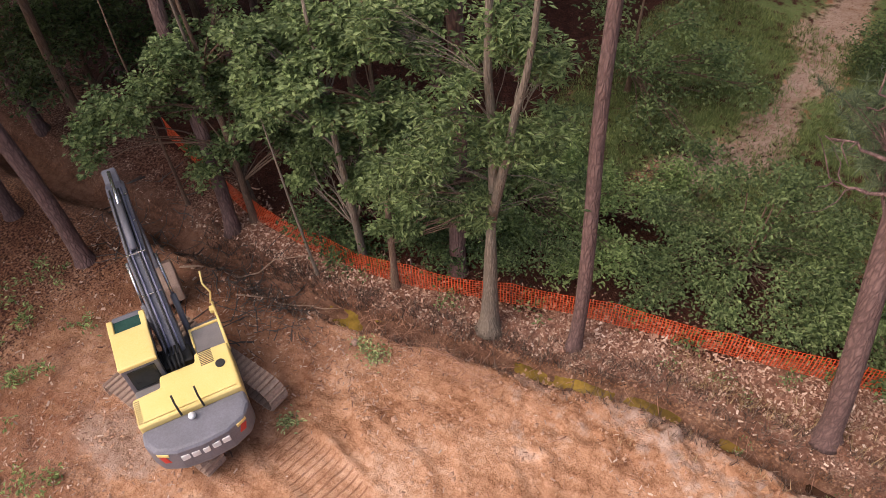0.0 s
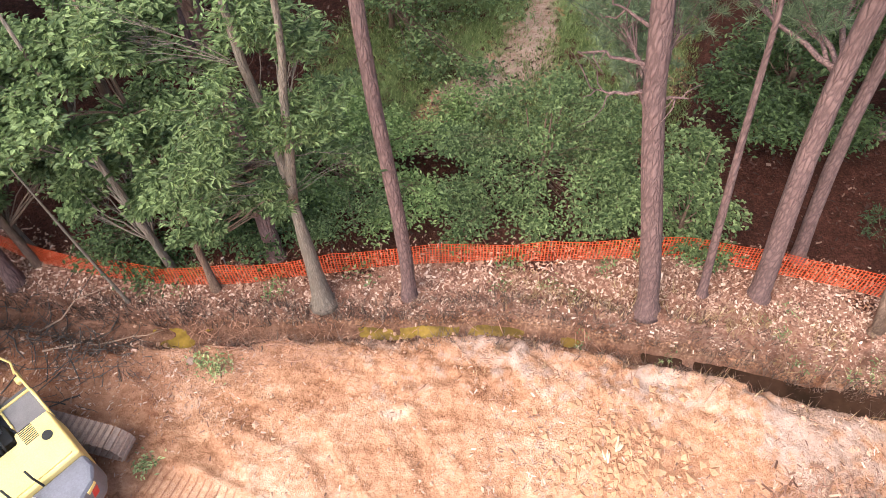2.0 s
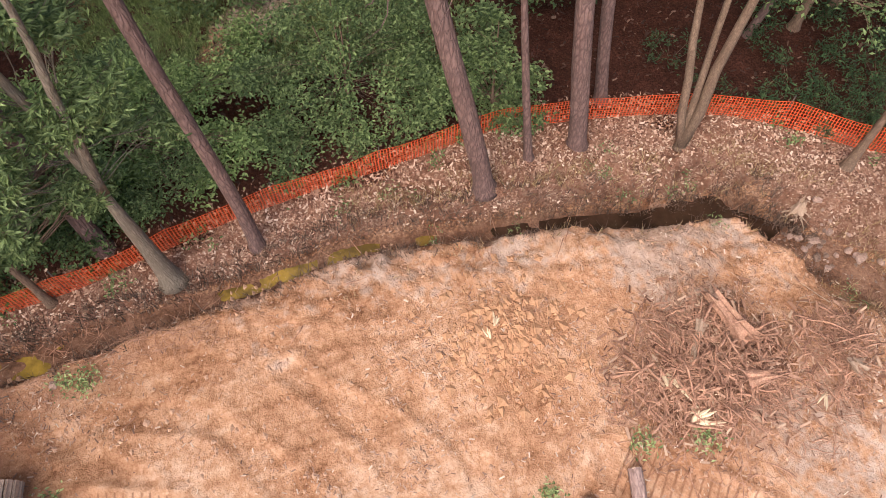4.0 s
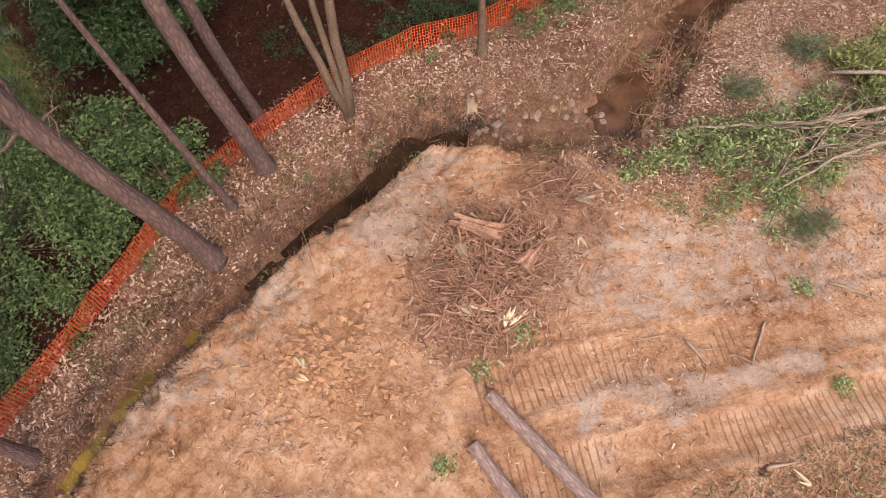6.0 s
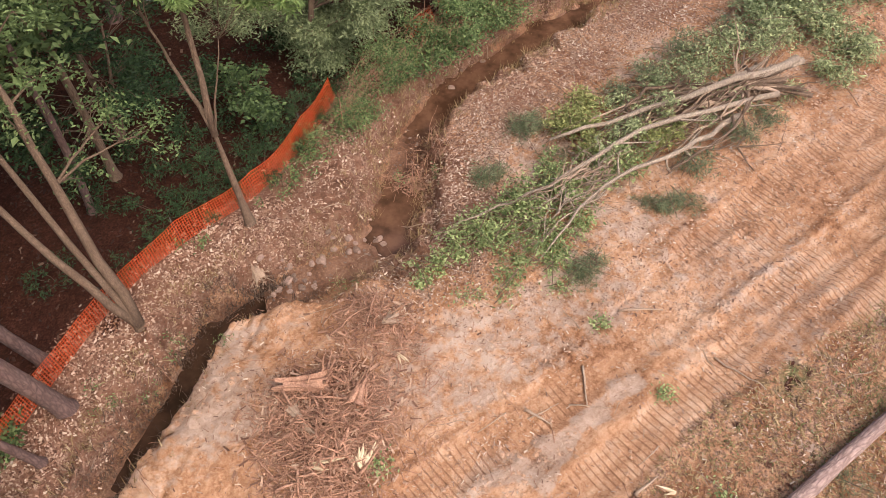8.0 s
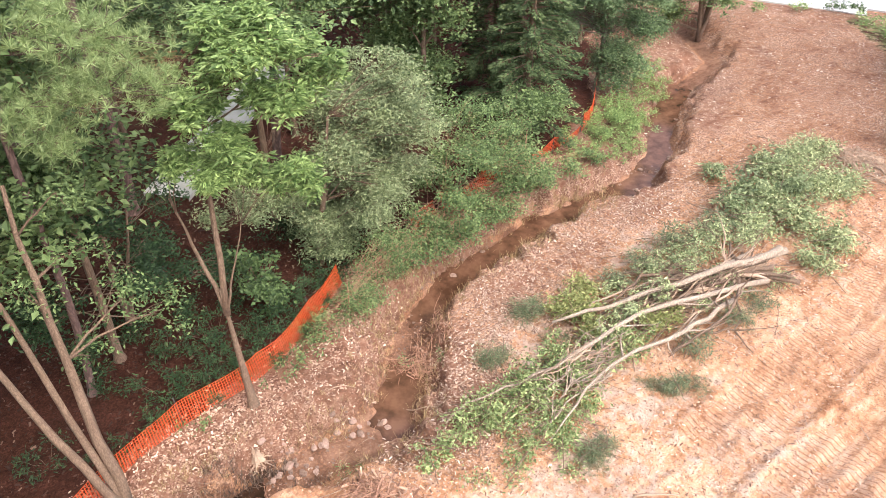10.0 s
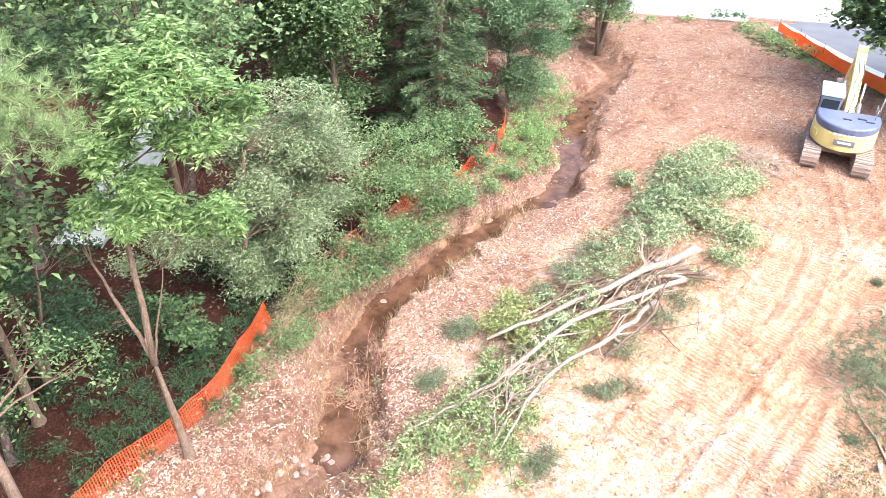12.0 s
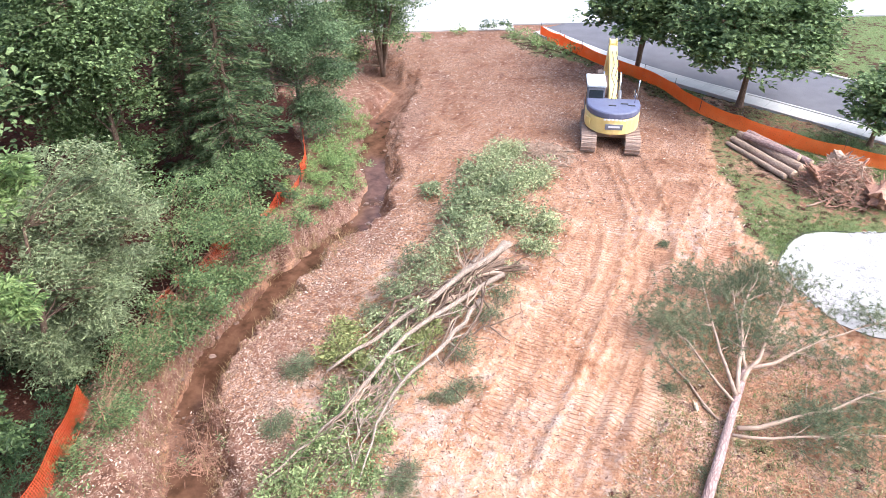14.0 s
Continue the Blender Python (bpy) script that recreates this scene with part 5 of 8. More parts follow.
grown_tree("slim_tree", "thin bare stem beside the fence", (0.5, -19.4), (0.05, 0.1), 0.06, 8.0, [], LEAF, BROWN_BARK, seed=26)
grown_tree("slim_tree", "thin trunk of a young tree by the fence", (-0.7, -17.2), (0.1, 0.08), 0.10, 9.0, [], LEAF, GREY_BARK, seed=27)
grown_tree("slim_tree", "dark understorey tree at the edge of the wood", (-0.8, -26.5), (0, 0), 0.14, 9.0, EDGE_DARK, LEAF_DARK, BROWN_BARK, (0.2, 0.11), 700, 28)
grown_tree("shrub", "dark green shrubs behind the fence", (-3.6, -11.6), (0, 0), 0.05, 1.8, FENCE_SHRUB, LEAF_DARK, BROWN_BARK, (0.14, 0.07), 1500, 31, category="shrub")
grown_tree("shrub", "broad leafy shrub with upright bare stems", (-7.4, -3.8), (0, 0), 0.05, 4.5, broken(SHRUB_MID, 125), LEAF, BROWN_BARK, (0.13, 0.065), 950, 32, category="shrub", limb_k=0.35,
           extra_stems=(((0.1, 0.05), 0.1, 3.8, 0.8), ((-0.08, 0.1), 0.1, 3.5, 0.8), ((0.05, -0.15), 0.1, 3.6, 0.7)))
grown_tree("shrub", "bright green shrub between pine trunks", (-6.6, 0.4), (0, 0), 0.05, 4.0, broken(SHRUB_PINE, 126), LEAF, BROWN_BARK, (0.14, 0.08), 1300, 33, category="shrub")
grown_tree("shrub", "leafy undergrowth behind the orange fence", UNDER[0][:2], (0, 0), 0.05, 2.2, broken(UNDER + [(-4.4, -10.4, 0.8, 1.0), (-7.4, -10.6, 1.4, 1.3), (-3.4, -12.8, 1.0, 0.9), (-8.2, -7.0, 1.0, 1.2), (-5.8, -7.4, 0.6, 0.8), (-5.9, -8.7, 1.0, 0.8), (-6.7, -9.9, 1.2, 0.9), (-7.2, -7.8, 1.2, 0.9), (-5.4, -6.6, 0.7, 0.7), (-4.6, -7.6, 0.6, 0.6)], 140, 6, 0.5), LEAF_LIGHT, BROWN_BARK, (0.14, 0.07), 1400, 56, category="shrub")
grown_tree("shrub", "low dark shrub behind the fence", (-4.4, -8.6), (0, 0), 0.04, 1.4, SHRUB_SMALL, LEAF, BROWN_BARK, (0.12, 0.05), 1300, 34, category="shrub")
grown_tree("slim_tree", "understorey tree beside the lawn", (-13.6, -11.0), (0, 0), 0.10, 4.5, broken(LAWN_TREES, 127), LEAF, BROWN_BARK, (0.17, 0.085), 330, 35)
grown_tree("slim_tree", "dark tree with flat layered branches", (-12.2, 2.6), (0, 0), 0.14, 5.5, broken(BEECH, 128), LEAF_DARK, BROWN_BARK, (0.17, 0.09), 900, 36)
grown_tree("shrub", "dark clipped shrub beside the lawn", (-21.5, -4.6), (0, 0), 0.06, 1.5, LAWN_SHRUB, LEAF_DARK, BROWN_BARK, (0.14, 0.06), 1100, 37, category="shrub")
grown_tree("slim_tree", "slim crooked reddish trunk among leaning pines", (-5.15, 1.4), (0.04, -0.12), 0.12, 12.0, [], LEAF, PINE_BARK, seed=38)
grown_tree("clump_tree", "clump of three pale slender trunks with sparse leaves", (-5.2, 5.75), (-0.42, 0.10), 0.12, 10.0, MULTI, LEAF, BROWN_BARK, (0.14, 0.065), 420, 39,
           extra_stems=(((-0.30, 0.22), 0.1, 9.0, 1.0), ((-0.40, -0.06), 0.1, 8.0, 0.8)))
grown_tree("ash_tree", "young ash with a bent forked trunk and feathery green crown", (-4.33, 10.32), (-0.165, 0.105), 0.14, 4.4, broken(ASH, 129, 5, 0.55), LEAF_LIGHT, BROWN_BARK, (0.21, 0.06), 2000, 41, 13, 0.2,
           0.03, extra_stems=(((-0.095, 0.15), 3.5, 11.0, 1.9), ((-0.30, 0.11), 3.6, 7.0, 1.5), ((0.0, 0.16), 3.4, 6.6, 0.7)), star=True)
grown_tree("willow_tree", "grey-green willow leaning over the creek bank", (-6.2, 17.6), (0.1, 0.1), 0.16, 6.5, broken(WILLOW, 130, 7, 0.46), LEAF_GREY, BROWN_BARK, (0.17, 0.05), 1500, 42, 26, 0.34)
grown_tree("willow_tree", "grey-green willow thicket on the bank", (-6.4, 20.2), (0.05, 0.05), 0.12, 6.5, broken(WILLOW_B, 131, 7, 0.46), LEAF_GREY, BROWN_BARK, (0.17, 0.05), 1400, 43, 26, 0.34)
grown_tree("shrub", "tangled bank shrub with red brown stems", (-2.9, 22.9), (0, 0), 0.05, 3.0, broken(BANK_SHRUB, 132, 6, 0.5), LEAF, ROOT_WOOD, (0.15, 0.065), 900, 44, category="shrub", twigs=0.5, limb_k=0.4)
grown_tree("shrub", "leaning brush at the foot of the cedar", (-0.6, 27.0), (0, 0), 0.05, 2.8, broken(BANK_BRUSH, 142, 6, 0.5), LEAF, ROOT_WOOD, (0.15, 0.065), 850, 58, category="shrub", twigs=0.5, limb_k=0.4)
grown_tree("slim_tree", "shaded understorey tree with sparse flat sprays", (-10.4, 11.6), (0, 0), 0.09, 6.5, broken(UNDERSTOREY, 143, 5, 0.5), LEAF_SHADED, BROWN_BARK, (0.17, 0.075), 650, 59, 16, 0.3, twigs=0.5, limb_k=0.6,
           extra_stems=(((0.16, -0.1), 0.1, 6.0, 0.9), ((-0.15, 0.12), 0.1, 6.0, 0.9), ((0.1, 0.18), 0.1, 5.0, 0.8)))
grown_tree("shrub", "round-leaved sapling in the shade of the willow", (-6.5, 14.4), (0, 0), 0.04, 2.2, broken(SHADE_SAPLING, 144, 5, 0.5), LEAF_DARK, BROWN_BARK, (0.17, 0.11), 900, 60, category="shrub")
grown_tree("shrub", "brushy willow shoots on the creek bank below the fence", (-3.6, 15.4), (0, 0), 0.04, 1.8, broken([(-3.6, 15.4, 0.7, 0.8), (-3.3, 16.8, 0.8, 0.9), (-3.0, 18.2, 0.9, 0.9), (-3.9, 14.0, 0.5, 0.7), (-3.5, 17.6, 1.6, 0.8), (-2.8, 19.2, 1.0, 0.8), (-3.7, 16.0, 0.4, 0.8)], 141, 6, 0.5), LEAF, ROOT_WOOD, (0.13, 0.04), 900, 57, category="shrub", twigs=0.8, limb_k=0.4)
grown_tree("slim_tree", "leafy sapling in front of a dark cedar", (-1.4, 28.9), (0, 0), 0.06, 3.4, BANK_TREE, LEAF, BROWN_BARK, (0.17, 0.085), 1000, 45)
grown_tree("slim_tree", "tall green broadleaf tree at the wood's edge", (-6.9, 29.6), (0, 0), 0.18, 10.0, broken(WOOD_EDGE, 133, 6), LEAF, BROWN_BARK, (0.2, 0.12), 700, 46, 30, 0.42)
grown_tree("slim_tree", "blue-green tree beside the upper creek", (0.4, 38.2), (0, 0), 0.18, 8.0, broken(TEAL + [(1.0, 38.4, 8.2, 2.0), (-1.0, 38.0, 9.0, 2.2), (0.4, 38.6, 10.6, 2.0), (2.3, 38.6, 6.2, 1.6), (-2.6, 38.2, 7.2, 2.1), (-3.0, 38.6, 10.4, 2.2), (1.8, 38.6, 9.6, 1.5)], 134, 6, 0.56), LEAF_TEAL, GREY_BARK, (0.17, 0.07), 1100, 47)
grown_tree("clump_tree", "clump of bare trunks with leafy tops by the creek", (4.9, 49.4), (-0.05, 0), 0.14, 8.0, broken(FAR, 135, 6, 0.56), LEAF, BROWN_BARK, (0.2, 0.11), 520, 48,
           extra_stems=(((-0.12, 0.0), 0.1, 7.0, 1.0), ((0.08, 0.1), 0.1, 7.0, 0.9), ((0.15, -0.05), 0.1, 6.0, 0.8)))


def dead_brush(label, base, count, tall, lean, seed):
    """A spray of bare reddish stems."""
    rs = np.random.RandomState(seed)
    bz = ground_z(*base)
    thing = tagged(empty("dead_brush", Matrix.Translation((*base, bz))), label, "dead brush", "bare brush on the bank")
    for _ in range(count):
        a = np.array((rs.randn() * 0.35, rs.randn() * 0.35, -0.05))
        tip = a + np.array((lean[0] + rs.randn() * 0.45, lean[1] + rs.randn() * 0.45, 1.0)) * tall * (0.5 + 0.6 * rs.rand())
        p = wander(a, tip, 7, 0.12, rs)
        geos = [tube(p, np.linspace(0.016, 0.004, 7), 5)]
        for _ in range(5):
            k = rs.randint(2, 7)
            geos.append(tube(wander(p[k], p[k] + rs.randn(3) * 0.32, 4, 0.15, rs), [0.007, 0.006, 0.004, 0.003], 4))
        part_np("stem", join(geos), ROOT_WOOD, thing)


for k, (x, y, tall) in enumerate(((-3.3, 19.9, 1.7), (-3.7, 18.3, 1.5), (-2.7, 20.9, 1.8), (-4.1, 17.4, 1.3), (-3.4, 24.4, 2.6), (-2.2, 27.2, 2.4), (-0.2, 16.2, 0.9), (-0.6, 15.2, 0.9))):
    dead_brush("bare reddish stems standing in the bank brush", (x, y), 12, tall, (0.25, 0.1), 900 + k)


def cedar_tree(label, base, tall, wide, seed):
    """A conifer: rings of drooping boughs with flat sprays."""
    rs = np.random.RandomState(seed)
    bz = ground_z(*base)
    thing = tagged(empty("cedar_tree", Matrix.Translation((*base, bz))), label, "cedar tree")
    geos, pts, dirs = [tube([(0, 0, -0.1), (0, 0, tall * 0.5), (0, 0, tall)], [0.24, 0.14, 0.03], 10)], [], []
    for k in range(150):
        h = 0.6 + (tall - 0.8) * (k / 150) ** 0.9
        w = k * 2.4 + rs.rand()
        ln = wide * (1 - h / tall) ** 0.8 * (0.6 + 0.6 * rs.rand()) + 0.25
        a = np.array((0, 0, h))
        b = a + np.array((math.cos(w) * ln, math.sin(w) * ln, 0.12 * ln))
        p = wander(a, b, 6, 0.08, rs, 0.0)
        p[:, 2] -= 0.18 * ln * np.linspace(0, 1, 6) ** 2
        geos.append(tube(p, np.linspace(0.04, 0.01, 6), 5))
        n = int(80 * ln)
        s = 0.25 + 0.75 * rs.rand(n) ** 0.7
        q = np.stack([np.interp(s, np.linspace(0, 1, 6), p[:, c]) for c in range(3)], -1)
        side = (rs.rand(n) - 0.5) * 1.0 * (0.35 + 0.3 * ln) * (1.1 - s)
        q += side[:, None] * np.array((-math.sin(w), math.cos(w), 0))
        q[:, 2] += rs.randn(n) * 0.06 - abs(side) * 0.25
        pts.append(q)
        dirs.append(np.tile((math.cos(w), math.sin(w), 0.0), (n, 1)) + np.sign(side)[:, None] * 0.7 * np.array((-math.sin(w), math.cos(w), 0)))
    part_np("foliage", blades(np.concatenate(pts), 0.24, 0.075, rs, 0.5, 0.12, 0.15, np.concatenate(dirs)), CEDAR, thing, "", False)
    part_np("trunk", join(geos), BROWN_BARK, thing)


cedar_tree("dark green cedar standing behind the torn fence", (-2.1, 31.8), 12.5, 3.0, 51)
cedar_tree("smaller dark cedar at the wood's edge", (-4.6, 33.8), 11.0, 2.6, 52)


def street_tree(label, base, trunk, crown_z, rx, rz, seed, stems=()):
    rs = np.random.RandomState(seed)
    masses = []
    for k in range(34):
        d = rs.randn(3)
        d /= np.linalg.norm(d)
        if d[2] < -0.55:
            d[2] *= -0.5
        masses.append((base[0] + d[0] * rx * 0.74, base[1] + d[1] * rx * 0.74, crown_z + d[2] * rz * 0.74, rx * 0.33))
    masses += [(base[0] + rs.randn(), base[1] + rs.randn(), crown_z + rs.randn(), rx * 0.4) for k in range(4)]
    grown_tree("street_tree", label, base, (0.02, 0.0), trunk, crown_z + rz * 0.4, masses, LEAF, BROWN_BARK, (0.34, 0.2), 240, seed, 10, 0.3, 0.02, "tree", 0.2, stems, "street trees", 1.2, True)


street_tree("round dark green street tree in a mulch bed", (28.1, 41.3), 0.22, 5.5, 5.1, 4.4, 61)
street_tree("street tree with two stems beside the footpath", (22.9, 47.1), 0.18, 5.5, 4.3, 4.3, 62, (((0.12, 0.08), 0.6, 5.0, 0.8),))
street_tree("street tree at the bend of the footpath", (33.4, 35.2), 0.14, 3.0, 2.5, 2.1, 63)


def woods():
    """Plain wood trees, three kinds, copied through the wood behind."""
    rs = np.random.RandomState(77)
    kinds = []
    for k in range(3):
        ms = []
        for q in range(13):
            w, r = rs.rand() * 6.28, 2.6 * rs.rand() ** 0.6
            ms.append((-40.0 - 10 * k + r * math.cos(w), -45.0 + r * math.sin(w), 6.5 + 5.5 * rs.rand(), 1.3 + 0.5 * rs.rand()))
        kinds.append(grown_tree("wood_tree", "broadleaf tree in the shaded wood", (-40.0 - 10 * k, -45.0), (0, 0), 0.16, 11.5, ms, LEAF, BROWN_BARK, (0.26, 0.15), 240, 80 + k, 14, 0.42, group="trees of the wood"))
    places = []
    for _ in range(6000):
        x, y = -46 + 76 * rs.rand(), -44 + 108 * rs.rand()
        edge = np.interp(y, [-44, -27, -23, -20, -10, 0, 8, 20, 30, 40, 64], [30, 26, 14, -3.5, -6, -11, -9, -9, -7.5, -1.5, 0.5])
        if x > edge or (-24 < x < -5 and -14 < y < 2.5) or (x > -30 and -8 < y < 8 and x < -19):
            continue
        if -9.0 < x and 3 < y < 17:
            continue
        if -15 < x < -10.5 and 19 < y < 25 or abs(x - np.interp(y, [12, 18.5, 27.6, 36], [-13.2, -14.7, -16.9, -19.0])) < 3.2 and 14 < y < 32:
            continue
        if all((x - a) ** 2 + (y - b) ** 2 > 12 for a, b in places):
            places.append((x, y))
        if len(places) >= 150:
            break
    for k, (x, y) in enumerate(places):
        s = 0.85 + 0.35 * rs.rand()
        m = Matrix.Translation((x, y, ground_z(x, y) - 0.1)) @ Matrix.Rotation(rs.rand() * 6.28, 4, "Z")
        t = copy_thing(kinds[k % 3], m)
        t.scale = (s, s, s * (0.85 + 0.3 * rs.rand()))


woods()


# ---- machines ----
YELLOW = plain("machine_yellow", (0.80, 0.60, 0.19), (0.88, 0.70, 0.30), 0.4, 1.2, 25.0, 0, 0.05)
DARK_GREY = plain("machine_grey", (0.13, 0.13, 0.15), (0.21, 0.21, 0.245), 0.45, 2.0, 25.0, 0, 0.08)
BLUE_GREY = plain("machine_blue_grey", (0.10, 0.105, 0.17), (0.17, 0.18, 0.27), 0.45, 2.0, 25.0, 0, 0.05)
STEEL = plain("track_steel", (0.22, 0.15, 0.115), (0.46, 0.33, 0.26), 0.8, 3.0, 30.0, 0.0, 0.4, 0.01)
BLACK = plain("black_rubber", (0.012, 0.012, 0.012), (0.035, 0.035, 0.035), 0.6, 3.0, 30.0)
CHROME = plain("cylinder_rod", (0.6, 0.6, 0.62), (0.75, 0.75, 0.77), 0.2, 3.0, 30.0, 0.9, 0.02)
RED_REFLECT = plain("red_reflector", (0.55, 0.02, 0.015), (0.65, 0.04, 0.03), 0.3, 3.0, 30.0)
WHITE_MARK = plain("white_marking", (0.7, 0.7, 0.7), (0.82, 0.82, 0.82), 0.5, 3.0, 30.0)
GREEN_GLASS = plain("green_hatch_glass", (0.02, 0.06, 0.05), (0.04, 0.10, 0.085), 0.1, 3.0, 30.0)
GREY_PLATE = plain("antislip_plate", (0.15, 0.14, 0.145), (0.24, 0.225, 0.225), 0.7, 3.0, 60.0, 0, 0.4, 0.01)
WHITE_ROOF = plain("white_cab_roof", (0.62, 0.65, 0.68), (0.78, 0.8, 0.82), 0.4, 2.0, 20.0)


def prism(name, parent, material, outline, z0, z1, bevel=0.04, label="", seg=2):
    """An outline in plan, raised from z0 to z1, with rounded edges."""
    bm = bmesh.new()
    low = [bm.verts.new((x, y, z0)) for x, y in outline]
    bm.faces.new(low[::-1])
    high = [bm.verts.new((x, y, z1)) for x, y in outline]
    bm.faces.new(high)
    n = len(outline)
    for k in range(n):
        bm.faces.new((low[k], low[(k + 1) % n], high[(k + 1) % n], high[k]))
    bmesh.ops.recalc_face_normals(bm, faces=bm.faces)
    if bevel:
        es = [e for e in bm.edges if e.calc_face_angle(0) > 0.35]
        bmesh.ops.bevel(bm, geom=es, offset=bevel, segments=seg, affect="EDGES", profile=0.6)
    return part(name, bm, material, parent, label)


def side_plate(name, parent, material, outline, x0, x1, bevel=0.02, label=""):
    """An outline in the y-z plane, as wide as from x0 to x1: booms and arms."""
    bm = bmesh.new()
    a = [bm.verts.new((x0, y, z)) for y, z in outline]
    b = [bm.verts.new((x1, y, z)) for y, z in outline]
    bm.faces.new(a)
    bm.faces.new(b[::-1])
    n = len(outline)
    for k in range(n):
        bm.faces.new((a[k], b[k], b[(k + 1) % n], a[(k + 1) % n]))
    bmesh.ops.recalc_face_normals(bm, faces=bm.faces)
    bmesh.ops.bevel(bm, geom=list(bm.edges), offset=bevel, segments=2, affect="EDGES")
    return part(name, bm, material, parent, label)


def pipe(name, parent, material, pts, r, label="", sides=8):
    return part_np(name, tube(pts, [r] * len(pts), sides), material, parent, label)


def crawler_track(parent, x, length, wide, tall):
    """One crawler: frame, wheels, and a belt of single shoes."""
    r = tall / 2
    half = length / 2 - r
    bm = bmesh.new()
    box(bm, x, 0, r, wide * 0.45, length - tall * 0.9, tall * 0.5, 0.06)
    for y in (-half, half):
        m = Matrix.Rotation(math.pi / 2, 4, "Y")
        q = bmesh.ops.create_cone(bm, cap_ends=True, segments=20, radius1=r * 0.82, radius2=r * 0.82, depth=wide * 0.3, matrix=Matrix.Translation((x, y, r)) @ m)
    track = part("track", bm, STEEL, parent, "muddy steel crawler track")
    bm = bmesh.new()
    box(bm, 0, 0, 0, wide, 0.17, 0.035, 0.006, 1)
    box(bm, 0, 0.05, 0.035, wide, 0.03, 0.045, 0.005, 1)
    me = bpy.data.meshes.new("shoe")
    bm.to_mesh(me)
    bm.free()
    me.materials.append(STEEL)
    total = 4 * half + 2 * math.pi * r
    n = int(total / 0.19)
    for k in range(n):
        s = k * total / n
        if s < 2 * half:
            y, z, a = -half + s, 2 * r, 0
        elif s < 2 * half + math.pi * r:
            w = (s - 2 * half) / r
            y, z, a = half + r * math.sin(w), r + r * math.cos(w), -math.degrees(w)
        elif s < 4 * half + math.pi * r:
            y, z, a = half - (s - 2 * half - math.pi * r), 0, 180
        else:
            w = (s - 4 * half - math.pi * r) / r
            y, z, a = -half - r * math.sin(w), r - r * math.cos(w), 180 - math.degrees(w)
        ob = hang(new("shoe", me), track)
        ob.matrix_basis = pose(x, y, z, a, 0, 0)
    return track


def placed_under(root, m, made_from):
    """Turns the parts made since made_from, and hung on root, by m."""
    for ob in root.children:
        if ob.name not in made_from:
            ob.matrix_basis = m @ ob.matrix_basis


def hydraulic(parent, a, b, r):
    a, b = np.array(a), np.array(b)
    barrel = pipe("cylinder", parent, DARK_GREY, [a, a + (b - a) * 0.55], r)
    pipe("rod", barrel, CHROME, [a + (b - a) * 0.5, b], r * 0.55, "bright chrome rod")
    return barrel


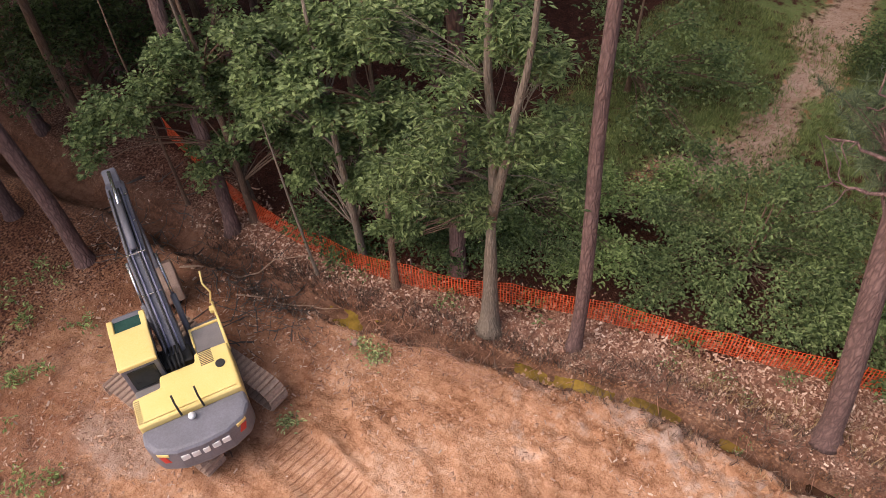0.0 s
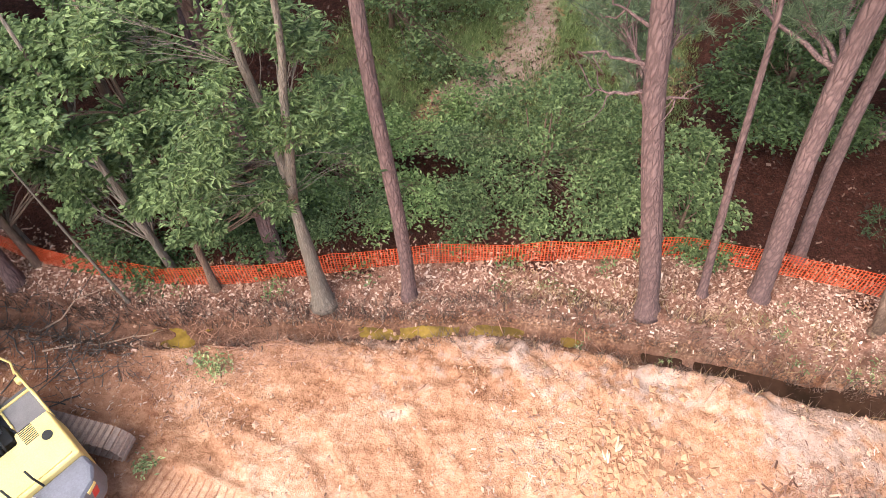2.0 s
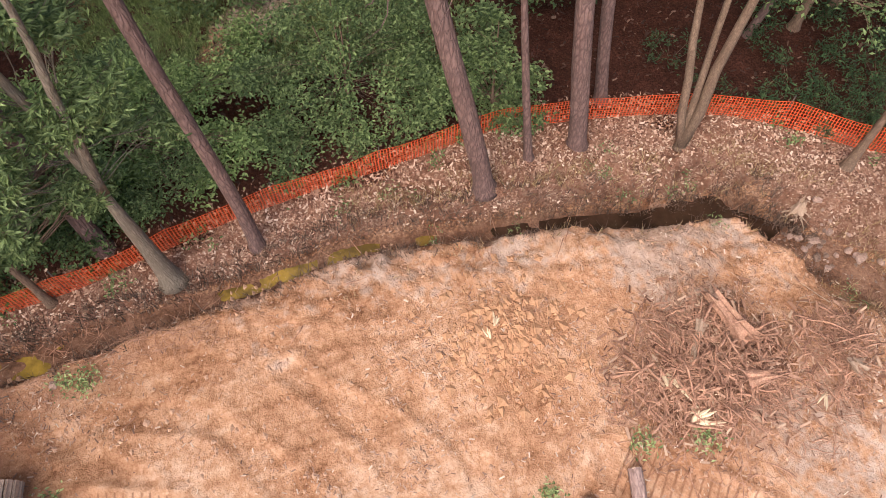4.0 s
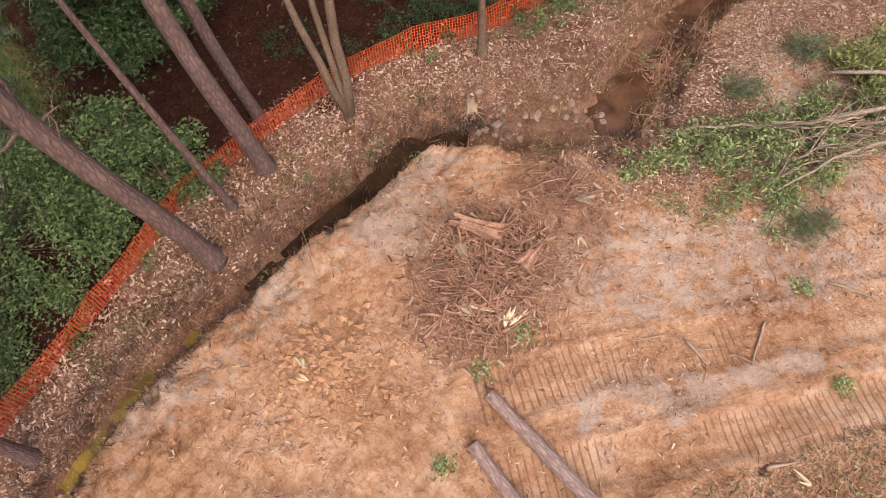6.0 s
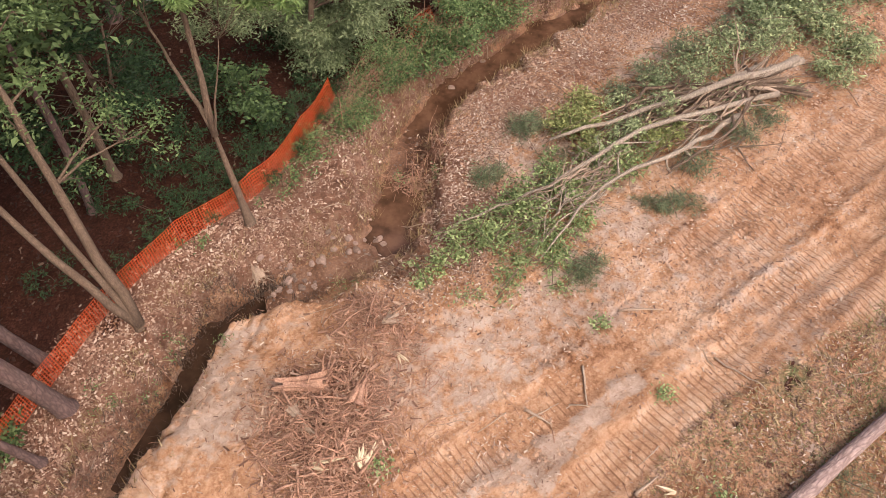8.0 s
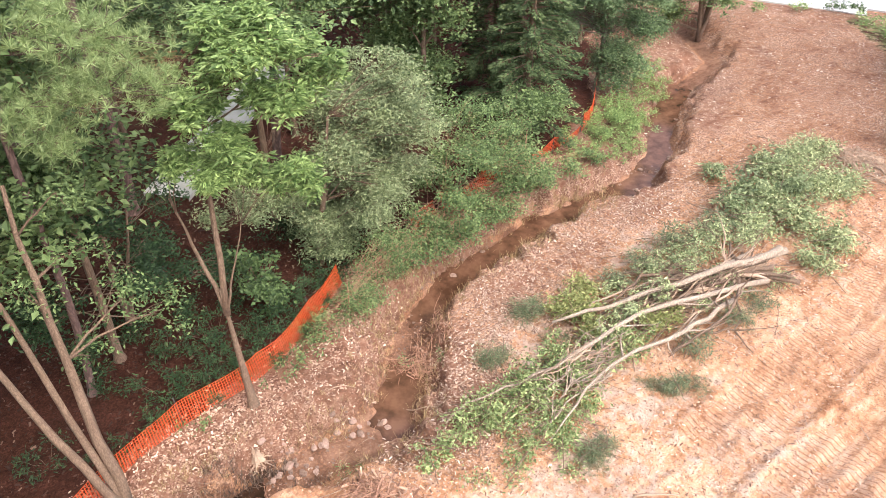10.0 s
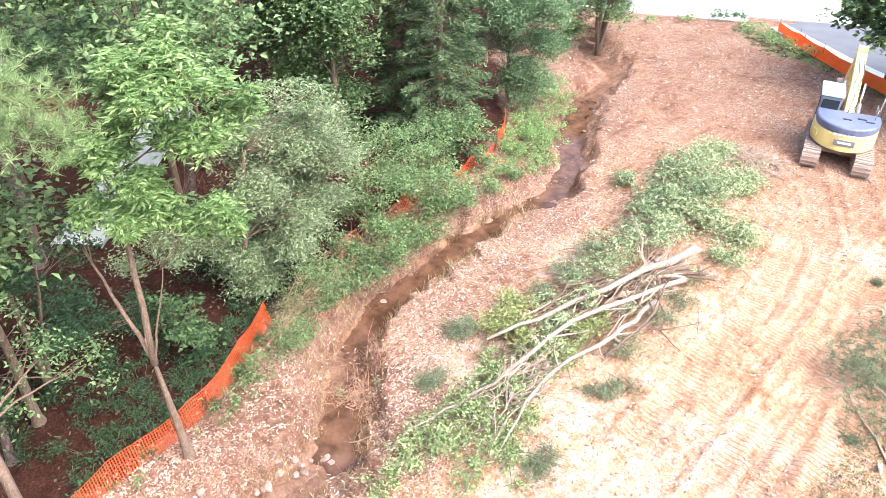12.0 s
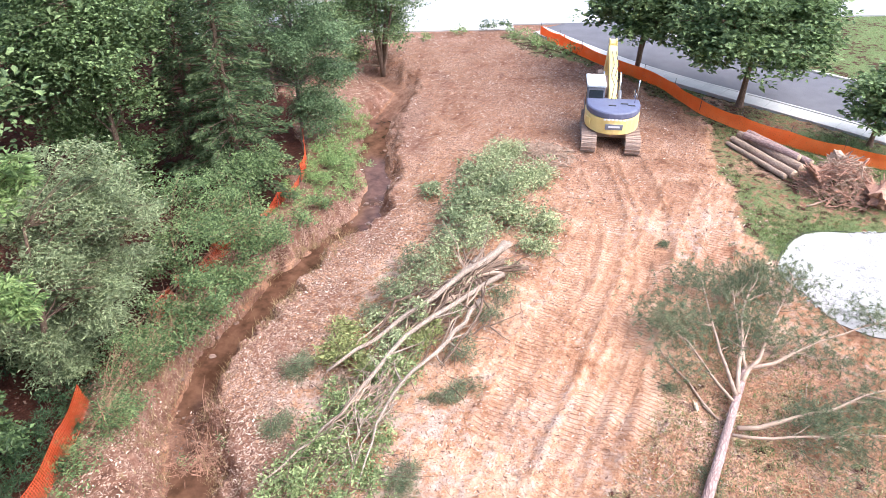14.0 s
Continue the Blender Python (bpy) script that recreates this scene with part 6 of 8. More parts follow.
def excavator_grey(m, turn, s):
    """Yellow crawler excavator with a dark grey boom and counterweight."""
    ex = tagged(empty("excavator", m @ Matrix.Scale(s, 4)), "yellow crawler excavator with dark grey boom and counterweight", "excavator")
    for x in (-1.2, 1.2):
        crawler_track(ex, x, 4.4, 0.62, 0.9)
    block("undercarriage", ex, STEEL, (0, 0, 0.62), (1.9, 1.6, 0.5), 0.08)
    below = {o.name for o in ex.children}
    prism("deck", ex, DARK_GREY, [(-1.32, -1.9), (1.32, -1.9), (1.32, 1.45), (0.5, 1.55), (-0.4, 1.2), (-1.32, 1.6)], 1.0, 1.18, 0.03)
    cw = prism("counterweight", ex, DARK_GREY, [(-1.34, -1.72), (-1.36, -2.15), (-1.15, -2.5), (-0.65, -2.72), (0, -2.78), (0.65, -2.72), (1.15, -2.5), (1.36, -2.15), (1.34, -1.72)], 1.15, 2.1, 0.14, "dark grey rounded counterweight", 3)
    for k, w in enumerate((0.17, 0.17, 0.14, 0.17, 0.17)):
        block("marking", cw, WHITE_MARK, (-0.52 + k * 0.26, -2.745 + 0.02 * abs(k - 2), 1.76), (w * 1.25, 0.11, 0.22), 0.03, "white lettering shape")
    for x in (-1, 1):
        t = Matrix.Rotation(x * 0.52, 4, "Z")
        block("warning_plate", cw, YELLOW, (x * 1.0, -2.545, 1.95), (0.3, 0.05, 0.12), 0.01, "yellow warning plate", t)
        block("reflector", cw, RED_REFLECT, (x * 1.0, -2.545, 1.72), (0.2, 0.05, 0.3), 0.02, "red reflector", t @ Matrix.Rotation(x * 0.3, 4, "Y"))
    hood = prism("engine_hood", ex, YELLOW, [(-1.34, -1.72), (1.34, -1.72), (1.36, -0.15), (0.45, -0.12), (0.4, -0.4), (-0.55, -0.4), (-0.6, -0.75), (-1.34, -0.8)], 1.18, 2.24, 0.09, "bright yellow engine hood", 3)
    for k in range(9):
        block("vent_slat", hood, BLACK, (0.72, -0.62 + k * 0.055, 2.243), (0.36, 0.022, 0.012), 0.0)
    for k in range(12):
        block("vent_slat", hood, BLACK, (-1.24, -1.6 + k * 0.062, 2.235), (0.14, 0.026, 0.012), 0.0)
    bm = bmesh.new()
    bmesh.ops.create_cone(bm, cap_ends=True, segments=18, radius1=0.13, radius2=0.13, depth=0.03, matrix=Matrix.Translation((1.02, -0.78, 2.25)))
    part("exhaust_opening", bm, BLACK, hood, "black round exhaust opening")
    block("hood_rail", hood, YELLOW, (0, -1.6, 2.26), (2.4, 0.06, 0.06), 0.02)
    for x in (-0.28, 0.3):
        pipe("aerial", ex, BLACK, [(x, -1.78, 2.15), (x - 0.03, -1.68, 2.55), (x - 0.02, -1.6, 2.85)], 0.028)
    bm = bmesh.new()
    bmesh.ops.create_uvsphere(bm, u_segments=12, v_segments=8, radius=0.1, matrix=Matrix.Translation((-0.05, -1.95, 2.2)))
    part("beacon", bm, WHITE_MARK, ex, "white round beacon")
    # cab
    cab = prism("cab", ex, DARK_GREY, [(-1.34, -0.25), (-0.38, -0.25), (-0.38, 1.35), (-0.5, 1.62), (-1.22, 1.62), (-1.34, 1.35)], 1.1, 2.8, 0.06, "operator cab")
    prism("roof", cab, YELLOW, [(-1.36, -0.3), (-0.36, -0.3), (-0.36, 0.95), (-1.36, 0.95)], 2.78, 2.93, 0.05, "yellow cab roof")
    for x in (-1.29, -0.43):
        block("roof_arm", cab, YELLOW, (x, 1.15, 2.85), (0.16, 0.6, 0.12), 0.04)
    block("roof_hatch", cab, GREEN_GLASS, (-0.86, 1.15, 2.82), (0.7, 0.48, 0.05), 0.02, "green tinted hatch")
    block("windscreen", cab, GLASS_DARK, (-0.86, 1.6, 2.05), (0.74, 0.06, 1.1), 0.02, "dark glass")
    block("side_window", cab, GLASS_DARK, (-1.34, 0.5, 2.1), (0.04, 1.2, 0.9), 0.02, "dark glass")
    block("side_window", cab, GLASS_DARK, (-0.385, 0.5, 2.1), (0.04, 1.2, 0.9), 0.02, "dark glass")
    block("rear_window", cab, GLASS_DARK, (-0.86, -0.25, 2.25), (0.72, 0.05, 0.8), 0.02, "dark glass")
    # steps and boxes beside the boom
    box_p = block("tool_box", ex, GREY_PLATE, (0.92, 0.4, 1.55), (0.82, 1.0, 0.75), 0.04, "grey non-slip deck box")
    block("tool_box_front", ex, GREY_PLATE, (0.92, 1.15, 1.35), (0.82, 0.5, 0.36), 0.03, "grey non-slip step")
    block("box_edge", box_p, YELLOW, (0.92, 0.92, 1.93), (0.86, 0.07, 0.07), 0.02)
    block("box_edge", box_p, YELLOW, (1.34, 0.35, 1.9), (0.08, 1.1, 0.12), 0.02)
    block("box_edge", box_p, YELLOW, (0.5, 0.6, 1.75), (0.06, 0.7, 0.45), 0.02)
    pipe("handrail", ex, YELLOW, [(1.36, -0.1, 2.1), (1.37, 0.4, 2.35), (1.36, 1.0, 2.35), (1.36, 1.4, 2.2), (1.3, 1.5, 1.5)], 0.035)
    pipe("handrail", ex, YELLOW, [(1.3, 1.42, 2.15), (1.42, 1.6, 2.4), (1.3, 1.75, 2.7), (1.36, 2.0, 2.95)], 0.03)
    block("mirror", ex, YELLOW, (1.3, 1.05, 2.3), (0.16, 0.2, 0.14), 0.04)
    block("filler", ex, GREY_PLATE, (-0.95, -0.55, 1.5), (0.7, 0.5, 0.7), 0.05, "grey deck behind the cab")
    # boom, arm and bucket
    side_plate("boom", ex, DARK_GREY, [(0.25, 1.55), (0.75, 1.5), (2.6, 3.2), (5.4, 3.85), (5.5, 4.15), (5.2, 4.2), (2.4, 3.85), (0.35, 2.05)], -0.25, 0.28, 0.03, "dark grey boom")
    hydraulic(ex, (-0.42, 1.0, 1.25), (-0.38, 2.9, 3.35), 0.09)
    hydraulic(ex, (0.46, 1.0, 1.25), (0.42, 2.9, 3.35), 0.09)
    hydraulic(ex, (0.02, 2.6, 4.05), (0.02, 5.5, 4.55), 0.10)
    for k, x in enumerate((-0.16, -0.08, 0.11, 0.19)):
        pipe("hose", ex, BLUE_GREY if k % 2 else BLACK, [(x, 0.3, 2.1), (x, 0.7, 2.5), (x, 2.4, 3.93), (x, 3.6, 4.08), (x * 0.9, 5.0, 4.28)], 0.028)
    for q, (y, z) in enumerate(((1.6, 3.2), (2.5, 3.95), (3.7, 4.05), (4.7, 4.22))):
        block("hose_clamp", ex, CHROME, (0.02, y, z), (0.52, 0.05, 0.06), 0.01)
    block("boom_foot", ex, BLACK, (0.0, 0.25, 1.55), (0.75, 0.6, 0.8), 0.06, "dark boom foot and hoses")
    for k in range(4):
        pipe("hose", ex, BLACK, [(-0.2 + k * 0.1, -0.3, 1.9), (-0.22 + k * 0.12, 0.0, 2.25), (-0.16 + k * 0.1, 0.4, 2.2)], 0.035)
    side_plate("arm", ex, DARK_GREY, [(5.2, 4.35), (5.75, 4.5), (5.55, 3.6), (4.55, 1.3), (4.25, 1.4), (5.05, 3.4)], -0.19, 0.21, 0.03, "dark grey arm")
    side_plate("bucket", ex, STEEL, [(4.3, 1.45), (4.6, 1.3), (4.75, 0.7), (4.4, 0.2), (3.8, 0.1), (3.45, 0.5), (3.6, 1.0)], -0.55, 0.57, 0.03, "worn steel bucket")
    placed_under(ex, Matrix.Rotation(radians(turn), 4, "Z"), below)
    return ex


def excavator_round(m, turn, s):
    """Short-tailed yellow excavator with a blue-grey band and a yellow boom."""
    ex = tagged(empty("excavator", m @ Matrix.Scale(s, 4)), "yellow short-tail excavator with blue-grey band and raised boom", "excavator")
    for x in (-1.14, 1.14):
        crawler_track(ex, x, 4.1, 0.78, 0.86)
    block("undercarriage", ex, STEEL, (0, 0, 0.62), (1.7, 1.6, 0.45), 0.1)
    below = {o.name for o in ex.children}
    rear = [(1.42 * math.cos(w), -0.25 + 1.5 * math.sin(w)) for w in np.linspace(math.pi, 2 * math.pi, 15)]
    prism("counterweight", ex, YELLOW, rear + [(1.42, 0.3), (-1.42, 0.3)], 0.98, 1.82, 0.09, "yellow rounded counterweight", 3)
    prism("engine_cover", ex, BLUE_GREY, [(x * 0.995, y * 0.995) for x, y in rear] + [(1.4, 0.35), (-1.4, 0.35)], 1.824, 2.2, 0.12, "blue-grey engine cover", 3)
    prism("deck", ex, DARK_GREY, [(-1.4, 0.35), (1.4, 0.35), (1.35, 1.5), (-1.35, 1.5)], 1.0, 1.3, 0.04)
    plate = prism("badge", ex, DARK_GREY, [(-0.45, -1.78), (0.45, -1.78), (0.45, -1.70), (-0.45, -1.70)], 1.3, 1.6, 0.02, "dark maker's plate shape")
    block("badge_mark", plate, WHITE_MARK, (0, -1.785, 1.47), (0.6, 0.02, 0.1), 0.01, "white lettering shape")
    for k in range(6):
        block("marking", ex, WHITE_MARK, (-0.5 + k * 0.2, -1.755 + 0.01 * abs(k - 2.5), 1.84), (0.14, 0.03, 0.09), 0.01, "white lettering shape")
    block("warning_plate", ex, YELLOW, (-1.3, -0.95, 1.45), (0.06, 0.4, 0.35), 0.02, "", Matrix.Rotation(0.5, 4, "Z"))
    for x, y in ((-0.1, -0.7), (0.55, -0.4), (0.9, -0.6)):
        block("cover_latch", ex, BLACK, (x, y, 2.2), (0.4, 0.12, 0.06), 0.02)
    pipe("handrail", ex, CHROME, [(1.1, -0.2, 2.15), (1.1, -0.2, 2.7), (1.1, 0.3, 2.75), (1.1, 0.3, 2.2)], 0.025)
    pipe("handrail", ex, CHROME, [(1.3, 0.5, 2.0), (1.3, 0.5, 3.2)], 0.025)
    cab = prism("cab", ex, DARK_GREY, [(-1.4, 0.25), (-0.45, 0.25), (-0.45, 1.75), (-1.4, 1.75)], 1.25, 2.8, 0.08, "dark operator cab")
    prism("roof", cab, WHITE_ROOF, [(-1.44, 0.2), (-0.41, 0.2), (-0.41, 1.8), (-1.44, 1.8)], 2.8, 2.98, 0.07, "white cab roof")
    block("rear_window", cab, GLASS_DARK, (-0.92, 0.235, 2.4), (0.75, 0.05, 0.5), 0.03, "dark glass")
    block("side_window", cab, GLASS_DARK, (-1.4, 1.0, 2.2), (0.05, 1.2, 0.9), 0.03, "dark glass")
    block("decal", cab, WHITE_MARK, (-0.9, 0.225, 1.95), (0.25, 0.04, 0.16), 0.01, "white decal shape")
    side_plate("boom", ex, YELLOW, [(0.1, 1.5), (0.7, 1.5), (2.0, 2.75), (3.6, 3.75), (3.7, 4.05), (3.3, 4.1), (1.5, 3.25), (0.2, 2.2)], -0.23, 0.21, 0.04, "yellow boom")
    hydraulic(ex, (-0.48, 0.7, 1.2), (-0.46, 1.9, 3.1), 0.1)
    hydraulic(ex, (0.46, 0.7, 1.2), (0.44, 1.9, 3.1), 0.1)
    for x in (-0.1, 0.12):
        pipe("hose", ex, BLACK, [(x, 0.1, 2.1), (x + 0.1, 0.5, 2.9), (x - 0.05, 1.2, 3.15), (x + 0.12, 1.9, 3.5), (x, 2.8, 3.95)], 0.018)
    for x in (-0.2, 0.16):
        block("boom_ear", ex, YELLOW, (x, 3.5, 4.15), (0.09, 0.4, 0.45), 0.04)
    side_plate("arm", ex, YELLOW, [(3.3, 4.2), (3.7, 4.35), (5.4, 2.0), (5.3, 1.7), (5.0, 1.7), (3.4, 3.6)], -0.18, 0.16, 0.03)
    side_plate("bucket", ex, STEEL, [(5.0, 1.8), (5.5, 1.9), (6.0, 1.2), (5.7, 0.6), (5.0, 0.5), (4.7, 1.0)], -0.5, 0.5, 0.03, "worn steel bucket")
    placed_under(ex, Matrix.Rotation(radians(turn), 4, "Z"), below)
    return ex


excavator_grey(pose(4.85, -12.95, ground_z(4.85, -12.95) + 0.02, 0, 0, 184), -27, 0.9)
excavator_round(pose(18.5, 37.1, ground_z(18.4, 37.1) + 0.02, 0, 0, -12), 2, 1.08)


# ---- felled timber ----
def felled_log(label, a, b, r0, r1, seed, group="", bark_m=None, knots=3, lift=0.0, ends=CUT_WOOD):
    """A cut length of trunk: rough bark, knots and pale sawn ends."""
    rs = np.random.RandomState(seed)
    za, zb = ground_z(*a) + r0 * 0.85 + lift, ground_z(*b) + r1 * 0.85 + lift
    p0, p1 = np.array((*a, za)), np.array((*b, zb))
    thing = tagged(empty("log", Matrix.Translation(p0)), label, "log", group)
    turn = (Vector(p1 - p0)).to_track_quat("Z", "X").to_matrix().to_4x4()
    length = float(np.linalg.norm(p1 - p0))
    pts = wander((0, 0, 0), (0, 0, length), 12, 0.015, rs)
    geos = [tube(pts, np.linspace(r0, r1, 12), 14, 0.09, seed, caps=False)]
    for _ in range(knots):
        k = rs.randint(2, 10)
        w = rs.rand() * 6.28
        geos.append(tube([pts[k], pts[k] + np.array((math.cos(w), math.sin(w), 0.15)) * r0 * 1.25], [r0 * 0.3, r0 * 0.22], 7))
    part_np("bark", join(geos), bark_m or LOG_BARK, thing).matrix_basis = turn
    for q, r, sgn in ((pts[0], r0, -1), (pts[-1], r1, 1)):
        up = np.array((0, 0, 1.0)) * sgn
        part_np("sawn_end", tube([q - up * 0.03, q + up * 0.004], [r * 0.97, r * 0.955], 14, 0.05, seed), ends, thing, "pale sawn end").matrix_basis = turn
    return thing


felled_log("sawn pine log lying across wheel tracks", (3.62, 3.05), (7.5, 3.05), 0.17, 0.2, 201, "pine logs on the clay")
felled_log("shorter split pine log on bare clay", (4.25, 1.9), (6.9, 1.62), 0.17, 0.19, 202, "pine logs on the clay")
felled_log("thin log on top of the log stack", (25.3, 36.0), (26.7, 31.5), 0.13, 0.16, 203, "stacked logs", STACK_BARK)
felled_log("pale log at the front of the stack", (25.75, 36.4), (27.15, 31.5), 0.2, 0.26, 204, "stacked logs", STACK_BARK)
felled_log("thick brown log in the stack", (26.3, 36.8), (27.9, 32.2), 0.24, 0.26, 205, "stacked logs", STACK_BARK)
felled_log("dark log lying on two others", (26.2, 36.0), (28.0, 32.9), 0.2, 0.22, 206, "stacked logs", LOG_BARK, lift=0.42)
felled_log("log at the back of the stack", (26.9, 37.0), (28.8, 32.9), 0.22, 0.22, 207, "stacked logs", LOG_BARK)


def branch_fan(a, b, r, rs, count, length, spread=0.6):
    """A bough from a to b with side branches, as one geometry, and the tips of all."""
    p = wander(a, b, 10, 0.1, rs)
    geos, tips = [tube(p, np.linspace(r, r * 0.25, 10), 7, 0.08)], [p[-1]]
    ax = (p[-1] - p[0]) / np.linalg.norm(p[-1] - p[0])
    for _ in range(count):
        k = rs.randint(3, 10)
        d = ax + rs.randn(3) * spread
        d[2] *= 0.35
        q = p[k] + d / np.linalg.norm(d) * length * (0.5 + 0.8 * rs.rand())
        q[2] = max(q[2], p[k][2] - 0.25)
        w = wander(p[k], q, 6, 0.15, rs)
        geos.append(tube(w, np.linspace(r * 0.35, 0.006, 6), 5))
        tips += [w[-1], w[4], w[3]]
    return geos, tips


def fallen_pine():
    rs = np.random.RandomState(301)
    a, b = np.array((11.05, 4.78)), np.array((18.6, 17.0))
    base = Vector((*a, ground_z(*a)))
    thing = tagged(empty("fallen_pine", Matrix.Translation(base)), "felled pine with its needled top still on", "fallen tree")
    n = 26
    pts = wander((*a, 0), (*b, 0), n, 0.012, rs)
    rad = np.linspace(0.235, 0.12, n)
    pts[:, 2] = height(pts[:, 0], pts[:, 1]) * 0.5 + rad * 0.9 + 0.05 + np.linspace(0, 0.25, n)
    turn = Vector(pts[-1] - pts[0]).to_track_quat("Z", "X").to_matrix()
    local = (pts - np.array(base)) @ np.array(turn)
    part_np("trunk", tube(local, rad, 14, 0.08, 5, caps=False), LOG_BARK, thing, "purplish brown scaly trunk").matrix_basis = turn.to_4x4()
    part_np("sawn_end", tube([local[0] + (0, 0, 0.02), local[0] - (0, 0, 0.006)], [0.228, 0.222], 14, 0.05), CUT_WOOD, thing, "pale sawn butt").matrix_basis = turn.to_4x4()
    tufts, dirs = [], []
    boughs = [((17.7, 15.6, .5), (18.6, 21.8, .9), .08), ((17.8, 15.7, .5), (20.9, 22.3, 1.0), .09), ((18.2, 16.3, .5), (22.4, 21.6, .9), .09), ((18.5, 16.9, .5), (24.4, 18.8, .8), .08),
              ((17.2, 14.2, .4), (23.4, 15.6, .7), .09), ((17.6, 15.2, .4), (16.3, 19.6, .7), .06), ((18.6, 17.0, .5), (19.6, 21.0, .9), .07), ((16.9, 13.9, .4), (22.8, 13.4, .5), .06)]
    for p, q, r in boughs:
        p, q = np.array(p), np.array(q)
        p[2] += ground_z(p[0], p[1])
        q[2] += ground_z(q[0], q[1])
        geos, tips = branch_fan(p, q, r, rs, 9, 1.5)
        part_np("bough", (lambda g: (g[0] - np.array(base), g[1]))(join(geos)), DEAD_WOOD, thing, "bare greyish bough")
        t = np.array(tips)
        t = np.repeat(t, 15, 0) + rs.randn(len(t) * 15, 3) * np.array((0.45, 0.45, 0.12))
        t[:, 2] = np.maximum(t[:, 2], height(t[:, 0], t[:, 1]) + 0.08)
        tufts.append(t)
    t = np.concatenate(tufts) - np.array(base)
    part_np("foliage", needles(t, rs, 18, 0.22, 0.008), NEEDLE_DULL, thing, "dull grey green needles", False)


NEEDLE_DULL = leafy("dull_pine_needle", (0.09, 0.105, 0.055), (0.26, 0.29, 0.16), 0.7, 0.2)
fallen_pine()


def litter_boughs(label, spots, seed, leaf_m, kind):
    """Cut sprays lying on the ground, one thing each."""
    for k, (x, y, r) in enumerate(spots):
        rs = np.random.RandomState(seed + k)
        z = ground_z(x, y)
        thing = tagged(empty("cut_spray", Matrix.Translation((x, y, z))), label, "cut branch", kind)
        w = rs.rand() * 6.28
        geos, tips = branch_fan((0, 0, 0.05), (math.cos(w) * r, math.sin(w) * r, 0.08), 0.016, rs, 8, r * 0.7)
        part_np("stem", join(geos), BROWN_BARK, thing)["kind"] = "stuff"
        t = np.repeat(np.array(tips), 4, 0)
        t = t + rs.randn(len(t), 3) * np.array((0.32, 0.32, 0.08)) * r
        t[:, 2] = np.abs(t[:, 2]) + 0.03
        if leaf_m in (NEEDLE, NEEDLE_DARK):
            part_np("foliage", needles(t, rs, 9, 0.18, 0.005), NEEDLE_DULL, thing, "", False)
        else:
            part_np("foliage", blades(t + rs.randn(len(t), 3) * np.array((0.12, 0.12, 0.03)), 0.11, 0.05, rs, 0.7, 0.05), leaf_m, thing, "", False)


litter_boughs("dull green pine spray on the ground", [(6.4, 13.2, .7), (4.1, 17.9, .8), (3.4, 15.6, .5), (8.4, 16.4, .8), (7.6, 16.9, .6), (11.3, 6.4, .7), (13.4, 6.6, 1.1), (13.9, 8.0, 1.0), (15.0, 9.2, 1.0), (12.4, 4.4, 1.1),
                                                       (13.6, 5.6, 1.0), (9.9, 6.3, .5), (15.8, 11.0, 1.0), (16.2, 13.0, .8), (9.8, 4.6, .5), (20.1, 14.3, .9), (21.4, 12.9, .8), (18.4, 11.0, 1.0), (17.4, 9.4, 1.1), (19.4, 12.4, 1.1), (16.4, 8.0, 1.0), (20.8, 16.4, 1.2), (19.2, 9.4, 1.0), (15.2, 6.4, 1.0), (18.2, 26.0, .3), (21.9, 24.0, .6), (15.4, 16.9, .5)], 400, NEEDLE_DARK, "pine sprays")
litter_boughs("small leafy cut branch on the clay", [(3.4, 11.2, .6), (4.0, 10.7, .6), (5.2, 11.9, .5), (2.9, 12.4, .6), (2.9, 3.7, .35), (2.85, 5.0, .28), (4.0, 1.2, .22), (9.2, 9.8, .2),
                                                       (9.6, 3.4, .4), (11.5, 8.0, .45), (1.2, -10.0, .35), (1.0, -11.0, .3), (7.0, 11.2, .2), (3.6, -10.8, .25)], 500, FRESH_LEAF, "leafy cut branches")


# ---- the brush pile ----
def brush_limb(label, pts, r0, r1, seed, material, twigs=6):
    rs = np.random.RandomState(seed)
    p = np.array(pts, float)
    s = np.linspace(0, len(p) - 1, 16)
    q = np.stack([np.interp(s, np.arange(len(p)), p[:, k]) for k in range(3)], -1)
    q[:, 2] += height(q[:, 0], q[:, 1]) * 0.6
    q += rs.randn(*q.shape) * 0.045
    u = np.linspace(0, 1, 16)
    for axis in (0, 1, 2):
        q[:, axis] += (0.22, 0.22, 0.10)[axis] * np.sin(u * (5 + 5 * rs.rand()) + 6 * rs.rand())
    base = q[0].copy()
    thing = tagged(empty("limb", Matrix.Translation(base)), label, "branch", "limbs of the brush pile")
    q -= base
    part_np("stem", tube(q, np.linspace(r0, r1, 16), 9, 0.12, seed), material, thing)
    for _ in range(twigs):
        k = rs.randint(3, 15)
        d = q[min(k + 1, 15)] - q[k - 1]
        d = d / np.linalg.norm(d) + rs.randn(3) * 0.5
        e = q[k] + d * (0.5 + 0.8 * rs.rand())
        part_np("twig", tube(wander(q[k], e, 6, 0.15, rs), np.linspace(min(r1 * 0.8, 0.05), 0.006, 6), 5), material, thing)


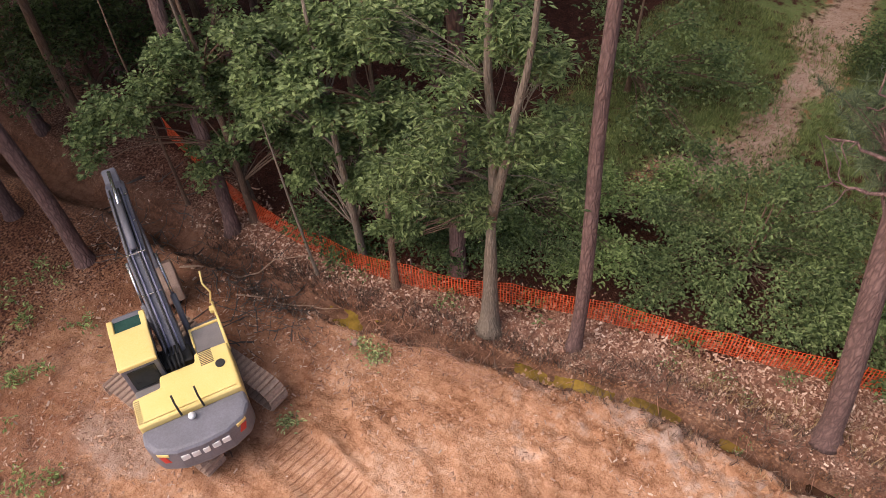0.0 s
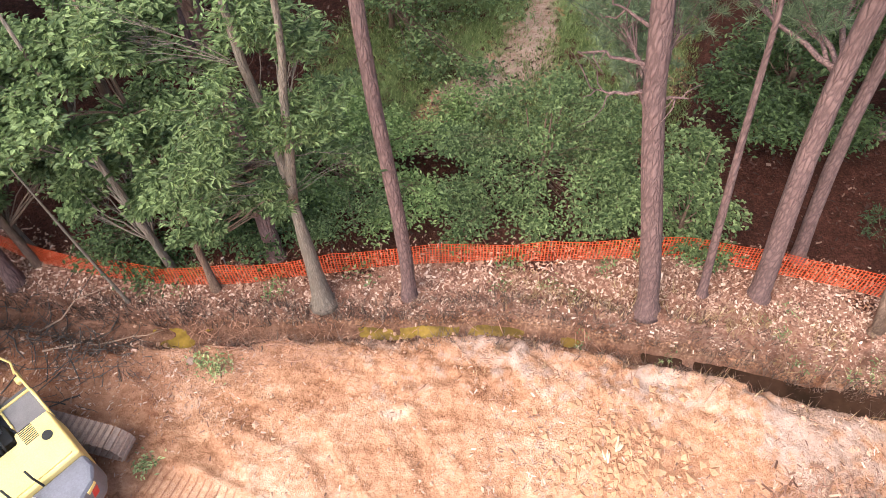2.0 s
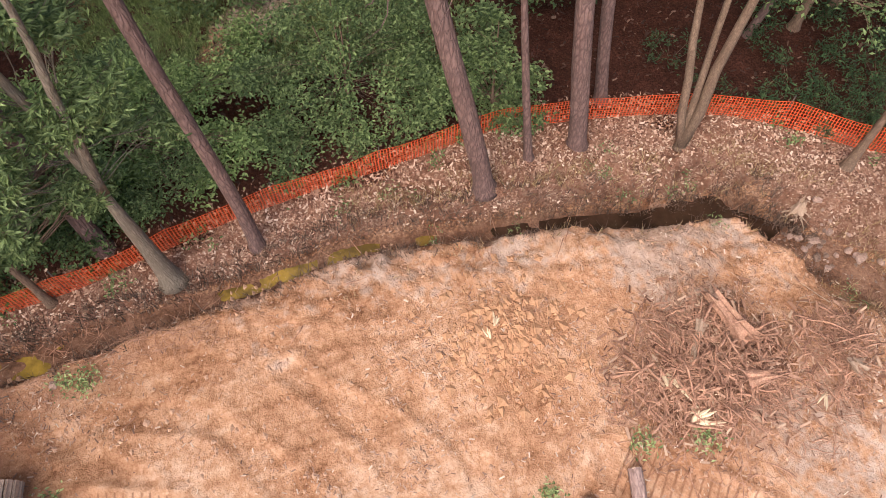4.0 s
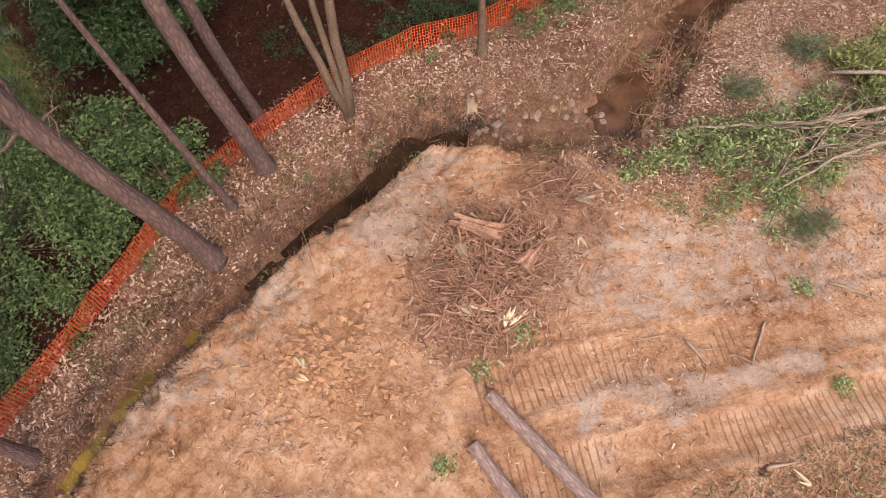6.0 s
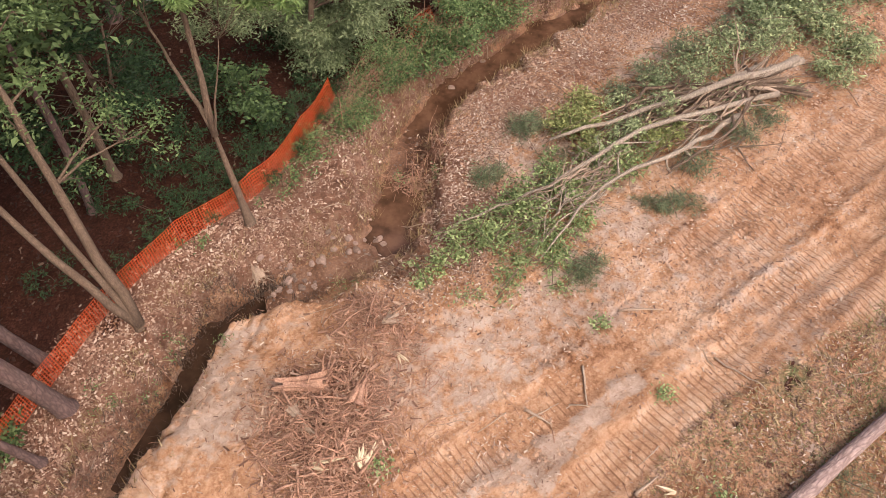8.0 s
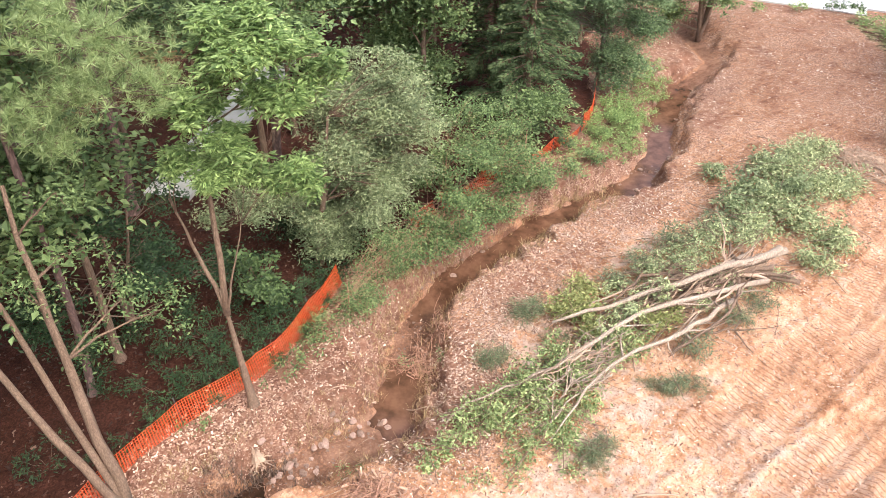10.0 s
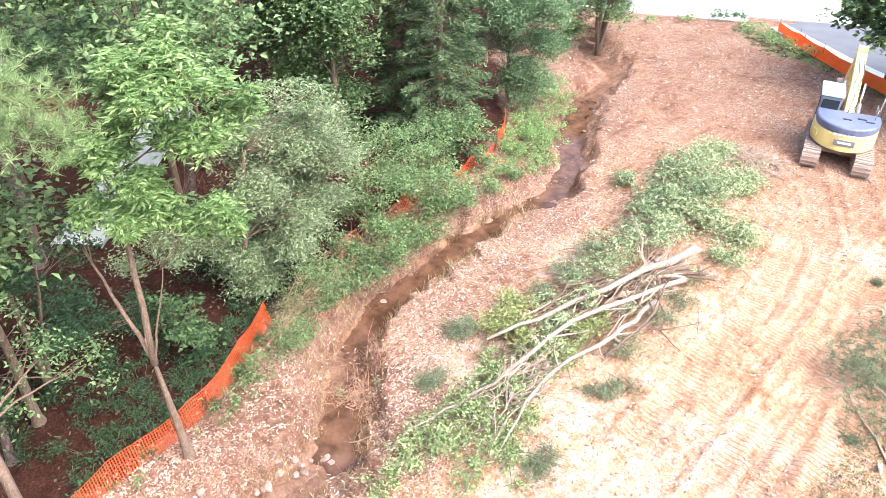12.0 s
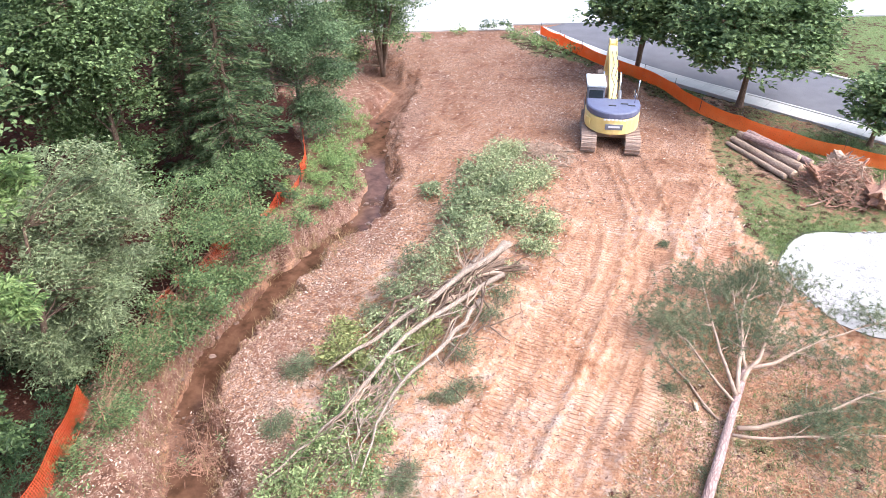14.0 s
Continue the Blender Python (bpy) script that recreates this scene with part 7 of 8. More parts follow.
PALE_BARK = bark("pale_dry_bark", (0.25, 0.18, 0.13), (0.56, 0.44, 0.345), 6.0, 0.15)
brush_limb("long pale barkless limb on the brush pile", [(3.75, 17.2, .95), (5.6, 18.9, 1.05), (7.6, 21.0, 1.1), (9.2, 22.8, 1.1), (10.75, 24.5, 1.25)], 0.05, 0.165, 601, PALE_BARK, 3)
brush_limb("thick pale limb end in the pile", [(7.4, 21.4, .6), (9.2, 23.3, .8), (10.9, 24.3, 1.0)], 0.08, 0.14, 602, PALE_BARK, 2)
brush_limb("long bare grey branch reaching from the pile", [(1.7, 12.0, .35), (2.6, 13.3, .75), (3.5, 14.6, .95), (4.9, 16.2, 1.1), (6.6, 18.4, 1.1), (8.8, 20.8, 1.0), (10.2, 22.6, .9)], 0.02, 0.11, 603, PALE_BARK, 8)
brush_limb("forked bare branch reaching from the pile", [(4.9, 12.6, .45), (5.2, 14.2, .9), (6.0, 16.3, 1.05), (7.9, 18.8, 1.0), (9.5, 20.8, .8)], 0.02, 0.10, 604, PALE_BARK, 8)
for k in range(34):
    r = np.random.RandomState(620 + k)
    o = r.randn(2) * np.array((0.85, 0.9))
    brush_limb("brown limb heaped in the brush pile", [(5.6 + o[0] + r.rand(), 18.6 + o[1] * 0.6, .25 + .3 * r.rand()), (7.8 + o[0], 21.2 + o[1] * 0.5, .45 + .5 * r.rand()), (9.6 - o[0] * 0.7 + r.rand() * 1.0, 23.4 - o[1] * 0.5, .4 + .5 * r.rand())],
               0.02 + 0.025 * r.rand(), 0.035 + 0.06 * r.rand(), 650 + k, BROWN_BARK if k % 3 else DEAD_WOOD, 7)


for k in range(14):
    r = np.random.RandomState(680 + k)
    w = 0.35 + 0.5 * r.rand() + math.pi
    a = np.array((4.6 + 1.6 * r.rand(), 15.4 + 2.2 * r.rand()))
    b = a + np.array((math.sin(w), math.cos(w))) * (1.6 + 2.0 * r.rand())
    brush_limb("thin bare branch at the leafy end of the pile", [(b[0], b[1], .25), ((a[0] + b[0]) / 2 + 0.2 * r.randn(), (a[1] + b[1]) / 2, .75), (a[0], a[1], .9)], 0.01, 0.034, 720 + k, PALE_BARK if k % 2 else DEAD_WOOD, 6)


def brush_leaves(label, masses, seed, leaf_m, leaf, density, stems_m=BROWN_BARK):
    rs = np.random.RandomState(seed)
    x0, y0 = masses[0][:2]
    base = np.array((x0, y0, ground_z(x0, y0)))
    thing = tagged(empty("brush", Matrix.Translation(base)), label, "brush", "heaps of cut brush")
    leaves, geos = [], []
    for x, y, z, r in masses:
        g = ground_z(x, y)
        tips, pts = cloud((x, y, g + z, r), int(1.5 * density * r * r), rs, 13, 0.15, 0.55)
        pts[:, 2] = np.maximum(pts[:, 2], height(pts[:, 0], pts[:, 1]) + 0.03)
        leaves.append(pts)
        for _ in range(3):
            w = 0.85 + 0.9 * rs.randn()
            d = np.array((math.sin(w), math.cos(w), 0)) * (1.1 + 0.8 * rs.rand()) * r
            c = np.array((x, y, g + 0.15 + z * 0.9)) + rs.randn(3) * r * np.array((0.45, 0.45, 0.2))
            geos.append(tube(wander(c - d, c + d, 7, 0.12, rs), np.linspace(0.016, 0.005, 7), 5))
    part_np("foliage", (lambda g: (g[0] - base, g[1]))(blades(np.concatenate(leaves), leaf[0], leaf[1], rs, 0.4, 0.2)), leaf_m, thing, "", False)
    part_np("twig_tangle", (lambda g: (g[0] - base, g[1]))(join(geos)), stems_m, thing)["kind"] = "stuff"


brush_leaves("bright leafy tops at the end of the brush pile", [(2.6, 13.3, 0.3, 0.90), (3.1, 14.0, 0.3, 0.80), (3.6, 14.9, 0.4, 0.95), (4.2, 14.0, 0.3, 0.8), (5.0, 15.6, 0.5, 0.9), (6.0, 17.2, 0.5, 0.8), (5.2, 12.9, 0.2, 0.6), (4.0, 16.4, 0.4, 0.7), (4.9, 13.6, 0.3, 0.80), (4.4, 15.4, 0.5, 0.90), (5.5, 14.6, 0.4, 0.70), (5.4, 16.6, 0.5, 0.90), (6.3, 18.0, 0.6, 0.80), (1.5, 10.5, 0.2, 0.45), (1.8, 11.2, 0.25, 0.55), (2.3, 11.9, 0.3, 0.6), (2.0, 12.4, 0.3, 0.6), (2.9, 12.6, 0.3, 0.65), (3.5, 13.1, 0.4, 0.7), (4.3, 12.3, 0.3, 0.5), (4.1, 11.7, 0.2, 0.45), (4.6, 13.0, 0.5, 0.6), (3.7, 14.0, 0.8, 0.6)], 701, FRESH_LEAF, (0.15, 0.065), 460)
brush_leaves("yellowing leafy brush on the pile", [(4.2, 18.7, 0.6, 0.80), (4.0, 19.8, 0.6, 0.70), (5.0, 17.6, 0.6, 0.70), (6.9, 18.9, 0.7, 0.60), (7.5, 19.6, 0.7, 0.50), (3.6, 18.6, 0.4, 0.60)], 702, LEAF_DRY, (0.17, 0.06), 1000)
brush_leaves("dense green brush heaped at the back of the pile", [(10.3, 28.5, 0.7, 1.46), (11.7, 27.5, 0.7, 1.34), (13.0, 26.8, 0.5, 1.12), (10.7, 30.6, 0.8, 1.46), (12.3, 30.2, 0.9, 1.34), (13.4, 31.6, 0.6, 1.23), (11.3, 33.0, 0.7, 1.34), (12.4, 34.8, 0.6, 1.12), (9.7, 26.6, 0.6, 1.23), (12.2, 25.2, 0.4, 0.90)], 703, BRUSH_LEAF, (0.2, 0.06), 560)
brush_leaves("grey-green willow brush with pale leaf backs", [(9.3, 29.0, 0.7, 1.12), (9.9, 31.5, 0.7, 1.01), (8.9, 27.6, 0.6, 1.01), (7.7, 30.6, 0.4, 0.67), (11.1, 29.3, 1.1, 0.90)], 704, LEAF_GREY, (0.22, 0.075), 560)
brush_leaves("dark brush along the side of the pile", [(5.9, 22.4, 0.5, 0.90), (6.8, 24.2, 0.5, 1.00), (8.3, 25.8, 0.5, 1.01), (5.0, 21.0, 0.4, 0.70), (8.4, 18.6, 0.4, 0.70), (9.6, 20.6, 0.4, 0.70), (10.3, 21.8, 0.3, 0.60)], 705, NEEDLE_DULL, (0.2, 0.03), 800)
brush_leaves("leafy brush caught between the limbs", [(6.5, 20.3, .6, .8), (7.6, 22.6, .7, .9), (8.8, 21.9, .6, .8), (9.4, 24.8, .8, .9), (8.1, 23.8, .8, .9), (10.9, 23.4, .4, .7), (6.0, 19.3, .6, .7), (5.2, 20.3, .5, .8), (6.3, 21.8, .6, .9), (7.1, 23.2, .6, .9), (8.0, 24.8, .7, 1.0), (5.6, 18.4, .6, .8), (9.9, 26.0, .7, .9), (6.9, 20.2, 1.1, .5), (6.1, 18.6, 1.1, .5), (5.6, 17.4, 1.1, .5), (8.3, 20.4, .9, .5), (7.4, 21.8, 1.2, .45)], 706, BRUSH_LEAF, (0.16, 0.055), 400)
for k, (x, y, r) in enumerate(((2.3, 18.0, 0.65), (1.9, 15.2, 0.5), (6.1, 12.9, 0.5), (7.9, 16.4, 0.42))):
    brush_leaves("dark green pine spray lying beside the brush pile", [(x, y, 0.25, r), (x + 0.3, y + 0.4, 0.3, r * 0.7)], 750 + k, NEEDLE_DULL, (0.24, 0.018), 1700)


# ---- grubbed roots and stumps ----
def root_tangle(label, cx, cy, rx, ry, count, seed, material, thick=0.03, rise=0.5, name="root_heap"):
    """Many torn roots lying over each other in a low heap."""
    rs = np.random.RandomState(seed)
    base = np.array((cx, cy, ground_z(cx, cy)))
    geos = []
    for _ in range(count):
        w, q = rs.rand() * 6.28, rs.rand() ** 0.6
        x, y = cx + math.cos(w) * rx * q, cy + math.sin(w) * ry * q
        d = rs.randn(3) * np.array((1, 1, 0.25))
        d /= np.linalg.norm(d)
        ln = 0.25 + 1.0 * rs.rand() ** 2
        z = float(ground_z(x, y)) + 0.03 + rise * (1 - q * q) * rs.rand()
        a = np.array((x, y, z)) - d * ln / 2
        b = a + d * ln
        n = 6
        p = wander(a, b, n, 0.08 + 0.22 * rs.rand(), rs)
        p[:, 2] = np.maximum(p[:, 2], height(p[:, 0], p[:, 1]) + 0.01)
        r = thick * (0.2 + 1.1 * rs.rand() ** 3)
        geos.append(tube(p, np.linspace(r, r * 0.4, n), 5, 0.2, 1))
    v, f = join(geos)
    ob = new(name, np_mesh(name, v - base, f, material, True))
    ob.matrix_world = Matrix.Translation(base)
    tagged(ob, label, "roots", kind="stuff")


root_tangle("heap of torn reddish roots on the clay", 1.35, 5.0, 1.8, 2.1, 900, 801, ROOT_WOOD, 0.038, 0.45)
root_tangle("thin torn roots spread round the heap", 1.6, 5.6, 2.5, 3.2, 700, 806, ROOT_WOOD, 0.018, 0.12)
root_tangle("dry brown stems and roots by the creek", 1.1, 8.5, 1.3, 1.0, 420, 802, ROOT_WOOD, 0.026, 0.45)
root_tangle("scattered dry sticks in the upper field", 14.0, 34.8, 2.0, 1.7, 520, 803, DEAD_WOOD, 0.042, 0.5, "stick_heap")
root_tangle("driftwood and torn roots caught in the creek", -0.8, 14.75, 0.9, 0.5, 140, 807, ROOT_WOOD, 0.024, 0.15, "stick_heap")
root_tangle("tangle of dead stems along the ditch", 1.6, -14.6, 0.8, 3.0, 260, 804, POST, 0.016, 0.35, "stick_heap")
root_tangle("twigs and torn roots along the ditch edge", -0.2, -9.6, 0.5, 2.6, 220, 805, ROOT_WOOD, 0.014, 0.15, "stick_heap")


def stump(label, x, y, r, tall, tilt, seed, material=ROOT_WOOD, spread=1.0, roots=16, name="stump", turn=None):
    """A grubbed-out stump lying over: a split butt and a crown of broken roots."""
    rs = np.random.RandomState(seed)
    z = ground_z(x, y)
    thing = tagged(empty(name, pose(x, y, z + r * 0.8, tilt, 0, rs.rand() * 360 if turn is None else turn)), label, "stump", "grubbed stumps")
    ang = np.linspace(0, 6.283, 18, endpoint=False)
    groove = 0.6 * (rs.rand(18) - 0.5)
    rings = []
    for k, h in enumerate((0, 0.25, 0.5, 0.75, 1.0)):
        flare = 1.45 - 0.55 * min(1, h * 1.6)
        rr = r * flare * (1 + 0.22 * np.sin(ang * 5 + 1) * (1 - h) + groove + 0.12 * (rs.rand(18) - 0.5)) * (1 - 0.25 * h)
        top = h * tall + (0.5 * tall * rs.rand(18) ** 2 if k == 4 else 0)
        rings.append(np.stack([rr * np.cos(ang), rr * np.sin(ang), np.broadcast_to(top, (18,))], -1))
    v = np.concatenate(rings + [np.array([(0, 0, -0.05)]), np.array([(0, 0, tall * 0.8)])])
    f = []
    for k in range(4):
        for j in range(18):
            f.append((k * 18 + j, k * 18 + (j + 1) % 18, (k + 1) * 18 + (j + 1) % 18, (k + 1) * 18 + j))
    for j in range(0, 18, 2):
        f.append((90, (j + 2) % 18, j + 1, j))
        f.append((91, 72 + j, 72 + j + 1, 72 + (j + 2) % 18))
    part_np("butt", (v, f), material, thing, "", False)
    for k in range(roots):
        w = k / roots * 6.28 + rs.rand() * 0.4
        a = np.array((math.cos(w) * r, math.sin(w) * r, 0.1 * tall * rs.rand()))
        b = a + np.array((math.cos(w), math.sin(w), -0.1 - 0.5 * rs.rand())) * r * spread * (0.8 + 1.4 * rs.rand())
        part_np("root", tube(wander(a, b, 7, 0.4, rs), np.linspace(r * 0.2, r * 0.03, 7), 6, 0.2), material, thing)


stump("large split reddish stump in the root heap", 0.75, 6.3, 0.24, 1.2, 84, 811, ROOT_WOOD, 2.2, 22, turn=-60)
stump("broken stump with roots in the heap", 1.7, 6.0, 0.18, 0.5, 70, 812, ROOT_WOOD, 1.5, 12)
stump("pale broken butt by the dry stems", 1.5, 8.9, 0.13, 0.6, 40, 813, DEAD_WOOD, 1.2, 10)
stump("brown root stub at the heap", 0.2, 5.2, 0.10, 0.8, 78, 814, DEAD_WOOD, 1.0, 4)
stump("small old stump on the creek bank", -3.5, 9.1, 0.14, 0.4, 6, 815, DEAD_WOOD, 2.0, 12)
stump("large uprooted stump beside the fence", 27.6, 30.3, 0.45, 0.8, 62, 816, ROOT_WOOD, 0.75, 34)
stump("large uprooted stump with pale torn roots", 29.5, 31.3, 0.5, 0.9, 70, 817, DEAD_WOOD, 0.8, 38)
stump("uprooted stump at the end of the row", 30.1, 28.4, 0.52, 0.9, 75, 818, ROOT_WOOD, 0.75, 36)
root_tangle("torn roots and soil round the stumps", 28.8, 30.0, 2.1, 2.1, 900, 819, ROOT_WOOD, 0.045, 1.2)
root_tangle("pale hairy roots hanging off the stumps", 28.9, 30.2, 1.9, 1.9, 900, 820, DEAD_WOOD, 0.026, 1.5)


def split_wood(label, x, y, s, seed):
    """A torn pale piece of heartwood, splinter by splinter."""
    rs = np.random.RandomState(seed)
    thing = tagged(empty("split_wood", Matrix.Translation((x, y, ground_z(x, y) + 0.05 * s))), label, "wood splinter", "torn wood pieces")
    for k in range(6):
        a = np.abs(rs.randn(3)) * 0.05 * s
        d = np.array((math.cos(seed), math.sin(seed), 0.25)) + rs.randn(3) * 0.35
        d[2] = abs(d[2])
        part_np("splinter", tube(wander(a, a + d * s * (0.5 + 0.5 * rs.rand()), 4, 0.1, rs), [0.02 * s, 0.11 * s, 0.085 * s, 0.015 * s], 5, 0.4, k), PALE_WOOD, thing, "", False)


for k, (x, y, s) in enumerate(((1.42, 4.05, .6), (2.62, 4.5, .55), (-0.02, 0.0, .38), (0.35, -0.1, .3), (2.4, 4.75, .4), (2.0, 8.0, .35), (17.2, 15.0, .5), (16.3, 15.3, .4), (20.6, 13.4, .5), (10.3, 7.2, .35), (4.6, 1.85, .3))):
    split_wood("pale torn splinter of fresh wood", x, y, s, 830 + k)


# ---- white gravel bed ----
def gravel_bed(cx, cy, rx, ry):
    rs = np.random.RandomState(901)
    w = np.linspace(0, 6.283, 48, endpoint=False)
    wob = 1 + 0.06 * np.sin(3 * w + 1) + 0.03 * np.sin(7 * w)
    base = np.array((cx, cy, 0.0))
    verts, faces = [], []
    rings = (0.0, 0.25, 0.5, 0.7, 0.85, 0.95, 1.0)
    for q in rings:
        x, y = cx + rx * wob * np.cos(w) * q, cy + ry * wob * np.sin(w) * q
        z = height(x, y) + 0.03 + 0.22 * (1 - q ** 2) + 0.03 * rs.rand(48) * (q < 1)
        verts.append(np.stack([x, y, z], -1))
    for k in range(len(rings) - 1):
        for j in range(48):
            faces.append((k * 48 + j, (k + 1) * 48 + j, (k + 1) * 48 + (j + 1) % 48, k * 48 + (j + 1) % 48))
    bed = tagged(new("gravel_bed", np_mesh("gravel_bed", np.concatenate(verts) - base, faces, GRAVEL, True)), "low bed of white gravel with black liner edge", "gravel", kind="stuff")
    bed.matrix_world = Matrix.Translation(base)
    edge = np.stack([cx + rx * wob * 1.015 * np.cos(w), cy + ry * wob * 1.015 * np.sin(w), np.zeros(48)], -1)
    edge[:, 2] = height(edge[:, 0], edge[:, 1]) + 0.06
    edge = np.concatenate([edge, edge[:1]])
    hang(new("liner", np_mesh("liner", *(lambda g: (g[0] - base, g[1]))(tube(edge, np.full(49, 0.014), 6)), LINER, True)), bed, "black plastic liner")
    n = 5200
    a, q = rs.rand(n) * 6.283, np.sqrt(rs.rand(n))
    x, y = cx + rx * np.cos(a) * q * 0.97, cy + ry * np.sin(a) * q * 0.97
    z = height(x, y) + 0.05 + 0.22 * (1 - q ** 2)
    geo = pebbles(np.stack([x, y, z], -1) - base, 0.035 + 0.035 * rs.rand(n), rs)
    hang(new("stones", np_mesh("stones", *geo, GRAVEL, False)), bed)["kind"] = "stuff"


OCTA = np.array([(1, 0, 0), (-1, 0, 0), (0, 1, 0), (0, -1, 0), (0, 0, 1), (0, 0, -1)], float)
OCTA_F = np.array([(0, 2, 4), (2, 1, 4), (1, 3, 4), (3, 0, 4), (2, 0, 5), (1, 2, 5), (3, 1, 5), (0, 3, 5)])


def pebbles(centres, sizes, rs, flat=0.7):
    """Small irregular lumps, eight faces each."""
    n = len(centres)
    v = OCTA[None] * (0.6 + 0.7 * rs.rand(n, 6, 1)) + rs.randn(n, 6, 3) * 0.15
    a = rs.rand(n) * 6.283
    c, s = np.cos(a)[:, None], np.sin(a)[:, None]
    x, y = v[..., 0] * c - v[..., 1] * s, v[..., 0] * s + v[..., 1] * c
    v = np.stack([x * 1.25, y, v[..., 2] * flat], -1) * np.asarray(sizes)[:, None, None] + np.asarray(centres)[:, None]
    f = OCTA_F[None] + (np.arange(n) * 6)[:, None, None]
    return v.reshape(-1, 3), f.reshape(-1, 3)


gravel_bed(28.0, 22.3, 5.3, 4.1)


# ---- stones, clods, chips and weeds ----
def rock(label, x, y, s, seed, material=ROCK, sink=0.3, name="rock", group="rocks in the creek"):
    rs = np.random.RandomState(seed)
    bm = bmesh.new()
    bmesh.ops.create_icosphere(bm, subdivisions=2, radius=1.0)
    for v in bm.verts:
        d = v.co.normalized()
        v.co = d * (0.8 + 0.35 * noise.noise(d * 1.3 + Vector((seed, 0, 0))) + 0.12 * noise.noise(d * 4 + Vector((0, seed, 0))))
        v.co.x *= 1.2
        v.co.z *= 0.68
    me = bpy.data.meshes.new(name)
    bm.to_mesh(me)
    bm.free()
    me.materials.append(material)
    ob = new(name, me)
    ob.matrix_world = pose(x, y, ground_z(x, y) + s * 0.68 * (1 - sink), 0, 0, rs.rand() * 360) @ Matrix.Scale(s, 4)
    tagged(ob, label, "rock", group)


rs = np.random.RandomState(1001)
for k in range(64):
    t = rs.rand()
    y = 8.6 + 3.6 * t
    x = np.interp(y, [8.6, 9.9, 11.1, 12.8], [-3.3, -2.3, -1.3, -0.9]) + rs.randn() * 0.45
    rock("reddish rock in the creek bed", float(x), float(y), 0.05 + 0.12 * rs.rand() ** 2, 1010 + k, ROCK if k % 3 else MUD_ROCK, 0.45)
for k in range(26):
    y = 18 + 20 * rs.rand()
    c = np.interp(y, [17, 19.3, 22.1, 25.1, 27.5, 28.8, 31, 33.7, 36.5, 40.5], [-1.8, -1.6, -.7, .6, 1.9, 3.8, 4.8, 5.4, 4.7, 4.4])
    rock("muddy rock at the water's edge", float(c + rs.randn() * 0.55), float(y), 0.06 + 0.1 * rs.rand(), 1100 + k, MUD_ROCK)
rock("pale flat rock in the creek", -1.4, 20.2, 0.2, 1151)
rock("grey boulder on the bank", -3.3, 6.4, 0.16, 1152)
rock("rounded stone at the ditch", 1.0, -11.0, 0.13, 1153)
rock("rounded stone on the clay", 2.6, -4.6, 0.09, 1154, CLAY_CLOD)


def scatter(label, count, region, seed, material, lo, hi, name, category, dens=None, flat=0.7, sink=0.2):
    """Loose lumps over a stretch of ground."""
    r = np.random.RandomState(seed)
    x0, x1, y0, y1 = region
    x, y = x0 + (x1 - x0) * r.rand(count * 3), y0 + (y1 - y0) * r.rand(count * 3)
    keep = r.rand(count * 3) < (dens(x, y) if dens else 1.0)
    x, y = x[keep][:count], y[keep][:count]
    s = lo + (hi - lo) * r.rand(len(x)) ** 3
    geo = pebbles(np.stack([x, y, height(x, y) + s * (0.5 - sink)], -1), s, r, flat)
    tagged(new(name, np_mesh(name, *geo, material, False)), label, category, kind="stuff")


scatter("orange clay clods broken from the dig", 1700, (-2.4, 2.8, -2.7, 3.2), 1201, CLAY_CLOD, 0.025, 0.15, "clay_clods", "clods", lambda x, y: np.exp(-((x - 0.2) ** 2 + (y - 0.3) ** 2) / 1.6))
scatter("small clods strewn over the bare clay", 14000, (-3, 16, -16, 26), 1202, LOOSE_CLOD, 0.01, 0.075, "loose_clods", "clods", lambda x, y: 2.2 * vnoise(x, y, 1.7, 31) ** 2 * vnoise(x, y, 0.6, 32) * np.where(along(CREEK, x, y)[1] > 0, 0.2, 1))
scatter("gravel and stones in the creek bed", 2200, (-5, 7, 6, 42), 1203, MUD_ROCK, 0.015, 0.07, "creek_gravel", "gravel", lambda x, y: step(0.9, 0.2, along(CREEK, x, y)[0]))


def chips(label, count, region, seed, material, size, dens, name, lift=0.012, long=3.0):
    """Wood chips and dead leaves: thin bent flakes with an edge."""
    r = np.random.RandomState(seed)
    x0, x1, y0, y1 = region
    x, y = x0 + (x1 - x0) * r.rand(count * 4), y0 + (y1 - y0) * r.rand(count * 4)
    keep = r.rand(count * 4) < dens(x, y)
    x, y = x[keep][:count], y[keep][:count]
    n = len(x)
    z = height(x, y) + lift
    s = size * (0.5 + 1.1 * r.rand(n) ** 2)
    a = r.rand(n) * 6.283
    d = np.stack([np.cos(a), np.sin(a), 0.5 * r.randn(n) * 0.5], -1)
    e = np.stack([-np.sin(a), np.cos(a), 0.6 * r.randn(n) * 0.5], -1)
    c = np.stack([x, y, z + 0.2 * s], -1)
    L, Wd = (s * 0.5)[:, None], (s / long * (0.6 + 0.8 * r.rand(n)))[:, None] * 0.5
    top = [c - d * L - e * Wd * 0.7, c + d * L * 0.9 - e * Wd, c + d * L + e * Wd * 0.6, c - d * L * 0.8 + e * Wd]
    low = np.stack(top, 1).copy()
    low[..., 2] -= 0.012
    v = np.concatenate([np.stack(top, 1), low], 1).reshape(-1, 3)
    b = (np.arange(n) * 8)[:, None]
    f = np.stack([b + np.array(q) for q in ([0, 1, 2, 3], [0, 4, 5, 1], [1, 5, 6, 2], [2, 6, 7, 3], [3, 7, 4, 0])], 1).reshape(-1, 4)
    tagged(new(name, np_mesh(name, v, f, material, False)), label, "litter", kind="stuff")


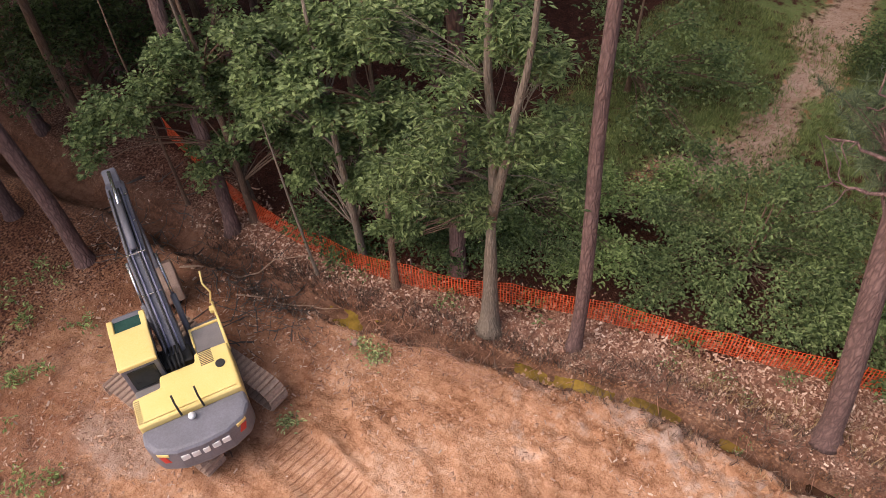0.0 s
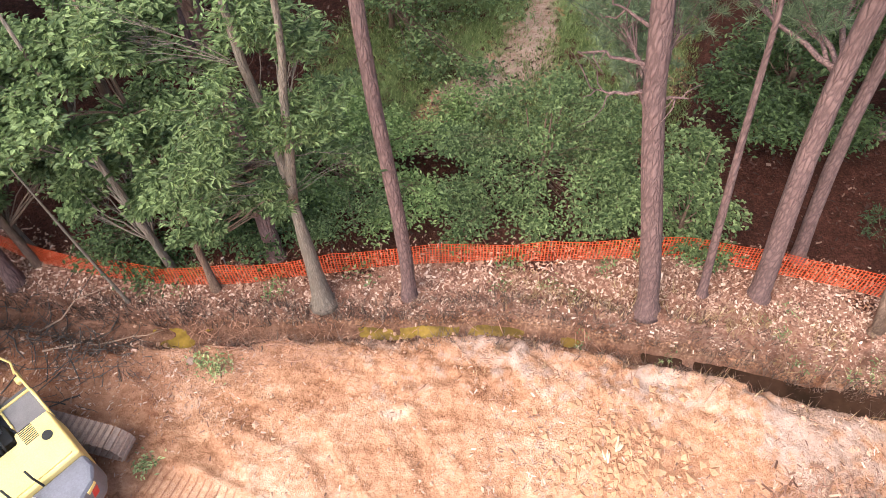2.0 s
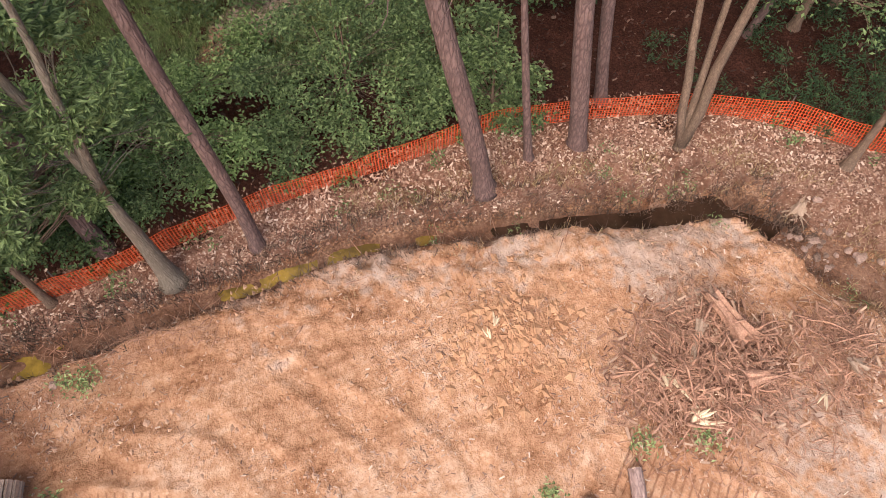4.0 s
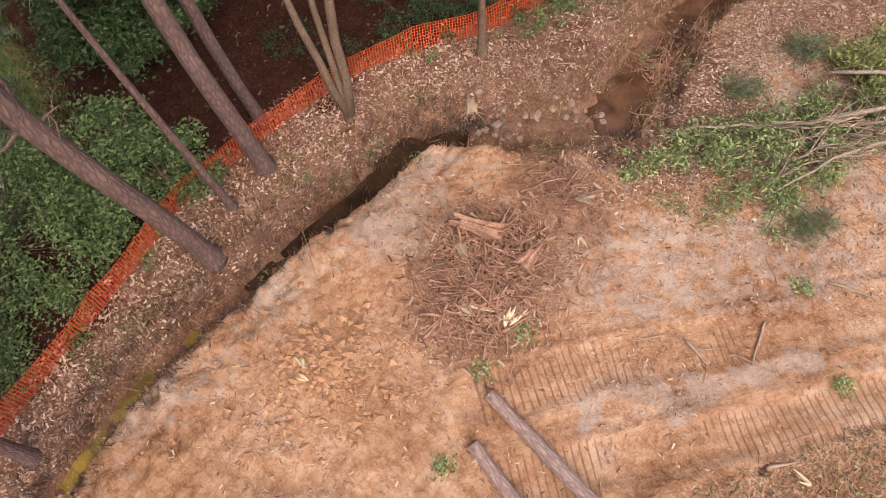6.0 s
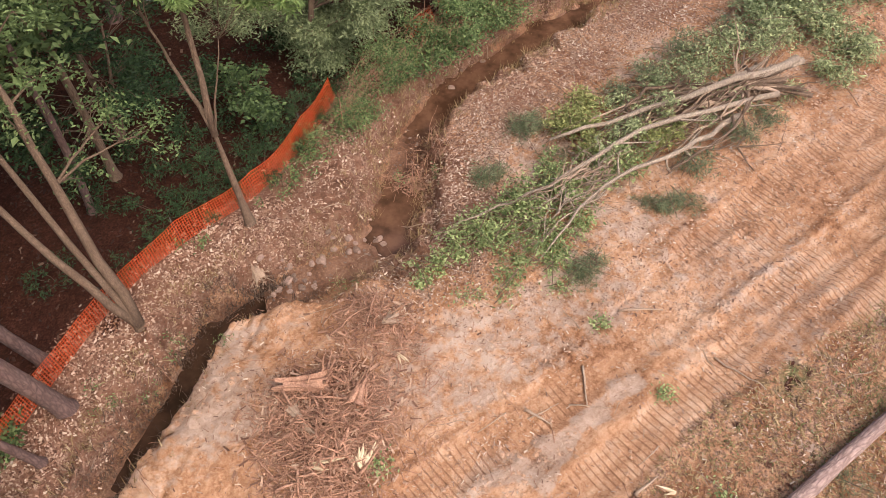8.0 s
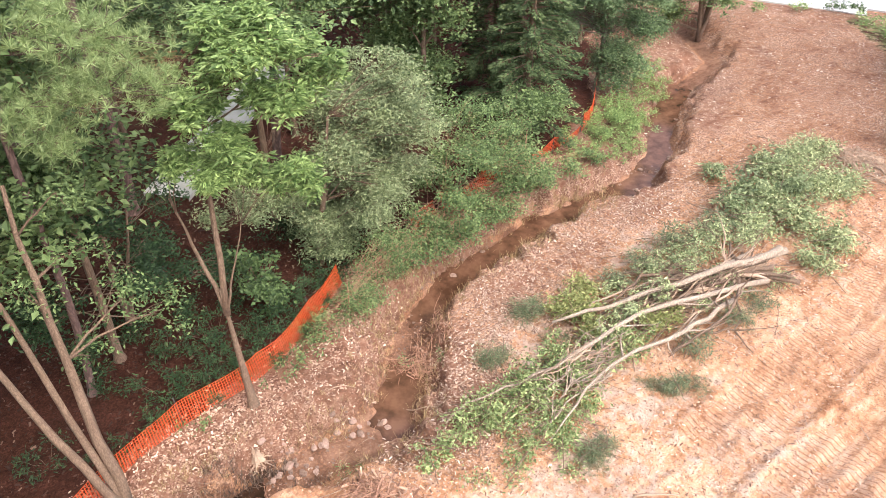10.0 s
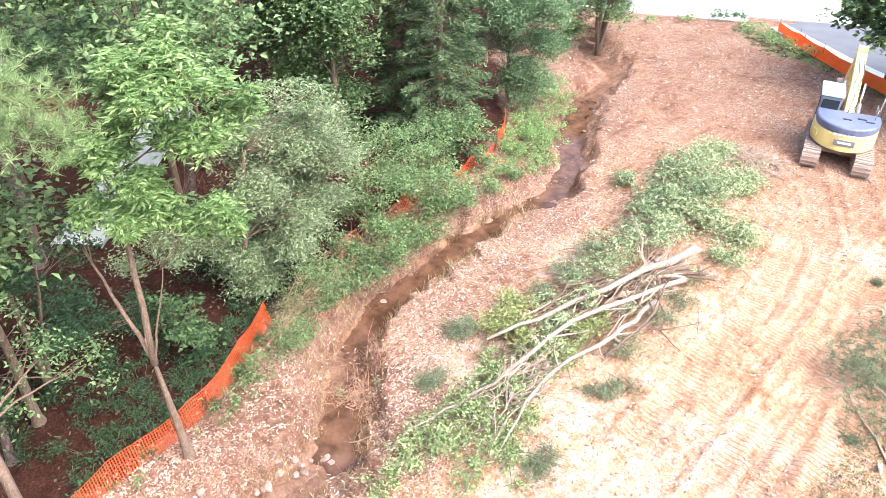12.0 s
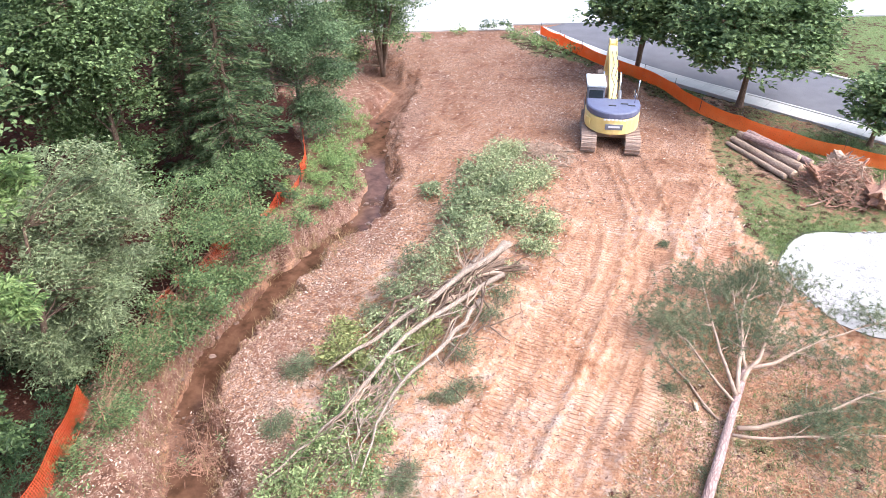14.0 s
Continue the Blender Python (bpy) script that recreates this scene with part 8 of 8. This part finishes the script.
def toned(name, stops, rough=0.9):
    def build(n, l, p):
        geo = n.new("ShaderNodeNewGeometry")
        col = ramp(n, l, geo.outputs["Random Per Island"], stops)
        l.new(mix(n, l, calc(n, l, "MULTIPLY", noise_node(n, l, 25.0), 0.5), col, tuple(c * 0.55 for c in stops[0][1])), p.inputs["Base Color"])
        p.inputs["Roughness"].default_value = rough
    return mat(name, build)


CHIP = toned("wood_chip", [(0.0, (0.16, 0.08, 0.055)), (0.35, (0.38, 0.225, 0.16)), (0.75, (0.60, 0.42, 0.32)), (1.0, (0.86, 0.70, 0.56))])
DEAD_LEAF = toned("dead_leaf", [(0.0, (0.15, 0.065, 0.04)), (0.45, (0.40, 0.21, 0.14)), (0.8, (0.66, 0.45, 0.33)), (1.0, (0.85, 0.68, 0.54))])
# dead leaves with the wood's shade put into their colour
SHADE_LITTER = toned("shade_darkened_litter", [(0.0, (0.035, 0.014, 0.009)), (0.75, (0.10, 0.044, 0.028)), (1.0, (0.30, 0.19, 0.135))])
STRAW = toned("dry_straw", [(0.0, (0.22, 0.13, 0.06)), (0.6, (0.42, 0.28, 0.14)), (1.0, (0.6, 0.45, 0.26))])


def bank_dens(x, y):
    d, side, _, (w, _, _) = along(CREEK, x, y)
    fd, fs, _, _ = along(FENCE_WEST, x, y)
    return np.where(side > 0, 1, 0) * step(0.0, 0.5, d - w) * step(1.2, -0.2, fd * fs) * (0.35 + 0.65 * vnoise(x, y, 1.5, 41)) * (1 - 0.7 * step(8.5, 11, y))


def field_dens(x, y):
    d, side, _, (w, _, _) = along(CREEK, x, y)
    near = step(6.5, 2.0, d)
    td = np.full(x.shape, 9.0)
    for line in TRACKS:
        td = np.minimum(td, along(line, x, y)[0])
    return np.where(side > 0, 0.15, 1.0) * step(0.1, 1.6, d - w) * np.maximum(near, 0.22) * (0.3 + 0.7 * vnoise(x, y, 1.8, 43)) * (0.35 + 0.65 * step(0.3, 0.7, td))


chips("dead leaves and bark flakes on the creek bank", 36000, (-7.5, 2.5, -19, 18), 1301, DEAD_LEAF, 0.082, bank_dens, "bank_litter", 0.014, 2.2)
chips("pale wood chips strewn along the creek", 20000, (-4, 14, 9.0, 30), 1302, CHIP, 0.085, field_dens, "wood_chips")
chips("wood chips over the upper field", 9000, (3, 24, 26, 57), 1303, CHIP, 0.12, lambda x, y: 0.5 * step(0.3, 1.0, along(CREEK, x, y)[0]) * (0.3 + 0.7 * vnoise(x, y, 2.5, 44)), "field_chips")
chips("wood chips and straw round the felled pine", 15000, (7.5, 21, 2.0, 18), 1304, STRAW, 0.11, lambda x, y: step(-0.1, 0.3, -along(CORNER, x, y)[0] * along(CORNER, x, y)[1]) * (0.25 + 0.75 * vnoise(x, y, 1.4, 45)), "straw_litter", 0.012, 5.0)
chips("bits of bark and wood on the bare clay", 15000, (-3, 17, -16, 22), 1305, CHIP, 0.095, lambda x, y: 1.5 * vnoise(x, y, 2.0, 46) ** 2 * vnoise(x, y, 0.7, 48) * np.where(along(CREEK, x, y)[1] > 0, 0, 1), "bark_bits", 0.012, 4.0)
ROOT_SHRED = toned("torn_bark", [(0.0, (0.14, 0.06, 0.036)), (0.5, (0.40, 0.215, 0.14)), (0.85, (0.58, 0.36, 0.25)), (1.0, (0.76, 0.56, 0.40))])
chips("torn bark shreds and splinters in the root heap", 2600, (-1.2, 3.8, 2.6, 9.8), 1308, ROOT_SHRED, 0.2, lambda x, y: np.maximum(np.exp(-((x - 1.3) ** 2 / 2.6 + (y - 5.2) ** 2 / 3.0)), 0.7 * np.exp(-((x - 1.1) ** 2 + (y - 8.8) ** 2) / 0.9)), "bark_shreds", 0.05, 5.0)
chips("leaf litter under the trees", 5000, (-14, 0, -20, 18), 1306, SHADE_LITTER, 0.12, lambda x, y: np.where(along(FENCE_WEST, x, y)[1] > 0, 0.5, 0), "forest_litter", 0.014, 2.4)
chips("dry litter beside the excavator", 2600, (1.0, 13, -22, -11), 1307, DEAD_LEAF, 0.1, lambda x, y: step(2.6, 4.8, np.hypot(x - 5.6, y + 12.5)) * (0.2 + 0.6 * vnoise(x, y, 1.6, 47)), "slope_litter", 0.012, 3.0)


def sticks(label, count, region, seed, material, lo, hi, name, dens):
    """Sticks lying about, each bent its own way."""
    r = np.random.RandomState(seed)
    geos, made = [], 0
    while made < count:
        x, y = region[0] + (region[1] - region[0]) * r.rand(), region[2] + (region[3] - region[2]) * r.rand()
        if r.rand() > float(dens(np.array([x]), np.array([y]))[0]):
            continue
        made += 1
        w, ln = r.rand() * 6.283, lo + (hi - lo) * r.rand() ** 2
        p = wander((x, y, 0), (x + math.cos(w) * ln, y + math.sin(w) * ln, 0), 5, 0.15, r)
        rr = 0.008 + 0.016 * ln * r.rand()
        p[:, 2] = height(p[:, 0], p[:, 1]) + rr + 0.02 * r.rand(5)
        geos.append(tube(p, np.linspace(rr, rr * 0.5, 5), 5))
    tagged(new(name, np_mesh(name, *join(geos), material, True)), label, "sticks", kind="stuff")


sticks("sticks and splinters strewn over the clearing", 420, (-4, 22, 6, 40), 1401, DEAD_WOOD, 0.25, 1.3, "loose_sticks", lambda x, y: np.where(along(CREEK, x, y)[1] > 0, 0.3, 0.8) * (0.3 + 0.7 * vnoise(x, y, 3, 51)))
sticks("brown twigs on the bank and clay", 300, (-6, 4, -16, 9), 1402, ROOT_WOOD, 0.2, 0.9, "bank_twigs", lambda x, y: step(3.0, 0.5, along(CREEK, x, y)[0]))
sticks("short torn roots lying on the bare clay", 500, (-3, 14, -12, 14), 1404, ROOT_WOOD, 0.12, 0.55, "torn_roots", lambda x, y: 0.1 + np.exp(-((x - 2.5) ** 2 + (y - 6.5) ** 2) / 18))
sticks("dark brushwood by the ditch", 150, (0.0, 3.6, -22, -13), 1403, POST, 0.4, 1.8, "ditch_brushwood", lambda x, y: 0.4 + 0.6 * vnoise(x, y, 2.0, 52))


def single_stick(label, a, b, r, seed, material=DEAD_WOOD):
    q = np.random.RandomState(seed)
    p = wander((*a, 0), (*b, 0), 8, 0.08, q)
    p[:, 2] = height(p[:, 0], p[:, 1]) + r + 0.02
    base = p[0].copy()
    ob = new("stick", np_mesh("stick", *tube(p - base, np.linspace(r, r * 0.5, 8), 7, 0.1), material, True))
    ob.matrix_world = Matrix.Translation(base)
    tagged(ob, label, "stick", "single sticks")


for k, (a, b, r) in enumerate((((7.54, 12.02), (8.76, 12.56), .045), ((7.07, 9.76), (7.53, 8.63), .04), ((5.99, 7.84), (6.78, 7.73), .05), ((9.35, 6.7), (9.76, 7.39), .05), ((2.4, -17.2), (-0.5, -14.4), .035), ((2.0, -15.0), (0.2, -12.6), .03),
                                ((1.9, 5.0), (3.2, 5.3), .035), ((16.8, 15.1), (15.9, 18.8), .05), ((16.9, 14.9), (16.6, 15.6), .04), ((26.5, 28.6), (28.0, 29.0), .05), ((10.5, 11.6), (12.0, 11.0), .03), ((-0.2, 12.9), (1.6, 13.4), .02))):
    single_stick("bare stick lying on the ground", a, b, r, 1450 + k)


def weeds(label, spots, seed, leaf_m, leaf, count, tall, group="weeds"):
    """Low plants: stems with leaves, one thing each."""
    for k, (x, y, r) in enumerate(spots):
        q = np.random.RandomState(seed + k)
        z = ground_z(x, y)
        thing = tagged(empty("weed", Matrix.Translation((x, y, z))), label, "plant", group)
        geos, pts = [], []
        for _ in range(max(4, int(9 * r))):
            w, ln = q.rand() * 6.283, r * q.rand() ** 0.5
            tip = np.array((math.cos(w) * ln, math.sin(w) * ln, tall * (0.5 + 0.6 * q.rand())))
            p = wander(tip * np.array((0.35, 0.35, 0)), tip, 4, 0.1, q)
            geos.append(tube(p, [0.008, 0.007, 0.006, 0.004], 4))
            pts.append(tip + q.randn(int(count * r), 3) * np.array((0.13, 0.13, 0.09)) * (0.6 + r * 0.5))
        t = np.concatenate(pts)
        t[:, 2] = np.maximum(t[:, 2], 0.03)
        part_np("stalk", join(geos), BROWN_BARK, thing)["kind"] = "stuff"
        part_np("foliage", blades(t, leaf[0], leaf[1], q, 0.4, 0.1), leaf_m, thing, "", False)


weeds("shaded undergrowth along the wood side of the fence", [(-5.9, 9.8, .8), (-5.6, 11.2, .9), (-5.3, 12.6, .9), (-5.2, 14.0, .9), (-5.4, 15.4, 1.0), (-5.6, 16.8, 1.0), (-6.4, 12.0, .9), (-6.3, 14.4, .9), (-6.5, 10.6, .8)], 1660, LEAF_SHADED, (0.13, 0.035), 70, 0.5)
weeds("green weeds rooted at the creek edge", [(-4.4, 5.3, .7), (-4.2, 4.3, .4), (-4.4, 3.2, .4), (-3.2, -1.3, .5), (-4.0, -2.3, .5), (-3.6, -3.9, .35), (-3.4, 0.9, .35), (-5.2, 3.6, .3), (-0.6, 9.5, .4), (-2.9, 6.3, .3),
                                               (-1.0, 14.8, .4), (0.2, 15.0, .35)], 1501, LEAF, (0.10, 0.03), 36, 0.35)
weeds("leafy weeds along the orange fence", [(-4.6, -3.6, .6), (-5.2, -1.6, .5), (-5.9, -0.2, .6), (-3.0, -7.9, .5), (-2.0, -9.9, .5), (-1.2, -12.2, .5), (-0.9, -13.4, .4), (-5.4, 8.8, .5), (-4.3, 11.6, .6), (-4.0, 12.6, .6), (-4.2, 14.0, .7),
                                             (-3.8, 15.2, .7), (-3.6, 16.6, .7), (-3.5, 18.0, .7), (-3.9, 13.2, .7)], 1530, LEAF, (0.12, 0.05), 40, 0.4)
weeds("bright green weeds on the upper bank", [(2.2, 33.0, .9), (2.5, 34.5, 1.0), (2.3, 36.0, .9), (1.8, 31.8, .8), (3.0, 35.4, .8), (1.3, 30.6, .8), (3.3, 31.4, .7), (3.6, 32.6, .8), (3.7, 34.2, .8), (3.6, 39.2, .8), (2.6, 30.4, .7), (1.6, 29.4, .7), (3.0, 42.0, .8), (3.7, 41.0, .7), (2.8, 37.4, .8), (0.6, 29.0, .7), (2.6, 39.0, .8), (-0.4, 26.6, .7), (3.2, 33.4, .6), (1.6, 34.0, 1.0), (1.9, 35.3, 1.0), (1.6, 36.8, 1.0), (3.4, 36.6, .9), (3.5, 38.2, .9), (2.2, 40.4, 1.0), (3.2, 40.0, .8), (1.2, 32.6, .9), (0.4, 31.0, .8), (2.9, 31.8, .7)], 1560, LEAF_LIGHT, (0.14, 0.05), 60, 0.6)
weeds("weeds growing on the far edge of the field", [(15.5, 55.4, .9), (16.5, 54.2, .9), (17.4, 53.0, .9), (18.3, 52.2, .8), (19.2, 51.2, .8), (11.0, 56.0, .8), (8.0, 54.5, .7)], 1580, LEAF_LIGHT, (0.2, 0.08), 30, 0.5)
weeds("green plants at the foot of the dark slope", [(8.3, -17.6, .8), (9.2, -16.2, .7), (8.8, -13.6, .6), (9.6, -14.6, .7), (7.9, -19.4, .8), (6.6, -18.8, .6), (3.2, -17.2, .5), (10.2, -12.8, .7), (5.6, -17.6, .5), (9.0, -18.9, .8), (10.5, -17.5, .8), (7.2, -17.2, .5), (6.4, -20.4, .7), (5.2, -20.0, .6), (8.6, -12.0, .5), (9.4, -12.0, .6)], 1600, LEAF_LIGHT, (0.14, 0.06), 30, 0.3)
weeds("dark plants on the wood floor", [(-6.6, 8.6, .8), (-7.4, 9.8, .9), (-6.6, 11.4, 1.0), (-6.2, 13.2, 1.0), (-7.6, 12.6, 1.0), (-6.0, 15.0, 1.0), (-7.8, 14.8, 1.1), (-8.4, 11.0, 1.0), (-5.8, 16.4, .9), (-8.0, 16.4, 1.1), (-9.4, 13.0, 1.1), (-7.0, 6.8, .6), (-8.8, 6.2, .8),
                                        (-9.6, 9.2, 1.0), (-10.4, 11.4, 1.1), (-5.6, 18.2, 1.0), (-8.6, 18.4, 1.1)], 1640, LEAF_SHADED, (0.14, 0.045), 60, 0.7)


def tufts(label, count, region, seed, material, dens, name, tall=0.16):
    """Grass: short thin blades in tufts."""
    r = np.random.RandomState(seed)
    x, y = region[0] + (region[1] - region[0]) * r.rand(count * 4), region[2] + (region[3] - region[2]) * r.rand(count * 4)
    keep = r.rand(count * 4) < dens(x, y)
    x, y = x[keep][:count], y[keep][:count]
    c = np.repeat(np.stack([x, y, height(x, y)], -1), 5, 0)
    c[:, :2] += r.randn(len(c), 2) * 0.05
    n = len(c)
    d = np.stack([r.randn(n) * 0.4, r.randn(n) * 0.4, np.ones(n)], -1) * (tall * (0.5 + r.rand(n)))[:, None]
    s = np.stack([np.cos(r.rand(n) * 6.28), np.sin(r.rand(n) * 6.28), np.zeros(n)], -1) * 0.012
    v = np.stack([c - s, c + s, c + d], 1).reshape(-1, 3)
    tagged(new(name, np_mesh(name, v, np.arange(n * 3).reshape(-1, 3), material, False)), label, "grass", kind="stuff")


GRASS = leafy("grass_blade", (0.085, 0.125, 0.035), (0.29, 0.35, 0.13), 0.6, 0.2)
tufts("grass on the verge by the street", 9000, (20, 36, 16, 48), 1701, GRASS, lambda x, y: step(0.3, 0.75, vnoise(x, y, 3.2, 26)) * step(0.2, 1.2, along([(22.5, 45), (24.5, 38.5), (23.2, 31), (22.2, 26.5), (23.4, 21.5), (25.5, 17.5)], x, y)[0] * along([(22.5, 45), (24.5, 38.5), (23.2, 31), (22.2, 26.5), (23.4, 21.5), (25.5, 17.5)], x, y)[1])
      * step(0.1, -0.3, along(STREET, x, y)[0] * along(STREET, x, y)[1]) * np.where(np.hypot((x - 28.6) / 5.3, (y - 22.1) / 4.3) > 1, 1, 0), "verge_grass", 0.12)
tufts("lawn grass behind the trees", 14000, (-22, -8.5, -13, 0), 1702, GRASS, lambda x, y: (0.4 + 0.6 * vnoise(x, y, 2.0, 61)) * (0.3 + 0.7 * step(0.2, 1.5, along(LAWN_PATH, x, y)[0])), "lawn_grass", 0.18)
tufts("thin grass among the chips", 5000, (7.5, 22, 2, 26), 1703, GRASS, lambda x, y: step(0.0, 0.6, -along(CORNER, x, y)[0] * along(CORNER, x, y)[1]) * vnoise(x, y, 1.5, 62) ** 2, "thin_grass", 0.12)
tufts("dead brown stems hanging on the ditch bank", 9000, (-5.5, 3, -18, 9.5), 1705, toned("dead_stem", [(0.0, (0.06, 0.035, 0.025)), (0.6, (0.16, 0.10, 0.07)), (1.0, (0.34, 0.23, 0.17))]), lambda x, y: np.where(along(CREEK, x, y)[1] > 0, 1, 0.3) * step(1.0, 0.5, along(CREEK, x, y)[0]) * step(0.2, 0.4, along(CREEK, x, y)[0]) * (0.3 + 0.7 * vnoise(x, y, 1.0, 64)), "dead_stems", 0.3)
tufts("dry grass on the creek banks", 6000, (-6, 4, -4, 30), 1704, STRAW, lambda x, y: np.where((along(CREEK, x, y)[1] > 0) | (y > 9), 1, 0.1) * step(2.0, 0.6, along(CREEK, x, y)[0]) * step(0.4, 0.7, along(CREEK, x, y)[0]) * vnoise(x, y, 1.2, 63), "dry_grass", 0.28)


def street_cone(x, y):
    c = tagged(empty("traffic_cone", Matrix.Translation((x, y, ground_z(x, y)))), "small orange traffic cone by the footpath", "traffic cone")
    block("base", c, ORANGE_NET, (0, 0, 0.03), (0.38, 0.38, 0.05), 0.01)
    part_np("cone", tube([(0, 0, 0.05), (0, 0, 0.35), (0, 0, 0.72)], [0.15, 0.09, 0.03], 12), ORANGE_NET, c)


street_cone(19.2, 54.6)
weeds("small dark clipped shrub at the street corner", [(13.2, 57.2, .7), (14.0, 57.3, .6), (14.8, 57.2, .6)], 1800, LEAF_DARK, (0.16, 0.07), 60, 0.6, "corner shrubs")
